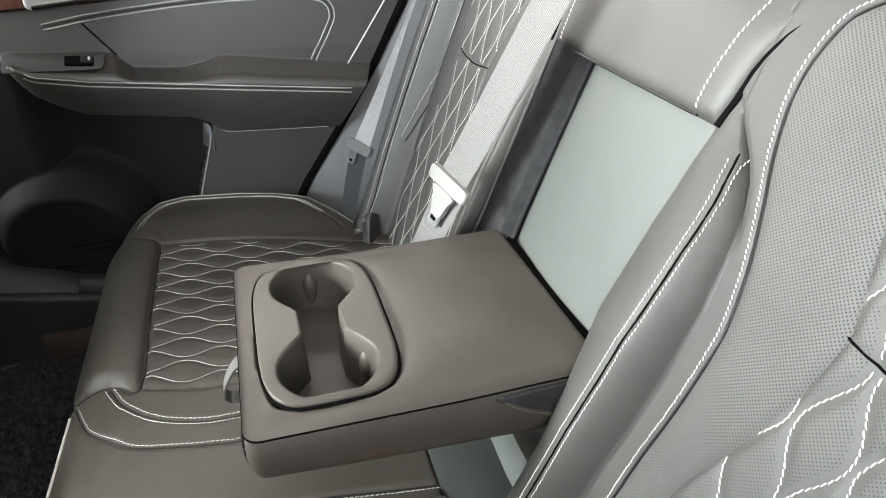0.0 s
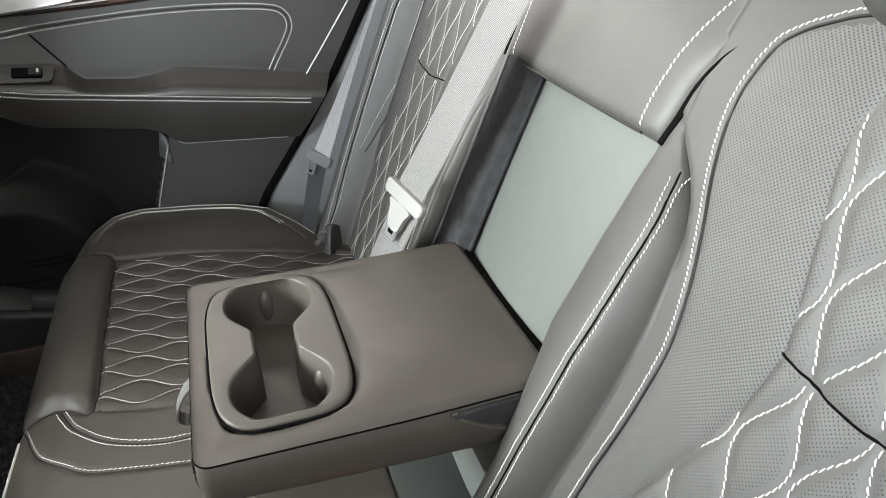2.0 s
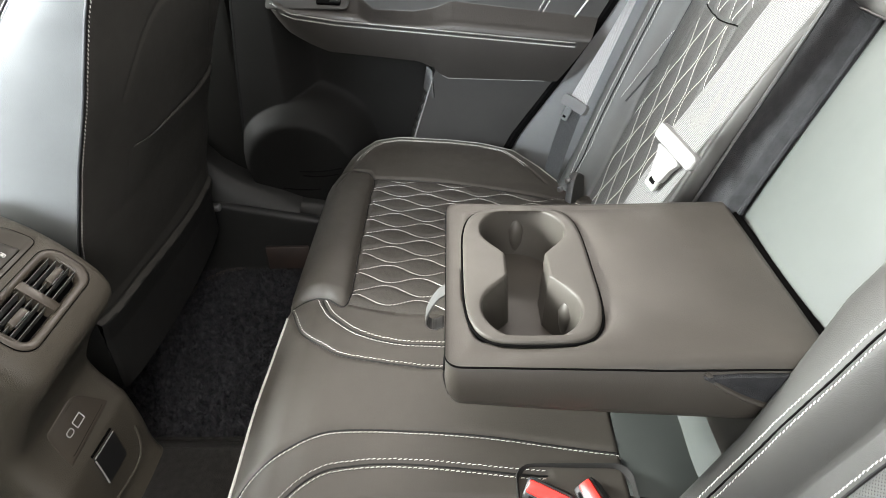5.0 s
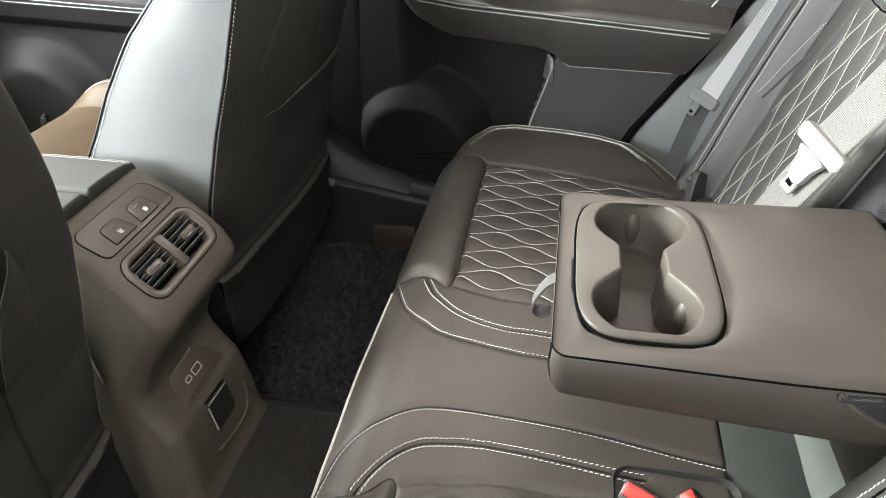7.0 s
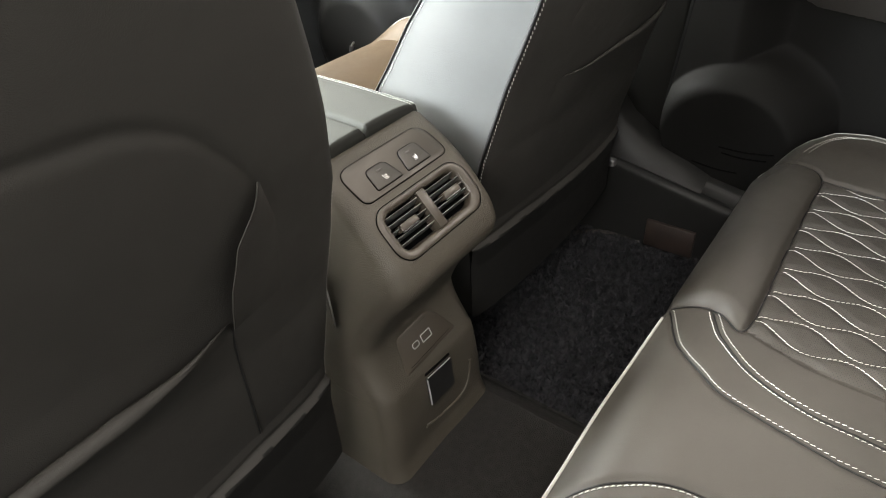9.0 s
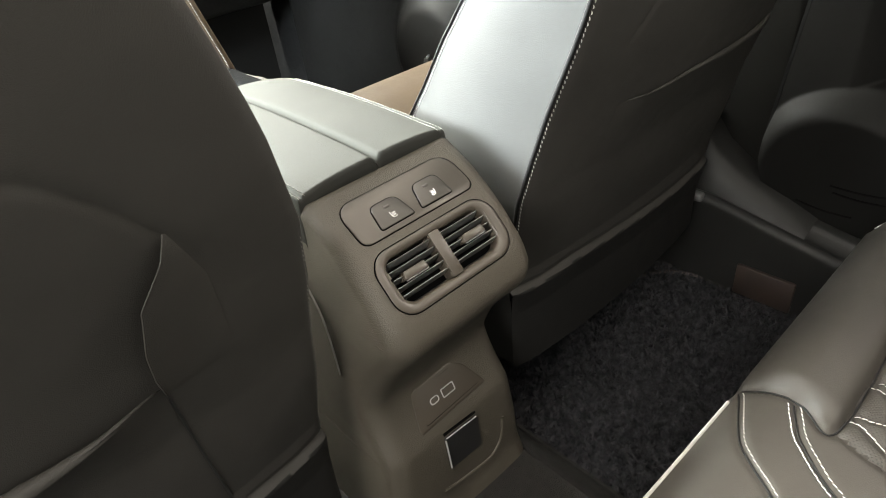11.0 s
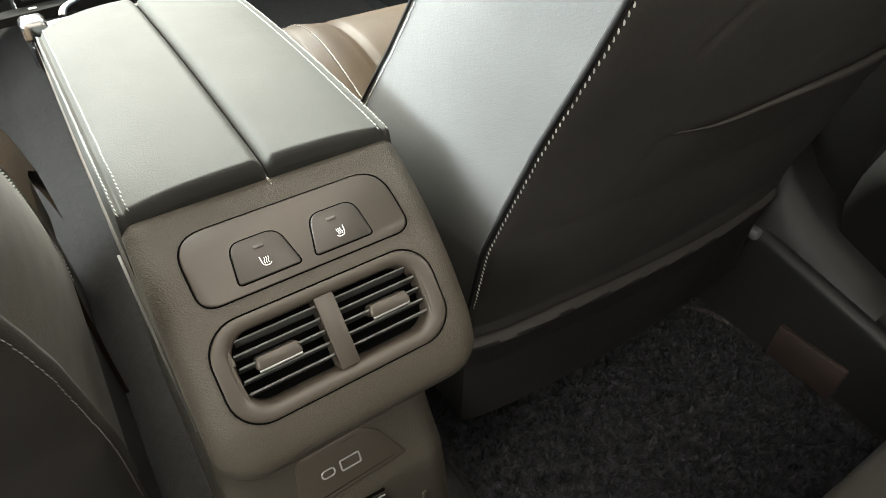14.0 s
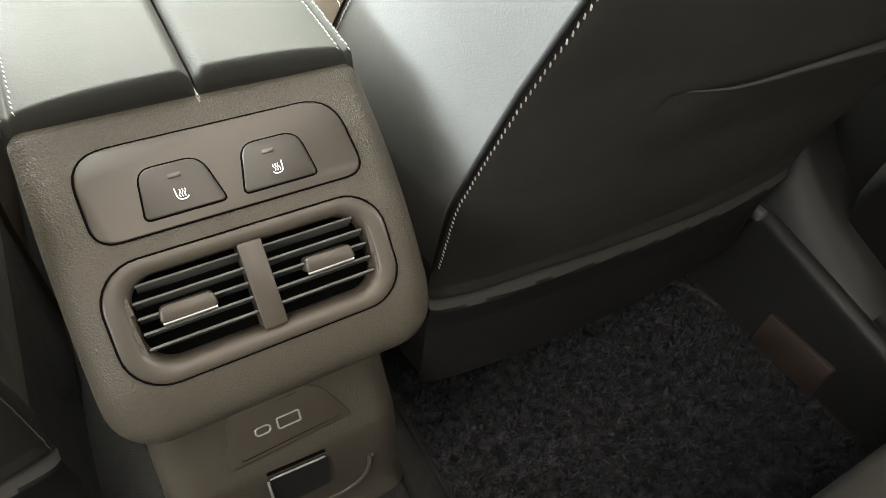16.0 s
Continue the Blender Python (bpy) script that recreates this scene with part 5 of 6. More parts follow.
    part("flap_gap", sweep(low(np.linspace(-0.006, 0.038, 8), np.linspace(0.3035, 0.3005, 8), 0.0004), 0.0016, 6), DARK_GAP, flap)
    edge = smooth_line(np.array([(-0.0065, 0.257), (-0.0065, 0.278), (-0.0065, 0.297)]), 0.004)
    # the chrome's reflected light is put into a pale colour
    part("chrome_edge", sweep(low(edge[:, 0], edge[:, 1], 0.0025), 0.0010, 6), PALE_METAL, flap, "chrome edge, painted pale for its reflections")
    edge = np.column_stack([np.linspace(-0.005, 0.037, 8), np.linspace(0.2995, 0.2965, 8)])
    part("chrome_edge", sweep(low(edge[:, 0], edge[:, 1], 0.0025), 0.0008, 6), PALE_METAL, flap, "chrome edge, painted pale for its reflections")
    lip = smooth_line(np.array([(0.0745, 0.262), (0.072, 0.238), (0.062, 0.220), (0.042, 0.215), (0.0, 0.222), (-0.018, 0.228)]), 0.004)
    part("lower_lip", sweep(low(lip[:, 0], lip[:, 1], -0.0010), 0.0030, 8), BROWN_PLASTIC, ob)

    joint = smooth_line(np.array([(0.880, 0.530), (0.868, 0.520), (0.845, 0.480), (0.838, 0.450), (0.836, 0.40)]), 0.004)
    part("side_joint", sweep(np.column_stack([np.full(len(joint), CON - 0.0845), joint]), 0.0009, 6), PALE_METAL, ob, "thin bright joint in the console's side")
    # body running forward under the lid
    secs = []
    for y in (0.87, 0.95, 1.1, 1.3, 1.6):
        w = 0.077
        secs.append([(CON - w, y, 0.16), (CON - w, y, 0.545), (CON - w + 0.008, y, 0.553), (CON + w - 0.008, y, 0.553), (CON + w, y, 0.545), (CON + w, y, 0.16)])
    part("front_body", loft(secs), BLACK_PLASTIC, ob, "black console body running forward", smooth=False)


def vent_rim():
    a = rounded_rect(0.0638, 0.0276, 0.019, 9, CON - 0.002, 0.0912)
    b = rounded_rect(0.0535, 0.0197, 0.0125, 9, CON - 0.002, 0.0907)
    rows = []
    for f, h in ((0.0, -0.001), (0.0, 0.0008), (0.06, 0.0012), (0.30, 0.0014), (0.62, 0.0010), (0.88, -0.0006), (1.0, -0.0035), (1.0, -0.012)):
        q = a * (1 - f) + b * f
        rows.append(con_point(q[:, 0], q[:, 1], h))
    return grid_geo(np.array(rows), close=True)


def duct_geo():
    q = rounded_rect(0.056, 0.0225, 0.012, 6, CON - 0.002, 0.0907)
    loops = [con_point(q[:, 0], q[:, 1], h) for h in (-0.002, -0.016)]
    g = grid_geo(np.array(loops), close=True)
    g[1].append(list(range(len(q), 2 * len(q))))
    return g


console()


def console_lid():
    ob = thing("armrest_lid", (CON, 1.0, 0.55), "grey leather console armrest in two halves with white stitching", "armrest")
    for sgn in (-1, 1):
        x_in, x_out = CON + sgn * 0.0006, CON + sgn * 0.078

        def lid(a, b, sgn=sgn, x_in=x_in, x_out=x_out):
            """a: 0 at the middle split, 1 at the outer top edge, beyond it down the side; b: 0 at the rear, 1 at the front."""
            a, b = np.broadcast_arrays(np.asarray(a, float), np.asarray(b, float))
            y_front = 1.125 - 5.0 * (0.062 * np.clip(a, 0, 1)) ** 2 - 0.028 * np.clip(a - 0.75, 0, 1) ** 2 * 16 * 0.3
            y_rear = 0.838
            y = y_rear + (y_front - y_rear) * b
            over = np.clip(a - 1.0, 0, 1)
            x = x_in + (x_out - x_in) * np.minimum(a, 1.0) + sgn * 0.003 * np.sin(over * np.pi / 2) * (over > 0)
            z = 0.590 + 0.004 * np.sin(np.pi * np.clip(b, 0, 1)) - 0.006 * np.clip(a, 0, 1) ** 3
            z = z - 0.006 * np.clip(1 - a / 0.075, 0, 1) ** 2
            z = z - 0.008 * (1 - np.sqrt(np.clip(1 - np.clip(1 - b / 0.018, 0, 1) ** 2, 0, 1)))
            z = z - 0.014 * (1 - np.sqrt(np.clip(1 - np.clip(1 - (1 - b) / 0.06, 0, 1) ** 2, 0, 1)))
            z = z - 0.0022 * np.exp(-(((a - 0.955) / 0.02) ** 2)) - over * 0.040
            return np.stack([x, y, z], -1)

        av = np.r_[np.linspace(0, 0.9, 34), np.linspace(0.91, 1.0, 14), np.linspace(1.05, 2.0, 9)]
        bv = np.r_[np.linspace(0, 0.02, 8), np.linspace(0.024, 0.09, 14), np.linspace(0.1, 0.93, 60), np.linspace(0.94, 1, 12)]
        aa, bb = np.meshgrid(av, bv)
        pts = lid(aa, bb)
        half = part("lid_half", grid_geo(pts), LID_LEATHER, ob, "plump grey grained leather half", angle=75)
        for end in (0, -1):
            p = pts[end]
            low = p.copy()
            low[:, 2] = 0.548
            part("end_face", grid_geo(np.stack([p, low])), LID_LEATHER, half, angle=60)
        inner = np.stack([pts[:, 0], pts[:, 0] * [1, 1, 0] + [0, 0, 0.55]])
        part("split_face", grid_geo(inner), LID_LEATHER, half)
        for a0 in (0.915, 0.99):
            bvals = np.linspace(0.008, 0.97, 150)
            p, nn = on_surface(lambda u, v: lid(u, v), np.stack([np.full(150, a0), bvals], 1), smooth=False)
            part("stitching", dashes(p, np.where(nn[:, 2:] < 0, -nn, nn), 0.0038, 0.0022, 0.0006, 0.0002, 0.0005), DULL_THREAD, half, "row of white stitches")
    part("latch", bevel_box((CON - 0.0015, 0.8355, 0.570), (CON + 0.0025, 0.8385, 0.577), 0.0010), TRIM_GREY, ob, "small grey latch")


console_lid()

# ---- front seats ----


def yb(z):
    return np.interp(z, [0.25, 0.40, 0.51, 0.60, 0.68, 0.80, 0.95, 1.10], [0.815, 0.812, 0.786, 0.757, 0.726, 0.684, 0.630, 0.58])


def yf(z):
    return np.interp(z, [0.25, 0.45, 0.53, 0.56, 0.595, 0.645, 0.677, 0.708, 0.731, 0.753, 0.80, 0.95, 1.10], [1.02, 1.0, 0.955, 0.935, 0.911, 0.88, 0.856, 0.831, 0.807, 0.784, 0.745, 0.675, 0.62])


def front_seat(side):
    """side +1: passenger; -1: driver."""
    label = "dark vinyl-backed front seat with grey leather side and tan cushion"
    ob = thing("front_seat", (CON + side * 0.35, 0.95, 0.12), label, "car seat", "front seats")
    x_in, x_out = 0.127, 0.575

    def outline(z, seg=8):
        """The backrest's section, from the inner front edge round the back to the outer front edge."""
        lo = 0.03 * smoothstep(0.46, 0.30, z)
        top = 0.10 * smoothstep(0.9, 1.08, z)
        a, b = np.interp(z, [0.3, 0.35, 0.42, 0.50, 0.55, 0.61, 0.66, 0.70, 0.755, 0.85, 0.95, 1.06], [0.127, 0.126, 0.121, 0.115, 0.118, 0.123, 0.127, 0.128, 0.131, 0.15, 0.18, 0.21]), x_out - lo - top
        if side < 0:
            a = np.interp(z, [0.3, 0.39, 0.47, 0.574, 0.626, 0.66, 0.69, 0.711, 0.735, 0.76, 0.80, 0.9, 1.06], [0.128, 0.126, 0.121, 0.121, 0.125, 0.134, 0.142, 0.149, 0.158, 0.168, 0.185, 0.215, 0.25])
        f, r = yf(z), yb(z)
        return a, b, f, r

    zs = np.r_[np.linspace(0.26, 0.56, 140), np.linspace(0.5625, 1.06, 170)]
    # inner side panel: leather
    rows, back_rows = [], []
    for z in zs:
        a, b, f, r = outline(z)
        t = np.linspace(0, 1, 24)
        bow = (0.012 if side > 0 else np.interp(z, [0.44, 0.48, 0.56, 0.64, 0.70, 0.80, 0.95], [0.0, 0.005, 0.018, 0.020, 0.016, 0.010, 0.006])) * np.sin(np.pi * t)
        y = f + (r - f) * t
        rows.append(np.column_stack([CON + side * (a - bow * 0.6), y, np.full(24, z)]))
        u = np.linspace(0, 1, 110)
        sag = 0.020 * np.sin(np.pi * u) ** 0.5
        x = a + (b - a) * u
        yy = r - sag * 1.0
        hem = np.interp(x, [0.12, 0.16, 0.22, 0.30, 0.42, 0.6], [0.381, 0.379, 0.382, 0.378, 0.371, 0.366])
        below = hem - z
        yy = yy - 0.006 * smoothstep(-0.001, 0.006, below) * np.clip(1 - below / 0.035, 0, 1) + 0.0025 * np.exp(-((below + 0.002) / 0.0035) ** 2)
        arch = np.interp(x, [0.19, 0.2065, 0.22, 0.243, 0.2625, 0.282, 0.305, 0.3245, 0.42, 0.46, 0.50], [0.64, 0.671, 0.693, 0.72, 0.7327, 0.74, 0.742, 0.744, 0.744, 0.72, 0.64])
        yy = yy + 0.0022 * np.exp(-(((z - arch) / 0.0045) ** 2)) * (x > 0.195) * (x < 0.50)
        back_rows.append(np.column_stack([CON + side * x, yy, np.full(110, z)]))
    rows, back_rows = np.array(rows), np.array(back_rows)
    # map pocket: a sagging sheet with a rolled mouth
    px0, ztop = (0.214, 0.581) if side > 0 else (0.231, 0.567)
    pu, pv = np.meshgrid(np.linspace(px0, 0.56, 50), np.linspace(0, 1, 30))
    zpk = 0.520 + (ztop - 0.520 - 0.006 * smoothstep(px0, px0 + 0.08, pu) + 0.002 * np.sin(pu * 25)) * pv
    sag = 0.020 * np.sin(np.pi * np.clip((pu - x_in) / (x_out - x_in), 0, 1)) ** 0.5
    belly = smoothstep(px0 - 0.012, px0 + 0.05, pu) * smoothstep(0.578, 0.50, pu)
    ypk = yb(zpk) - sag - 0.0006 - (0.008 if side > 0 else 0.011) * pv**1.5 * belly
    pk = np.stack([CON + side * pu, ypk, zpk], -1)
    pocket = part("map_pocket", grid_geo(pk), SEATBACK_CLOTH, ob, "sagging dark vinyl map pocket", angle=180)
    fat = 0.0008 + (0.0030 if side > 0 else 0.0048) * np.clip(np.linspace(0, 4 if side < 0 else 2, 50), 0, 1) ** 1.5 * np.clip(np.linspace(8, 0.5, 50), 0, 1)
    part("pocket_lip", sweep(pk[-1] + np.array([0, 0.003 if side < 0 else 0.0045, -0.002]), fat, 12), SEATBACK_CLOTH, pocket, "soft rolled pocket mouth", angle=180)
    if side < 0:
        fv, fu = np.meshgrid(np.linspace(0, 1, 40), np.linspace(0, 1, 16), indexing="ij")
        zf = 0.560 + 0.113 * fv
        left = np.interp(fv, [0, 0.2, 0.42, 0.70, 0.88, 1.0], [0.2315, 0.2345, 0.2345, 0.229, 0.2135, 0.2075])
        right = np.interp(fv, [0, 0.3, 0.66, 1.0], [0.184, 0.186, 0.191, 0.206])
        xf = left + (right - left) * fu
        fold = np.sin(np.pi * np.clip(fv * 0.93 + 0.07, 0, 1)) ** 0.6
        sagf = 0.020 * np.sin(np.pi * (xf - x_in) / (x_out - x_in)) ** 0.5
        gf = np.stack([CON + side * xf, yb(zf) - sagf - 0.0008 - 0.010 * fold * (1 - fu) ** 0.8 * (1 - 0.25 * np.sin(np.pi * fu) * np.cos(3 * fv)), zf], -1)
        gusset = part("pocket_gusset", grid_geo(gf), GUSSET_CLOTH, pocket, "bulging side fold of the pocket", angle=180)
        part("gusset_edge", sweep(gf[:, 0], 0.0005, 6), GUSSET_CLOTH, gusset)
        zq = np.linspace(0.40, 0.560, 24)
        part("pocket_seam", sweep(np.column_stack([CON - 0.2310 + 0.08 * (0.560 - zq), yb(zq) - 0.0163, zq]), 0.0009, 6), BLACK_PLASTIC, pocket)
    # the driver's side turns from the light: its shade is a darker leather
    part("side_panel", grid_geo(rows[zs > 0.43]), CONSOLE_LEATHER if side > 0 else LEATHER, ob, "grained grey leather inner side" if side > 0 else "leather inner side, coloured darker for shade", angle=180)
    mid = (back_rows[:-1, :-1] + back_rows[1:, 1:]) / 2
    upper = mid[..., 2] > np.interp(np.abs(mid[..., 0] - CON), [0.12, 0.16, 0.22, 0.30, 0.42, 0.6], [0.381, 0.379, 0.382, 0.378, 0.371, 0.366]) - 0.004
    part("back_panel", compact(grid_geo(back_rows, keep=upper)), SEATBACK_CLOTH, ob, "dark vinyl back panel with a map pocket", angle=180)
    # same vinyl as the panel above, with the shade put into its colour
    part("back_skirt", compact(grid_geo(back_rows, keep=~upper)), DARKENED_VINYL, ob, "loose skirt below the back panel, coloured dark for shade", angle=180)
    front = np.array([np.column_stack([CON + side * np.linspace(outline(z)[0], outline(z)[1], 20), np.full(20, yf(z)) + 0.02 * np.sin(np.linspace(0, np.pi, 20)), np.full(20, z)]) for z in zs])
    part("front_panel", grid_geo(front), TAN, ob, "tan leather front of the backrest", angle=180)
    outer = np.array([np.column_stack([np.full(8, CON + side * outline(z)[1]), np.linspace(yf(z), yb(z), 8), np.full(8, z)]) for z in zs])
    part("outer_side", grid_geo(outer), SEATBACK_CLOTH, ob, angle=180)
    z = zs[-1]
    a, b, f, r = outline(z)
    part("top", bevel_box((min(CON + side * a, CON + side * b), r - 0.01, z - 0.02), (max(CON + side * a, CON + side * b), f + 0.015, z + 0.012), 0.01), LEATHER, ob)
    # sewn edges of the side panel
    for col in (-1, 0):
        p = rows[zs > 0.43][:, col].copy()
        out = np.array([side * -0.001, -0.001 if col == -1 else 0.001, 0])
        if side < 0 and col == -1:
            part("edge_roll", sweep(p + np.array([-0.0034, 0.0034, 0]), 0.0050, 14), SEATBACK_CLOTH, ob, "soft rolled edge of the back", angle=180)
        else:
            part("piping", sweep(p + out, 0.0020 if col == -1 else 0.0012, 10), BLACK_PIPING if side > 0 else SEATBACK_CLOTH, ob, "thin sewn piping")
        if col == -1:
            q = back_rows[zs > 0.43][:, 0] * 0.35 + back_rows[zs > 0.43][:, 1] * 0.65 + np.array([0, -0.0006, 0])
            if side < 0:
                q = back_rows[zs > 0.385][:, 0] * 0.5 + back_rows[zs > 0.385][:, 1] * 0.5 + np.array([0, -0.0006, 0])
                q = q[zs[zs > 0.385] < 0.62]
                part("stitching", dashes(q, np.tile([0.4, -0.9, 0], (len(q), 1)), 0.0046, 0.0024, 0.0004, 0.0002), DULL_THREAD, ob, "fine row of pale stitches")
            if side > 0:
                part("stitching", dashes(q, np.tile([-0.4, -0.9, 0], (len(q), 1)), 0.0046, 0.0030, 0.0010, 0.0004), THREAD, ob, "row of white stitches")
            continue
        q = rows[zs > 0.43][:, 1] + np.array([-side * 0.0004, 0, 0])
        q = rows[zs > 0.43][:, col] * 0.35 + q * 0.65
        part("stitching", dashes(q, np.tile([-side * 1.0, 0, 0], (len(q), 1)), 0.0046, 0.0030, 0.0007, 0.0004), THREAD, ob, "row of white stitches")
    part("lower_side", grid_geo(rows[zs < 0.44] + np.array([side * 0.004, 0.004, 0])), DARKENED_VINYL, ob, angle=180)
    # lower shell, its vinyl darkened for the shade down there, and seat base
    lower = []
    for zz, g in ((0.46, 0.027), (0.44, 0.021), (0.40, 0.020), (0.35, 0.028), (0.31, 0.05), (0.28, 0.08)):
        y0, y1, w = yb(zz) + g, 1.0, (x_out - x_in - 0.024) / 2
        q = rounded_rect(w, (y1 - y0) / 2, 0.035, 6, CON + side * (x_in + 0.004 + w), (y0 + y1) / 2)
        lower.append(np.column_stack([q, np.full(len(q), zz)]))
    part("lower_shell", loft(lower), DARKENED_VINYL, ob, "vinyl lower edge of the seat back, darkened for shade", angle=60)
    part("base", bevel_box((min(CON + side * 0.15, CON + side * 0.55), 1.0, 0.10), (max(CON + side * 0.15, CON + side * 0.55), 1.36, 0.30), 0.02), BLACK_PLASTIC, ob, "black seat base and rails")
    if side < 0:
        bolt = sweep(np.array([(-0.160, 0.828, 0.262), (-0.150, 0.826, 0.269), (-0.141, 0.828, 0.272)]), np.array([0.005, 0.0075, 0.005]), 10)
        part("rail_end", bolt, BELT_PLASTIC, ob, "small grey end cap of the seat rail", angle=60)
    # tan cushion: a quilted middle, a plain front roll and raised side bolsters
    xx, yy = np.meshgrid(np.linspace(-0.215, 0.215, 87), np.linspace(0.93, 1.40, 96))

    def cushion_z(x, y):
        e = 0.215 - np.abs(x)
        z = 0.410 + 0.068 * smoothstep(0.95, 1.20, y) - 0.07 * smoothstep(1.21, 1.40, y) ** 1.2
        z = z + np.where(side * x > 0, 0.028, 0.008) * smoothstep(0.125, 0.165, np.abs(x)) * smoothstep(1.33, 1.20, y) - 0.09 * np.clip(1 - e / 0.03, 0, 1) ** 2.5
        z = z - 0.006 * np.exp(-((np.abs(x) - 0.122) / 0.004) ** 2) - 0.006 * np.exp(-((y - 1.085) / 0.004) ** 2) * (np.abs(x) < 0.122)
        return z - 0.10 * np.clip((y - 1.36) / 0.04, 0, 1) ** 2

    cx = CON + side * 0.352
    part("cushion", grid_geo(np.stack([cx + xx, yy, cushion_z(xx, yy)], -1)), TAN, ob, "tan leather cushion", angle=180)
    part("cushion_skirt", bevel_box((cx - 0.205, 0.94, 0.24), (cx + 0.205, 1.375, 0.37), 0.02), TAN, ob, "tan leather cushion side")
    quilt = []
    for k in range(-5, 6):
        ys = np.linspace(0.95, 1.083, 30)
        xk = k * 0.022 + 0.009 * np.sin(2 * np.pi * ys / 0.14 + k * np.pi)
        quilt.append(dashes(np.column_stack([cx + xk, ys, cushion_z(xk, ys)]), np.tile([0, 0, 1.0], (30, 1)), 0.0056, 0.0044, 0.0011, 0.0008))
    part("quilt_stitching", merge(*quilt), THREAD, ob, "wavy rows of pale stitches")
    for sgn in (-1, 1):
        ys = np.linspace(0.95, 1.30, 60)
        xk = np.full(60, sgn * 0.168)
        part("bolster_stitching", dashes(np.column_stack([cx + xk, ys, cushion_z(xk, ys)]), np.tile([0, 0, 1.0], (60, 1)), 0.0056, 0.0042, 0.0010, 0.0008), THREAD, ob, "row of pale stitches")
    return ob


front_seat(1)
front_seat(-1)

# ---- far rear door ----


def door_rear(z):
    return np.interp(z, [0.2, 0.40, 0.508, 0.61, 0.75, 0.95], [0.34, 0.245, 0.170, 0.106, 0.03, -0.06])


def stitch_z(y):
    return np.interp(y, [0.10, 0.149, 0.35, 0.55, 0.62, 0.672], [0.577, 0.582, 0.604, 0.626, 0.638, 0.662])


def arm_low(y):
    return np.interp(y, [0.10, 0.20, 0.362, 0.375, 0.39, 0.415, 0.57, 0.60, 0.632, 0.660, 0.672], [0.506, 0.512, 0.520, 0.527, 0.541, 0.552, 0.572, 0.586, 0.606, 0.640, 0.6725])


def arm_top(y):
    return np.interp(y, [0.10, 0.115, 0.34, 0.355, 0.385, 0.42, 0.488, 0.500, 0.512, 0.664], [0.614, 0.617, 0.646, 0.647, 0.637, 0.632, 0.637, 0.648, 0.661, 0.672])


def front_line(z):
    """The door's front edge, rounded off at its lower corner."""
    return np.interp(z, [0.2, 0.253, 0.27, 0.29, 0.312, 0.35, 0.387, 0.568, 0.692, 0.95], [0.60, 0.656, 0.70, 0.73, 0.747, 0.757, 0.757, 0.738, 0.724, 0.70])


def divide_line(z):
    return np.interp(z, [0.2, 0.413, 0.514, 0.6], [0.49, 0.426, 0.392, 0.37])


def door_x(y, z):
    y, z = np.broadcast_arrays(np.asarray(y, float), np.asarray(z, float))
    zl, zs, zt = arm_low(y), stitch_z(y), arm_top(y)
    inside = smoothstep(0.680, 0.640, y)
    upper = 0.650 + 0.05 * np.clip(z - 0.65, 0, 1)
    # padded top falls from the wall to a soft front roll above the seam
    k = np.clip((z - zs) / np.maximum(zt - zs, 0.006), 0, 1)
    shelf = np.interp(k, [0, 0.15, 0.30, 0.40, 0.50, 1], [0.612, 0.6105, 0.612, 0.616, 0.623, 0.650])
    face = 0.612 + 0.020 * np.clip(1 - (z - zl) / np.maximum(zs - zl, 0.01), 0, 1) ** 1.5
    rear = smoothstep(divide_line(z) + 0.004, divide_line(z) - 0.002, y)
    recess = 0.690 - 0.040 * smoothstep(0.60, 0.672, y)
    d = np.hypot((y - 0.652) / 1.0, (z - 0.335) / 1.02)
    cone = np.interp(d, np.linspace(0, 0.172, 40), 0.614 + 0.076 * smoothstep(0.098, 0.172, np.linspace(0, 0.172, 40)))
    cone = cone + 0.15 * np.clip(0.44 - z, 0, 0.24)
    lower = np.minimum(recess, cone) * (1 - rear) + 0.652 * rear
    x = np.where(z > zt, upper, np.where(z > zs, shelf, np.where(z > zl, face, lower)))
    x = np.where((z <= zt) & (z > np.minimum(zl, zs)), x * inside + (1 - inside) * 0.652, x)
    return np.where(y > 0.680, np.where(z > 0.66, upper, lower), x)


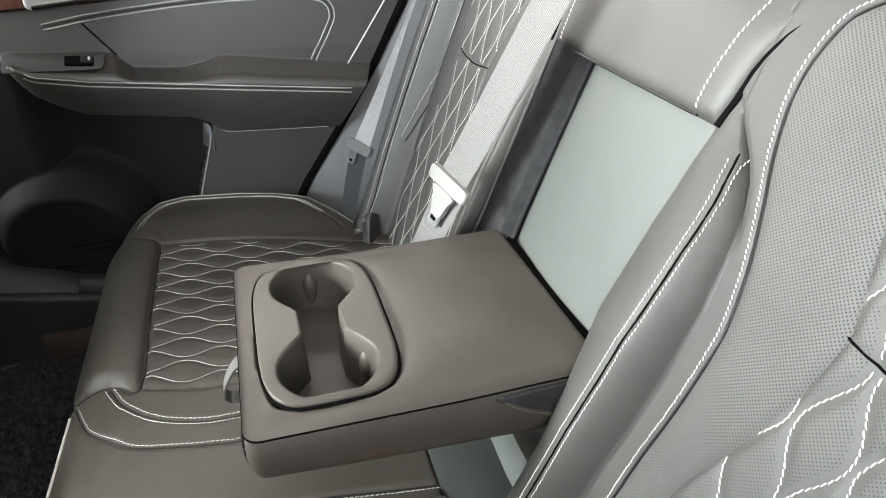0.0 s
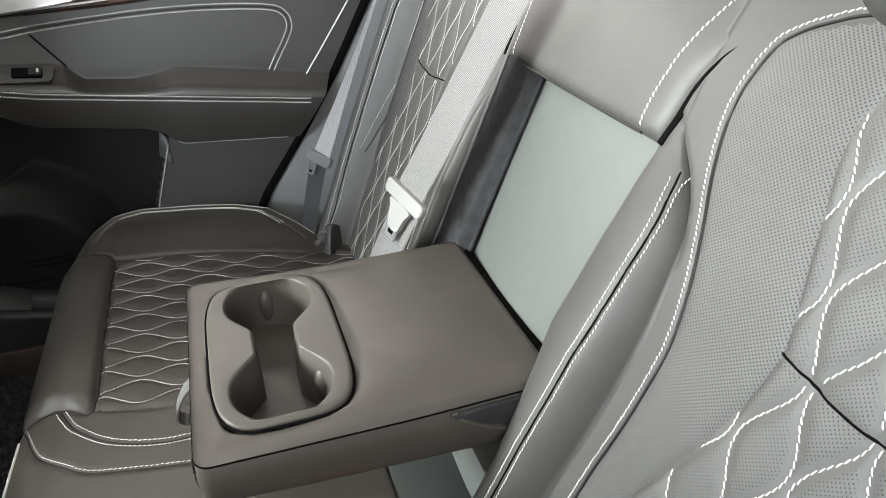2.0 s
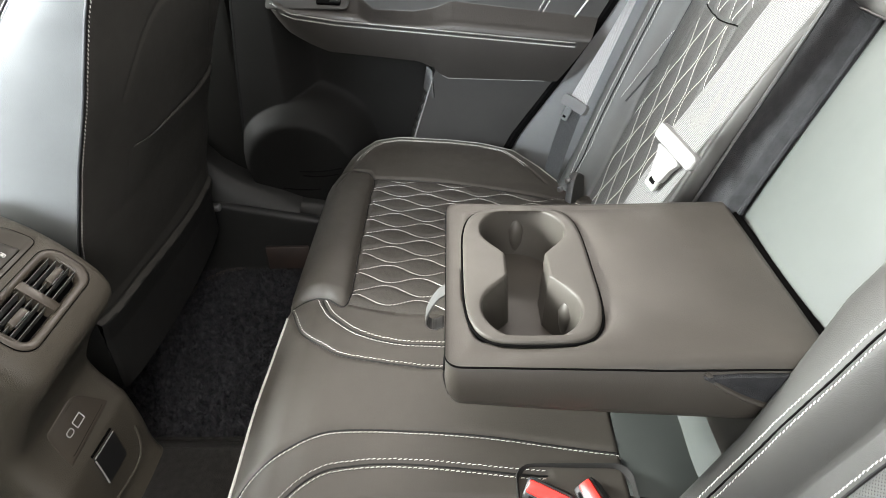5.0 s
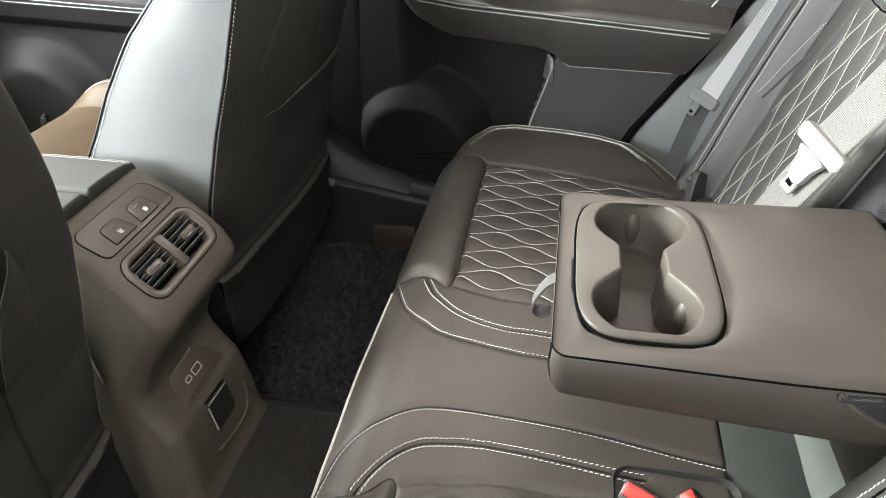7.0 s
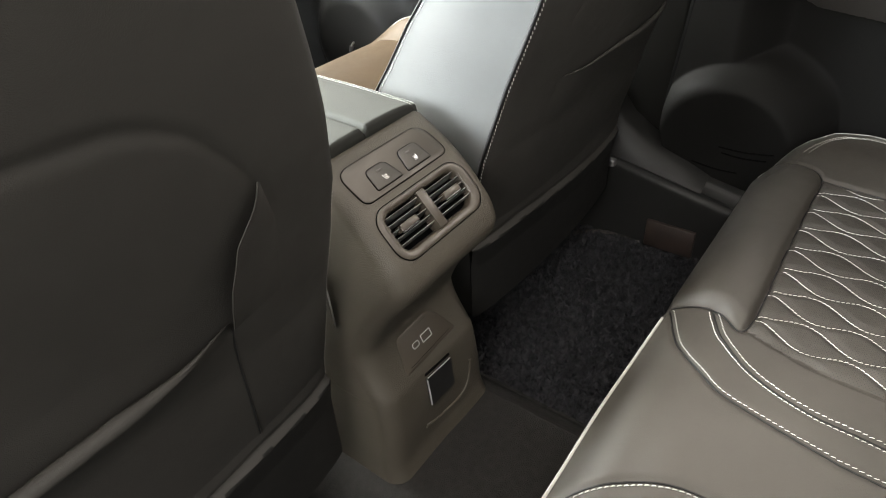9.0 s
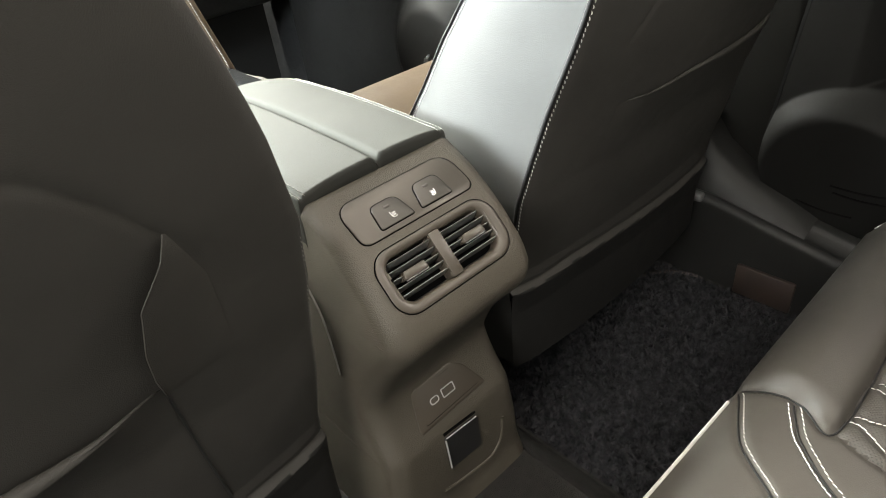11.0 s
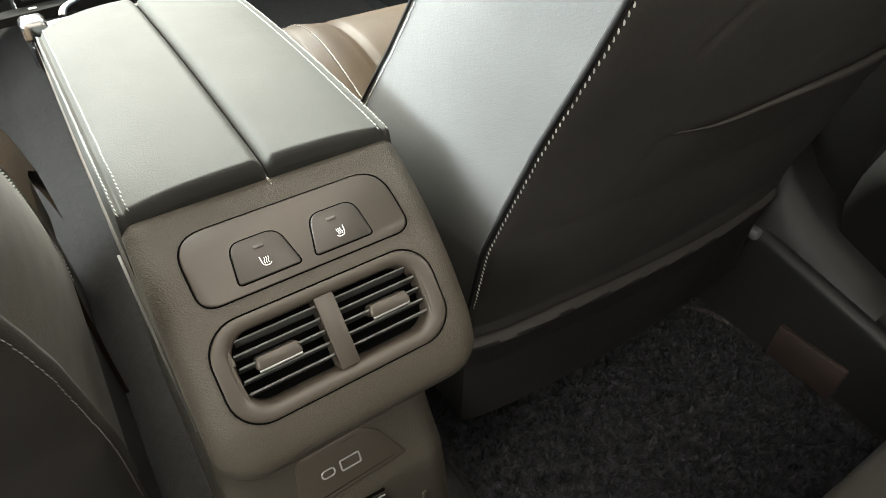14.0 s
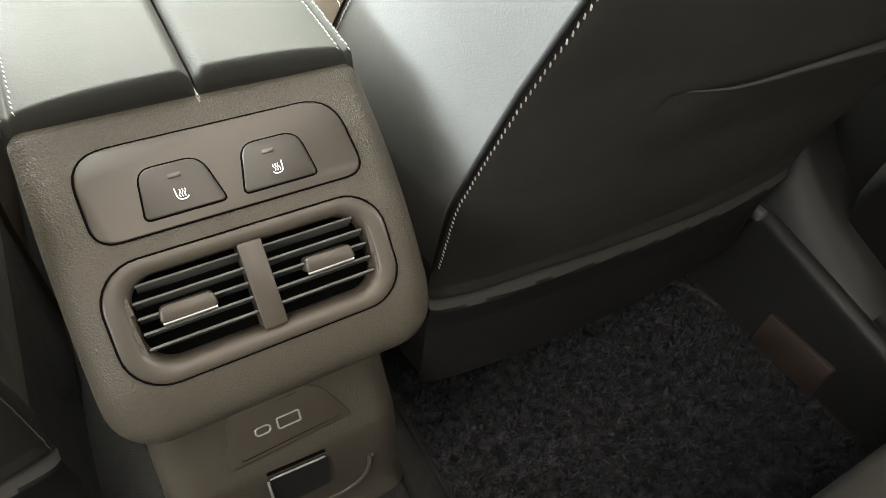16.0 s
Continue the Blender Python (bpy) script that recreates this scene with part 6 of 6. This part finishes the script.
def rear_door():
    ob = thing("car_door", (0.69, 0.45, 0.2), "dark grey rear door with padded armrest and twin stitching, shut", "car door")
    z = np.r_[np.linspace(0.215, 0.5, 110), np.linspace(0.502, 0.70, 150), np.linspace(0.71, 0.93, 20)]
    a = np.linspace(0, 1, 230)
    zz, aa = np.meshgrid(z, a, indexing="ij")
    yy = door_rear(zz) + (front_line(zz) - door_rear(zz)) * aa
    x = door_x(yy, zz)
    pts = np.stack([x, yy, zz], -1)
    yc, zc = yy[:-1, :-1], zz[:-1, :-1] + 0.0008
    armrest_cells = (zc > arm_low(yc)) & (zc < arm_top(yc)) & (yc < 0.676)
    rear_cells = (zc <= arm_low(yc)) & (yc < divide_line(zc))
    upper_cells = (zc >= arm_top(yc)) & ~armrest_cells
    part("upper_panel", compact(grid_geo(pts, keep=upper_cells)), DOOR_LEATHER, ob, "dark grey leatherette upper panel", angle=60)
    part("armrest_pad", compact(grid_geo(pts, keep=armrest_cells)), ARM_LEATHER, ob, "padded dark leather door armrest", angle=50)
    part("rear_lower_panel", compact(grid_geo(pts, keep=rear_cells)), DOOR_LEATHER, ob, "flat dark grey rear lower panel", angle=60)
    part("lower_panel", compact(grid_geo(pts, keep=~(armrest_cells | rear_cells | upper_cells))), DOOR_PLASTIC, ob, "black plastic lower panel with a speaker dome", angle=50)
    zf = np.linspace(0.215, 0.93, 80)
    rim = np.column_stack([np.full(80, 0.664), front_line(zf) + 0.003, zf])
    part("front_edge", sweep(rim, 0.006, 8), DARK_GAP, ob, "black rubber-edged front rim")

    def surf(y, zq):
        return np.stack([door_x(y, zq), y, zq], -1)

    out = np.array([-1.0, 0, 0.15])
    y = np.linspace(0.145, 0.656, 170)
    seam = np.column_stack([np.interp(y, [0, 0.63, 0.668], [0.6118, 0.6120, 0.625]), y, stitch_z(y)])
    for d in (-0.0036, 0.0036):
        part("stitching", dashes(seam + np.array([-0.0012, 0, d]), np.tile(out, (170, 1)), 0.0044, 0.0034, 0.0014, 0.0003), THREAD, ob, "row of white stitches along the armrest")
    part("armrest_seam", sweep(seam, 0.0012, 6), BLACK_PIPING, ob)
    arch = np.array([(0.60, 0.705), (0.534, 0.716), (0.451, 0.725), (0.365, 0.732), (0.276, 0.734), (0.195, 0.730), (0.170, 0.719), (0.164, 0.700), (0.172, 0.680), (0.203, 0.628)])
    for d in (-0.0042, 0.0042):
        q = beside(arch, d)
        p = surf(q[:, 0], q[:, 1]) + np.array([-0.0008, 0, 0])
        part("panel_stitching", dashes(p, np.tile([-1.0, 0, 0], (len(p), 1)), 0.0044, 0.0034, 0.0014), THREAD, ob, "row of white stitches round the panel")
    q = smooth_line(arch, 0.004)
    part("panel_seam", sweep(surf(q[:, 0], q[:, 1]) + np.array([-0.0003, 0, 0]), 0.0012, 6), BLACK_PIPING, ob)
    # pale strip towards the rear edge and the grey corner trim behind it
    ev = np.linspace(0.617, 0.93, 40)
    strip = np.column_stack([0.6475 + 0.05 * np.clip(ev - 0.65, 0, 1), 0.142 - 0.70 * (ev - 0.62), ev])
    part("edge_strip", sweep(strip, 0.0014, 6), PIPING, ob, "pale edge strip")
    ev = np.linspace(0.39, 0.517, 20)
    strip = np.column_stack([np.full(20, 0.648), divide_line(ev) - 0.002, ev])
    # pale strip that covers the panel's stepped edge
    part("panel_edge", sweep(strip, 0.0013, 8), EDGE_GREY, ob, "pale strip along the panel edge")
    ev = np.linspace(0.19, 0.372, 20)
    part("panel_edge", sweep(np.column_stack([door_x(ev, arm_low(ev) + 0.002) - 0.0004, ev, arm_low(ev) + 0.001]), 0.0008, 6), EDGE_GREY, ob, "thin pale edge line")
    gus = plate(poly_round([(-0.012, -0.030), (0.010, -0.012), (0.004, 0.030), (-0.008, 0.020)], 0.003, 4), (0.655, 0.398, 0.506), (0.35, 0.94, 0), (0, -0.3, 0.95), 0.003)
    part("panel_corner", gus, DOOR_LEATHER, ob, "small folded trim corner", angle=40)
    # window switch on the armrest's front end
    sw = part("switch_plate", plate(poly_round([(-0.074, -0.020), (0.062, -0.014), (0.066, 0.018), (-0.074, 0.016)], 0.008, 5), (0.628, 0.588, 0.658), (0, -1, -0.06), (0.80, 0, 0.60), 0.004), DOOR_LEATHER, ob, "dark switch plate", angle=40)
    part("switch_well", plate(rounded_rect(0.020, 0.0085, 0.003, 4), (0.6255, 0.558, 0.6585), (0, -1, -0.06), (0.80, 0, 0.60), 0.0046), DARK_GAP, sw)
    part("window_switch", plate(rounded_rect(0.0085, 0.0060, 0.002, 4), (0.6250, 0.547, 0.6592), (0, -1, -0.06), (0.80, 0, 0.60), 0.0060), SMOOTH_BLACK, sw, "black window switch", angle=40)
    # the highlight on the switch, added as a pale piece
    part("switch_glint", plate(rounded_rect(0.0016, 0.0030, 0.0012, 3), (0.6238, 0.543, 0.6607), (0, -1, -0.06), (0.80, 0, 0.60), 0.0060), PALE_METAL, sw, "small pale piece for the switch's highlight", angle=40)
    # trim joint running up from the switch plate
    part("trim_joint", sweep(np.array([(0.6485, 0.508, 0.658), (0.649, 0.53, 0.688), (0.650, 0.545, 0.708)]), 0.0014, 6), DARK_GAP, ob)
    # wood strip and bright handle above
    yv = np.linspace(0.04, 0.70, 34)
    zw = np.interp(yv, [0.04, 0.153, 0.30, 0.362, 0.431, 0.529, 0.70], [0.750, 0.7505, 0.7505, 0.748, 0.741, 0.734, 0.724])
    wood = [[(0.655, yq, z0), (0.645, yq, z0 + 0.006), (0.646, yq, z0 + 0.045), (0.67, yq, z0 + 0.055)] for yq, z0 in zip(yv, zw)]
    part("wood_strip", loft(wood), WOOD, ob, "dark polished wood strip", angle=40)
    cup = poly_round([(0.095, 0.008), (-0.088, -0.012), (-0.088, 0.040), (0.05, 0.026)], [0.006, 0.01, 0.01, 0.03], 6)
    hd = part("door_handle", plate(cup, (0.638, 0.522, 0.748), (0, -1, 0.06), (0.25, 0, 0.97), 0.006), STEEL, ob, "polished chrome inner door handle", angle=40)
    part("handle_rim", sweep(np.array([(0.632, 0.428, 0.754), (0.631, 0.47, 0.750), (0.631, 0.53, 0.744), (0.632, 0.60, 0.736)]), 0.0032, 8), CHROME, hd, "bright chrome rim")
    # speaker slots
    for y0, y1, z0, z1 in ((0.655, 0.572, 0.341, 0.347), (0.650, 0.580, 0.331, 0.333), (0.695, 0.62, 0.302, 0.298)):
        t = np.linspace(0, 1, 20)
        yv = y0 + (y1 - y0) * t
        part("speaker_slot", sweep(np.column_stack([door_x(yv, z0 + (z1 - z0) * t) - 0.0004, yv, z0 + (z1 - z0) * t - 0.003 * np.sin(np.pi * t)]), 0.0012, 6), DARK_GAP, ob)


rear_door()


def side_trim():
    # wheel-arch trim between the door's rear edge and the seat
    z = np.linspace(0.25, 0.95, 50)
    a = np.linspace(0, 1, 30)
    zz, aa = np.meshgrid(z, a, indexing="ij")
    y = door_rear(zz) - 0.014 - aa * 0.30
    x = 0.668 - 0.13 * aa ** 0.9 + 0.02 * np.sin(aa * np.pi)
    part_ob = part("side_trim", grid_geo(np.stack([x, y, zz], -1)), TRIM_GREY, None, "smooth grey plastic trim beside the rear seat", angle=180)
    tagged(part_ob, category="trim", kind="structure")
    zv = np.linspace(0.2, 0.95, 40)
    seal = np.column_stack([np.full(40, 0.665), door_rear(zv) - 0.008, zv])
    tagged(part("door_seal", sweep(seal, 0.012, 8), DARK_GAP), "black rubber door seal", "seal", kind="structure")


side_trim()


# ---- floor: pile mat, sill ----


def floor_mat():
    rng = np.random.default_rng(3)
    x, y = np.meshgrid(np.linspace(0.147, 0.579, 95), np.linspace(0.545, 1.05, 110))
    z = 0.143 + 0.003 * rng.random(x.shape)
    ob = thing("floor_mat", (0.4, 0.8, 0.10), "black looped-pile floor mat in the rear footwell", "floor mat")
    part("backing", grid_geo(np.stack([x, y, z], -1)), MAT, ob)
    for rim in ([(0.147, 0.548, 0.144), (0.147, 0.8, 0.144), (0.147, 1.04, 0.144)], [(0.581, 0.56, 0.146), (0.581, 0.72, 0.146), (0.578, 0.785, 0.146), (0.565, 0.83, 0.146), (0.53, 0.862, 0.146), (0.47, 0.88, 0.146)]):
        part("bound_edge", sweep(smooth_line(rim, 0.02), 0.0035, 6), RUST if rim[0][0] > 0.5 else CARPET, ob, "narrow brown bound edge" if rim[0][0] > 0.5 else "")
    # tufts
    n = 15000
    px, py = rng.uniform(0.149, 0.577, n), rng.uniform(0.55, 1.045, n)
    pz = np.full(n, 0.144)
    a = rng.uniform(0, 2 * np.pi, n)
    h, w = rng.uniform(0.004, 0.009, n), rng.uniform(0.0012, 0.0024, n)
    lean = rng.normal(0, 0.003, (n, 2))
    v = np.stack([
        np.column_stack([px - w * np.cos(a), py - w * np.sin(a), pz]),
        np.column_stack([px + w * np.cos(a), py + w * np.sin(a), pz]),
        np.column_stack([px + lean[:, 0] + w * 0.6 * np.cos(a), py + lean[:, 1] + w * 0.6 * np.sin(a), pz + h]),
        np.column_stack([px + lean[:, 0] - w * 0.6 * np.cos(a), py + lean[:, 1] - w * 0.6 * np.sin(a), pz + h * 0.9]),
    ], 1).reshape(-1, 3)
    f = np.arange(4 * n).reshape(n, 4).tolist()
    part("nap", (v, f, None), MAT, ob, "short black pile", smooth=False, kind="stuff")


floor_mat()


def sill():
    prof = smooth_line([(0.575, 0.10), (0.577, 0.18), (0.578, 0.240), (0.581, 0.252), (0.589, 0.256), (0.602, 0.252), (0.616, 0.258), (0.63, 0.266), (0.70, 0.266)], 0.004)

    def rise(y):
        """The sill climbs towards the pillar."""
        return np.interp(y, [0.2, 0.6, 0.8, 1.2], [-0.01, 0.0, 0.040, 0.05])

    g = grid_geo(np.array([[(x, y, z + rise(y) * smoothstep(0.14, 0.24, z)) for x, z in prof] for y in np.linspace(0.2, 1.2, 60)]))
    ob = part("sill_trim", g, SMOOTH_BLACK, None, "dark grey plastic door sill trim", angle=60)
    tagged(ob, category="sill", kind="structure")
    tagged(part("sill_patch", bevel_box((0.570, 0.648, 0.148), (0.5785, 0.735, 0.202), 0.003), RUST), "brown uncovered patch of the sill side", "trim", kind="structure")
    # pillar foot trim that sweeps down to the sill in front of the door
    yv = np.linspace(0.66, 1.2, 40)
    zt = np.interp(yv, [0.66, 0.694, 0.74, 0.78, 0.812, 0.86, 1.2], [0.262, 0.272, 0.280, 0.292, 0.310, 0.37, 0.50])
    foot = np.array([[(0.594, y, 0.252 + rise(y)), (0.600, y, 0.6 * (0.252 + rise(y)) + 0.4 * z), (0.614, y, z - 0.006), (0.624, y, z), (0.66, y, z + 0.004), (0.70, y, z + 0.004)] for y, z in zip(yv, zt + rise(yv) + 0.004)])
    tagged(part("pillar_foot", grid_geo(foot), SMOOTH_BLACK, None, "dark grey pillar foot trim above the sill", angle=60), category="trim", kind="structure")
    tagged(part("pillar_trim", bevel_box((0.662, 0.742, 0.25), (0.70, 1.02, 0.92), 0.012), PANEL_BLACK), "black plastic lower pillar trim between the doors", "pillar", kind="structure")
    clip = thing("trim_clip", (0.578, 0.818, 0.276), "small pale plastic clip on the sill trim", "clip")
    part("head", bevel_box((0.570, 0.806, 0.286), (0.584, 0.830, 0.300), 0.004, 3), TRIM_GREY, clip)


sill()


# ---- front of the cabin ----


def front_door():
    ob = thing("car_door", (0.69, 1.4, 0.2), "dark grey front passenger door with a stitched armrest, shut", "car door")
    y = np.linspace(0.95, 2.1, 110)
    z = np.r_[np.linspace(0.2, 0.54, 70), np.linspace(0.545, 0.70, 60), np.linspace(0.71, 0.92, 10)]
    yy, zz = np.meshgrid(y, z)
    zs = 0.612 + 0.069 * (yy - 1.166)
    zl = zs - 0.052
    arm = np.interp((zz - zl) / 0.052, [-0.2, 0, 0.3, 1.0, 1.25, 1.9, 2.0], [0.0, 0.35, 0.75, 1, 0.97, 0.25, 0])
    d = np.hypot(yy - 1.47, zz - 0.385)
    cone = np.interp(d, [0, 0.095, 0.105, 0.115, 0.145, 0.16, 0.175], [0.055, 0.054, 0.051, 0.044, 0.014, 0.004, 0])
    pts = np.stack([0.675 - np.maximum(0.052 * arm, cone), yy, zz], -1)
    top = (zz > zl + 0.006)[:-1, :-1]
    part("panel", compact(grid_geo(pts, keep=~top)), DOOR_PLASTIC, ob, "black plastic lower panel with a speaker dome", angle=60)
    part("upper_panel", compact(grid_geo(pts, keep=top)), DOOR_PLASTIC, ob, "dark padded armrest and upper panel", angle=60)
    for d in (-0.0036, 0.0036):
        yv = np.linspace(0.97, 2.05, 160)
        p = np.column_stack([np.full(160, 0.6215), yv, 0.612 + 0.069 * (yv - 1.166) + d])
        part("stitching", dashes(p, np.tile([-1.0, 0, 0.2], (160, 1)), 0.0046, 0.0036, 0.0010), THREAD, ob, "row of white stitches")


front_door()


def front_buckle():
    ob = thing("seat_belt_buckle", (0.2, 1.35, 0.47), "black front seat-belt buckle with a bright latch", "belt buckle")
    m = pose(0.60, 1.45, 0.385, 15, 0, 30) @ Matrix.Scale(0.5, 4)
    part("housing", moved(bevel_box((-0.02, -0.011, -0.05), (0.02, 0.011, 0.03), 0.004), m), BLACK_PLASTIC, ob)
    part("latch", moved(bevel_box((-0.013, -0.004, 0.03), (0.013, 0.004, 0.04), 0.002), m), STEEL, ob, "bright steel latch")


front_buckle()


def gear_surround():
    ob = thing("gear_selector_panel", (CON, 1.3, 0.55), "glossy black gear selector panel with chrome trim", "gear panel")
    part("panel", bevel_box((CON - 0.085, 1.118, 0.54), (CON + 0.085, 1.62, 0.566), 0.008), GLOSS_BLACK, ob)
    bar = smooth_line([(-0.075, 1.196, 0.581), (-0.050, 1.208, 0.585), (-0.026, 1.217, 0.586), (0.004, 1.216, 0.585), (0.020, 1.206, 0.580)], 0.004)
    lever = part("selector_bar", sweep(bar, np.interp(np.arange(len(bar)), [0, 3, len(bar) - 4, len(bar) - 1], [0.0045, 0.0085, 0.0080, 0.0030]), 12, flat=0.55), CHROME, ob, "polished chrome selector bar")
    part("foot", loft([[(x, y, z) for x, y in ((-0.066, 1.190), (0.012, 1.198), (0.014, 1.214), (-0.064, 1.206))] for z in (0.565, 0.581)]), GLOSS_BLACK, lever, smooth=False)
    arc = smooth_line([(-0.038, 1.138, 0.578), (-0.033, 1.148, 0.581), (-0.018, 1.160, 0.582), (0.002, 1.163, 0.582), (0.020, 1.156, 0.581), (0.028, 1.146, 0.578)], 0.003)
    part("chrome_trim", sweep(arc, 0.0032, 10, flat=0.5), CHROME, ob, "thin chrome rim")
    shelf = [(-0.085, 1.168), (-0.02, 1.180), (0.03, 1.176), (0.03, 1.192), (-0.02, 1.198), (-0.085, 1.184)]
    strip = part("button_strip", loft([[(x + CON - 0.0155, y, z) for x, y in shelf] for z in (0.566, 0.573)]), PANEL_BLACK, ob, "black button strip", smooth=False)
    for x, y in ((-0.055, 1.181), (-0.024, 1.189), (0.002, 1.188), (0.018, 1.186)):
        part("button_mark", bevel_box((x - 0.003, y - 0.001, 0.5732), (x + 0.003, y + 0.001, 0.5738), 0.0002, 1), WHITE_PRINT, strip)
    part("selector", bevel_box((-0.070, 1.126, 0.564), (-0.050, 1.150, 0.581), 0.005, 3), CHROME, ob, "bright selector end cap")


gear_surround()


def knee_pad():
    ob = thing("console_knee_pad", (0.12, 1.5, 0.5), "tan leather knee pad along the front console with stitching", "trim pad")
    rows = []
    for k in np.linspace(0, 1, 24):
        y, x0, zt = 1.225 + 0.42 * k, 0.062 + 0.03 * k, 0.530 + 0.40 * k
        rows.append([(x0 + 0.010, y, 0.30), (x0 + 0.012, y, zt - 0.03), (x0 + 0.016, y, zt - 0.006), (x0 + 0.024, y, zt), (x0 + 0.036, y, zt - 0.004), (x0 + 0.042, y, zt - 0.02), (x0 + 0.042, y, 0.30)])
    rows = np.array(rows)
    part("pad", loft(rows), TAN, ob, "tan leather pad", angle=70)
    part("stitching", dashes(rows[:, 3] + np.array([0.005, 0, 0.0]), np.tile([0, 0, 1.0], (24, 1)), 0.006, 0.004, 0.0008), DULL_THREAD, ob, "row of white stitches")


knee_pad()


def dashboard():
    ob = thing("dashboard", (0, 2.0, 0.5), "black dashboard across the front of the cabin", "dashboard")
    prof = [(2.3, 0.95), (2.0, 0.98), (1.88, 0.93), (1.84, 0.82), (1.90, 0.62), (2.1, 0.45), (2.3, 0.4)]
    part("panel", loft([[(x, y, z) for y, z in prof] for x in (-0.7, 0.7)]), BLACK_PLASTIC, ob, angle=40)


dashboard()
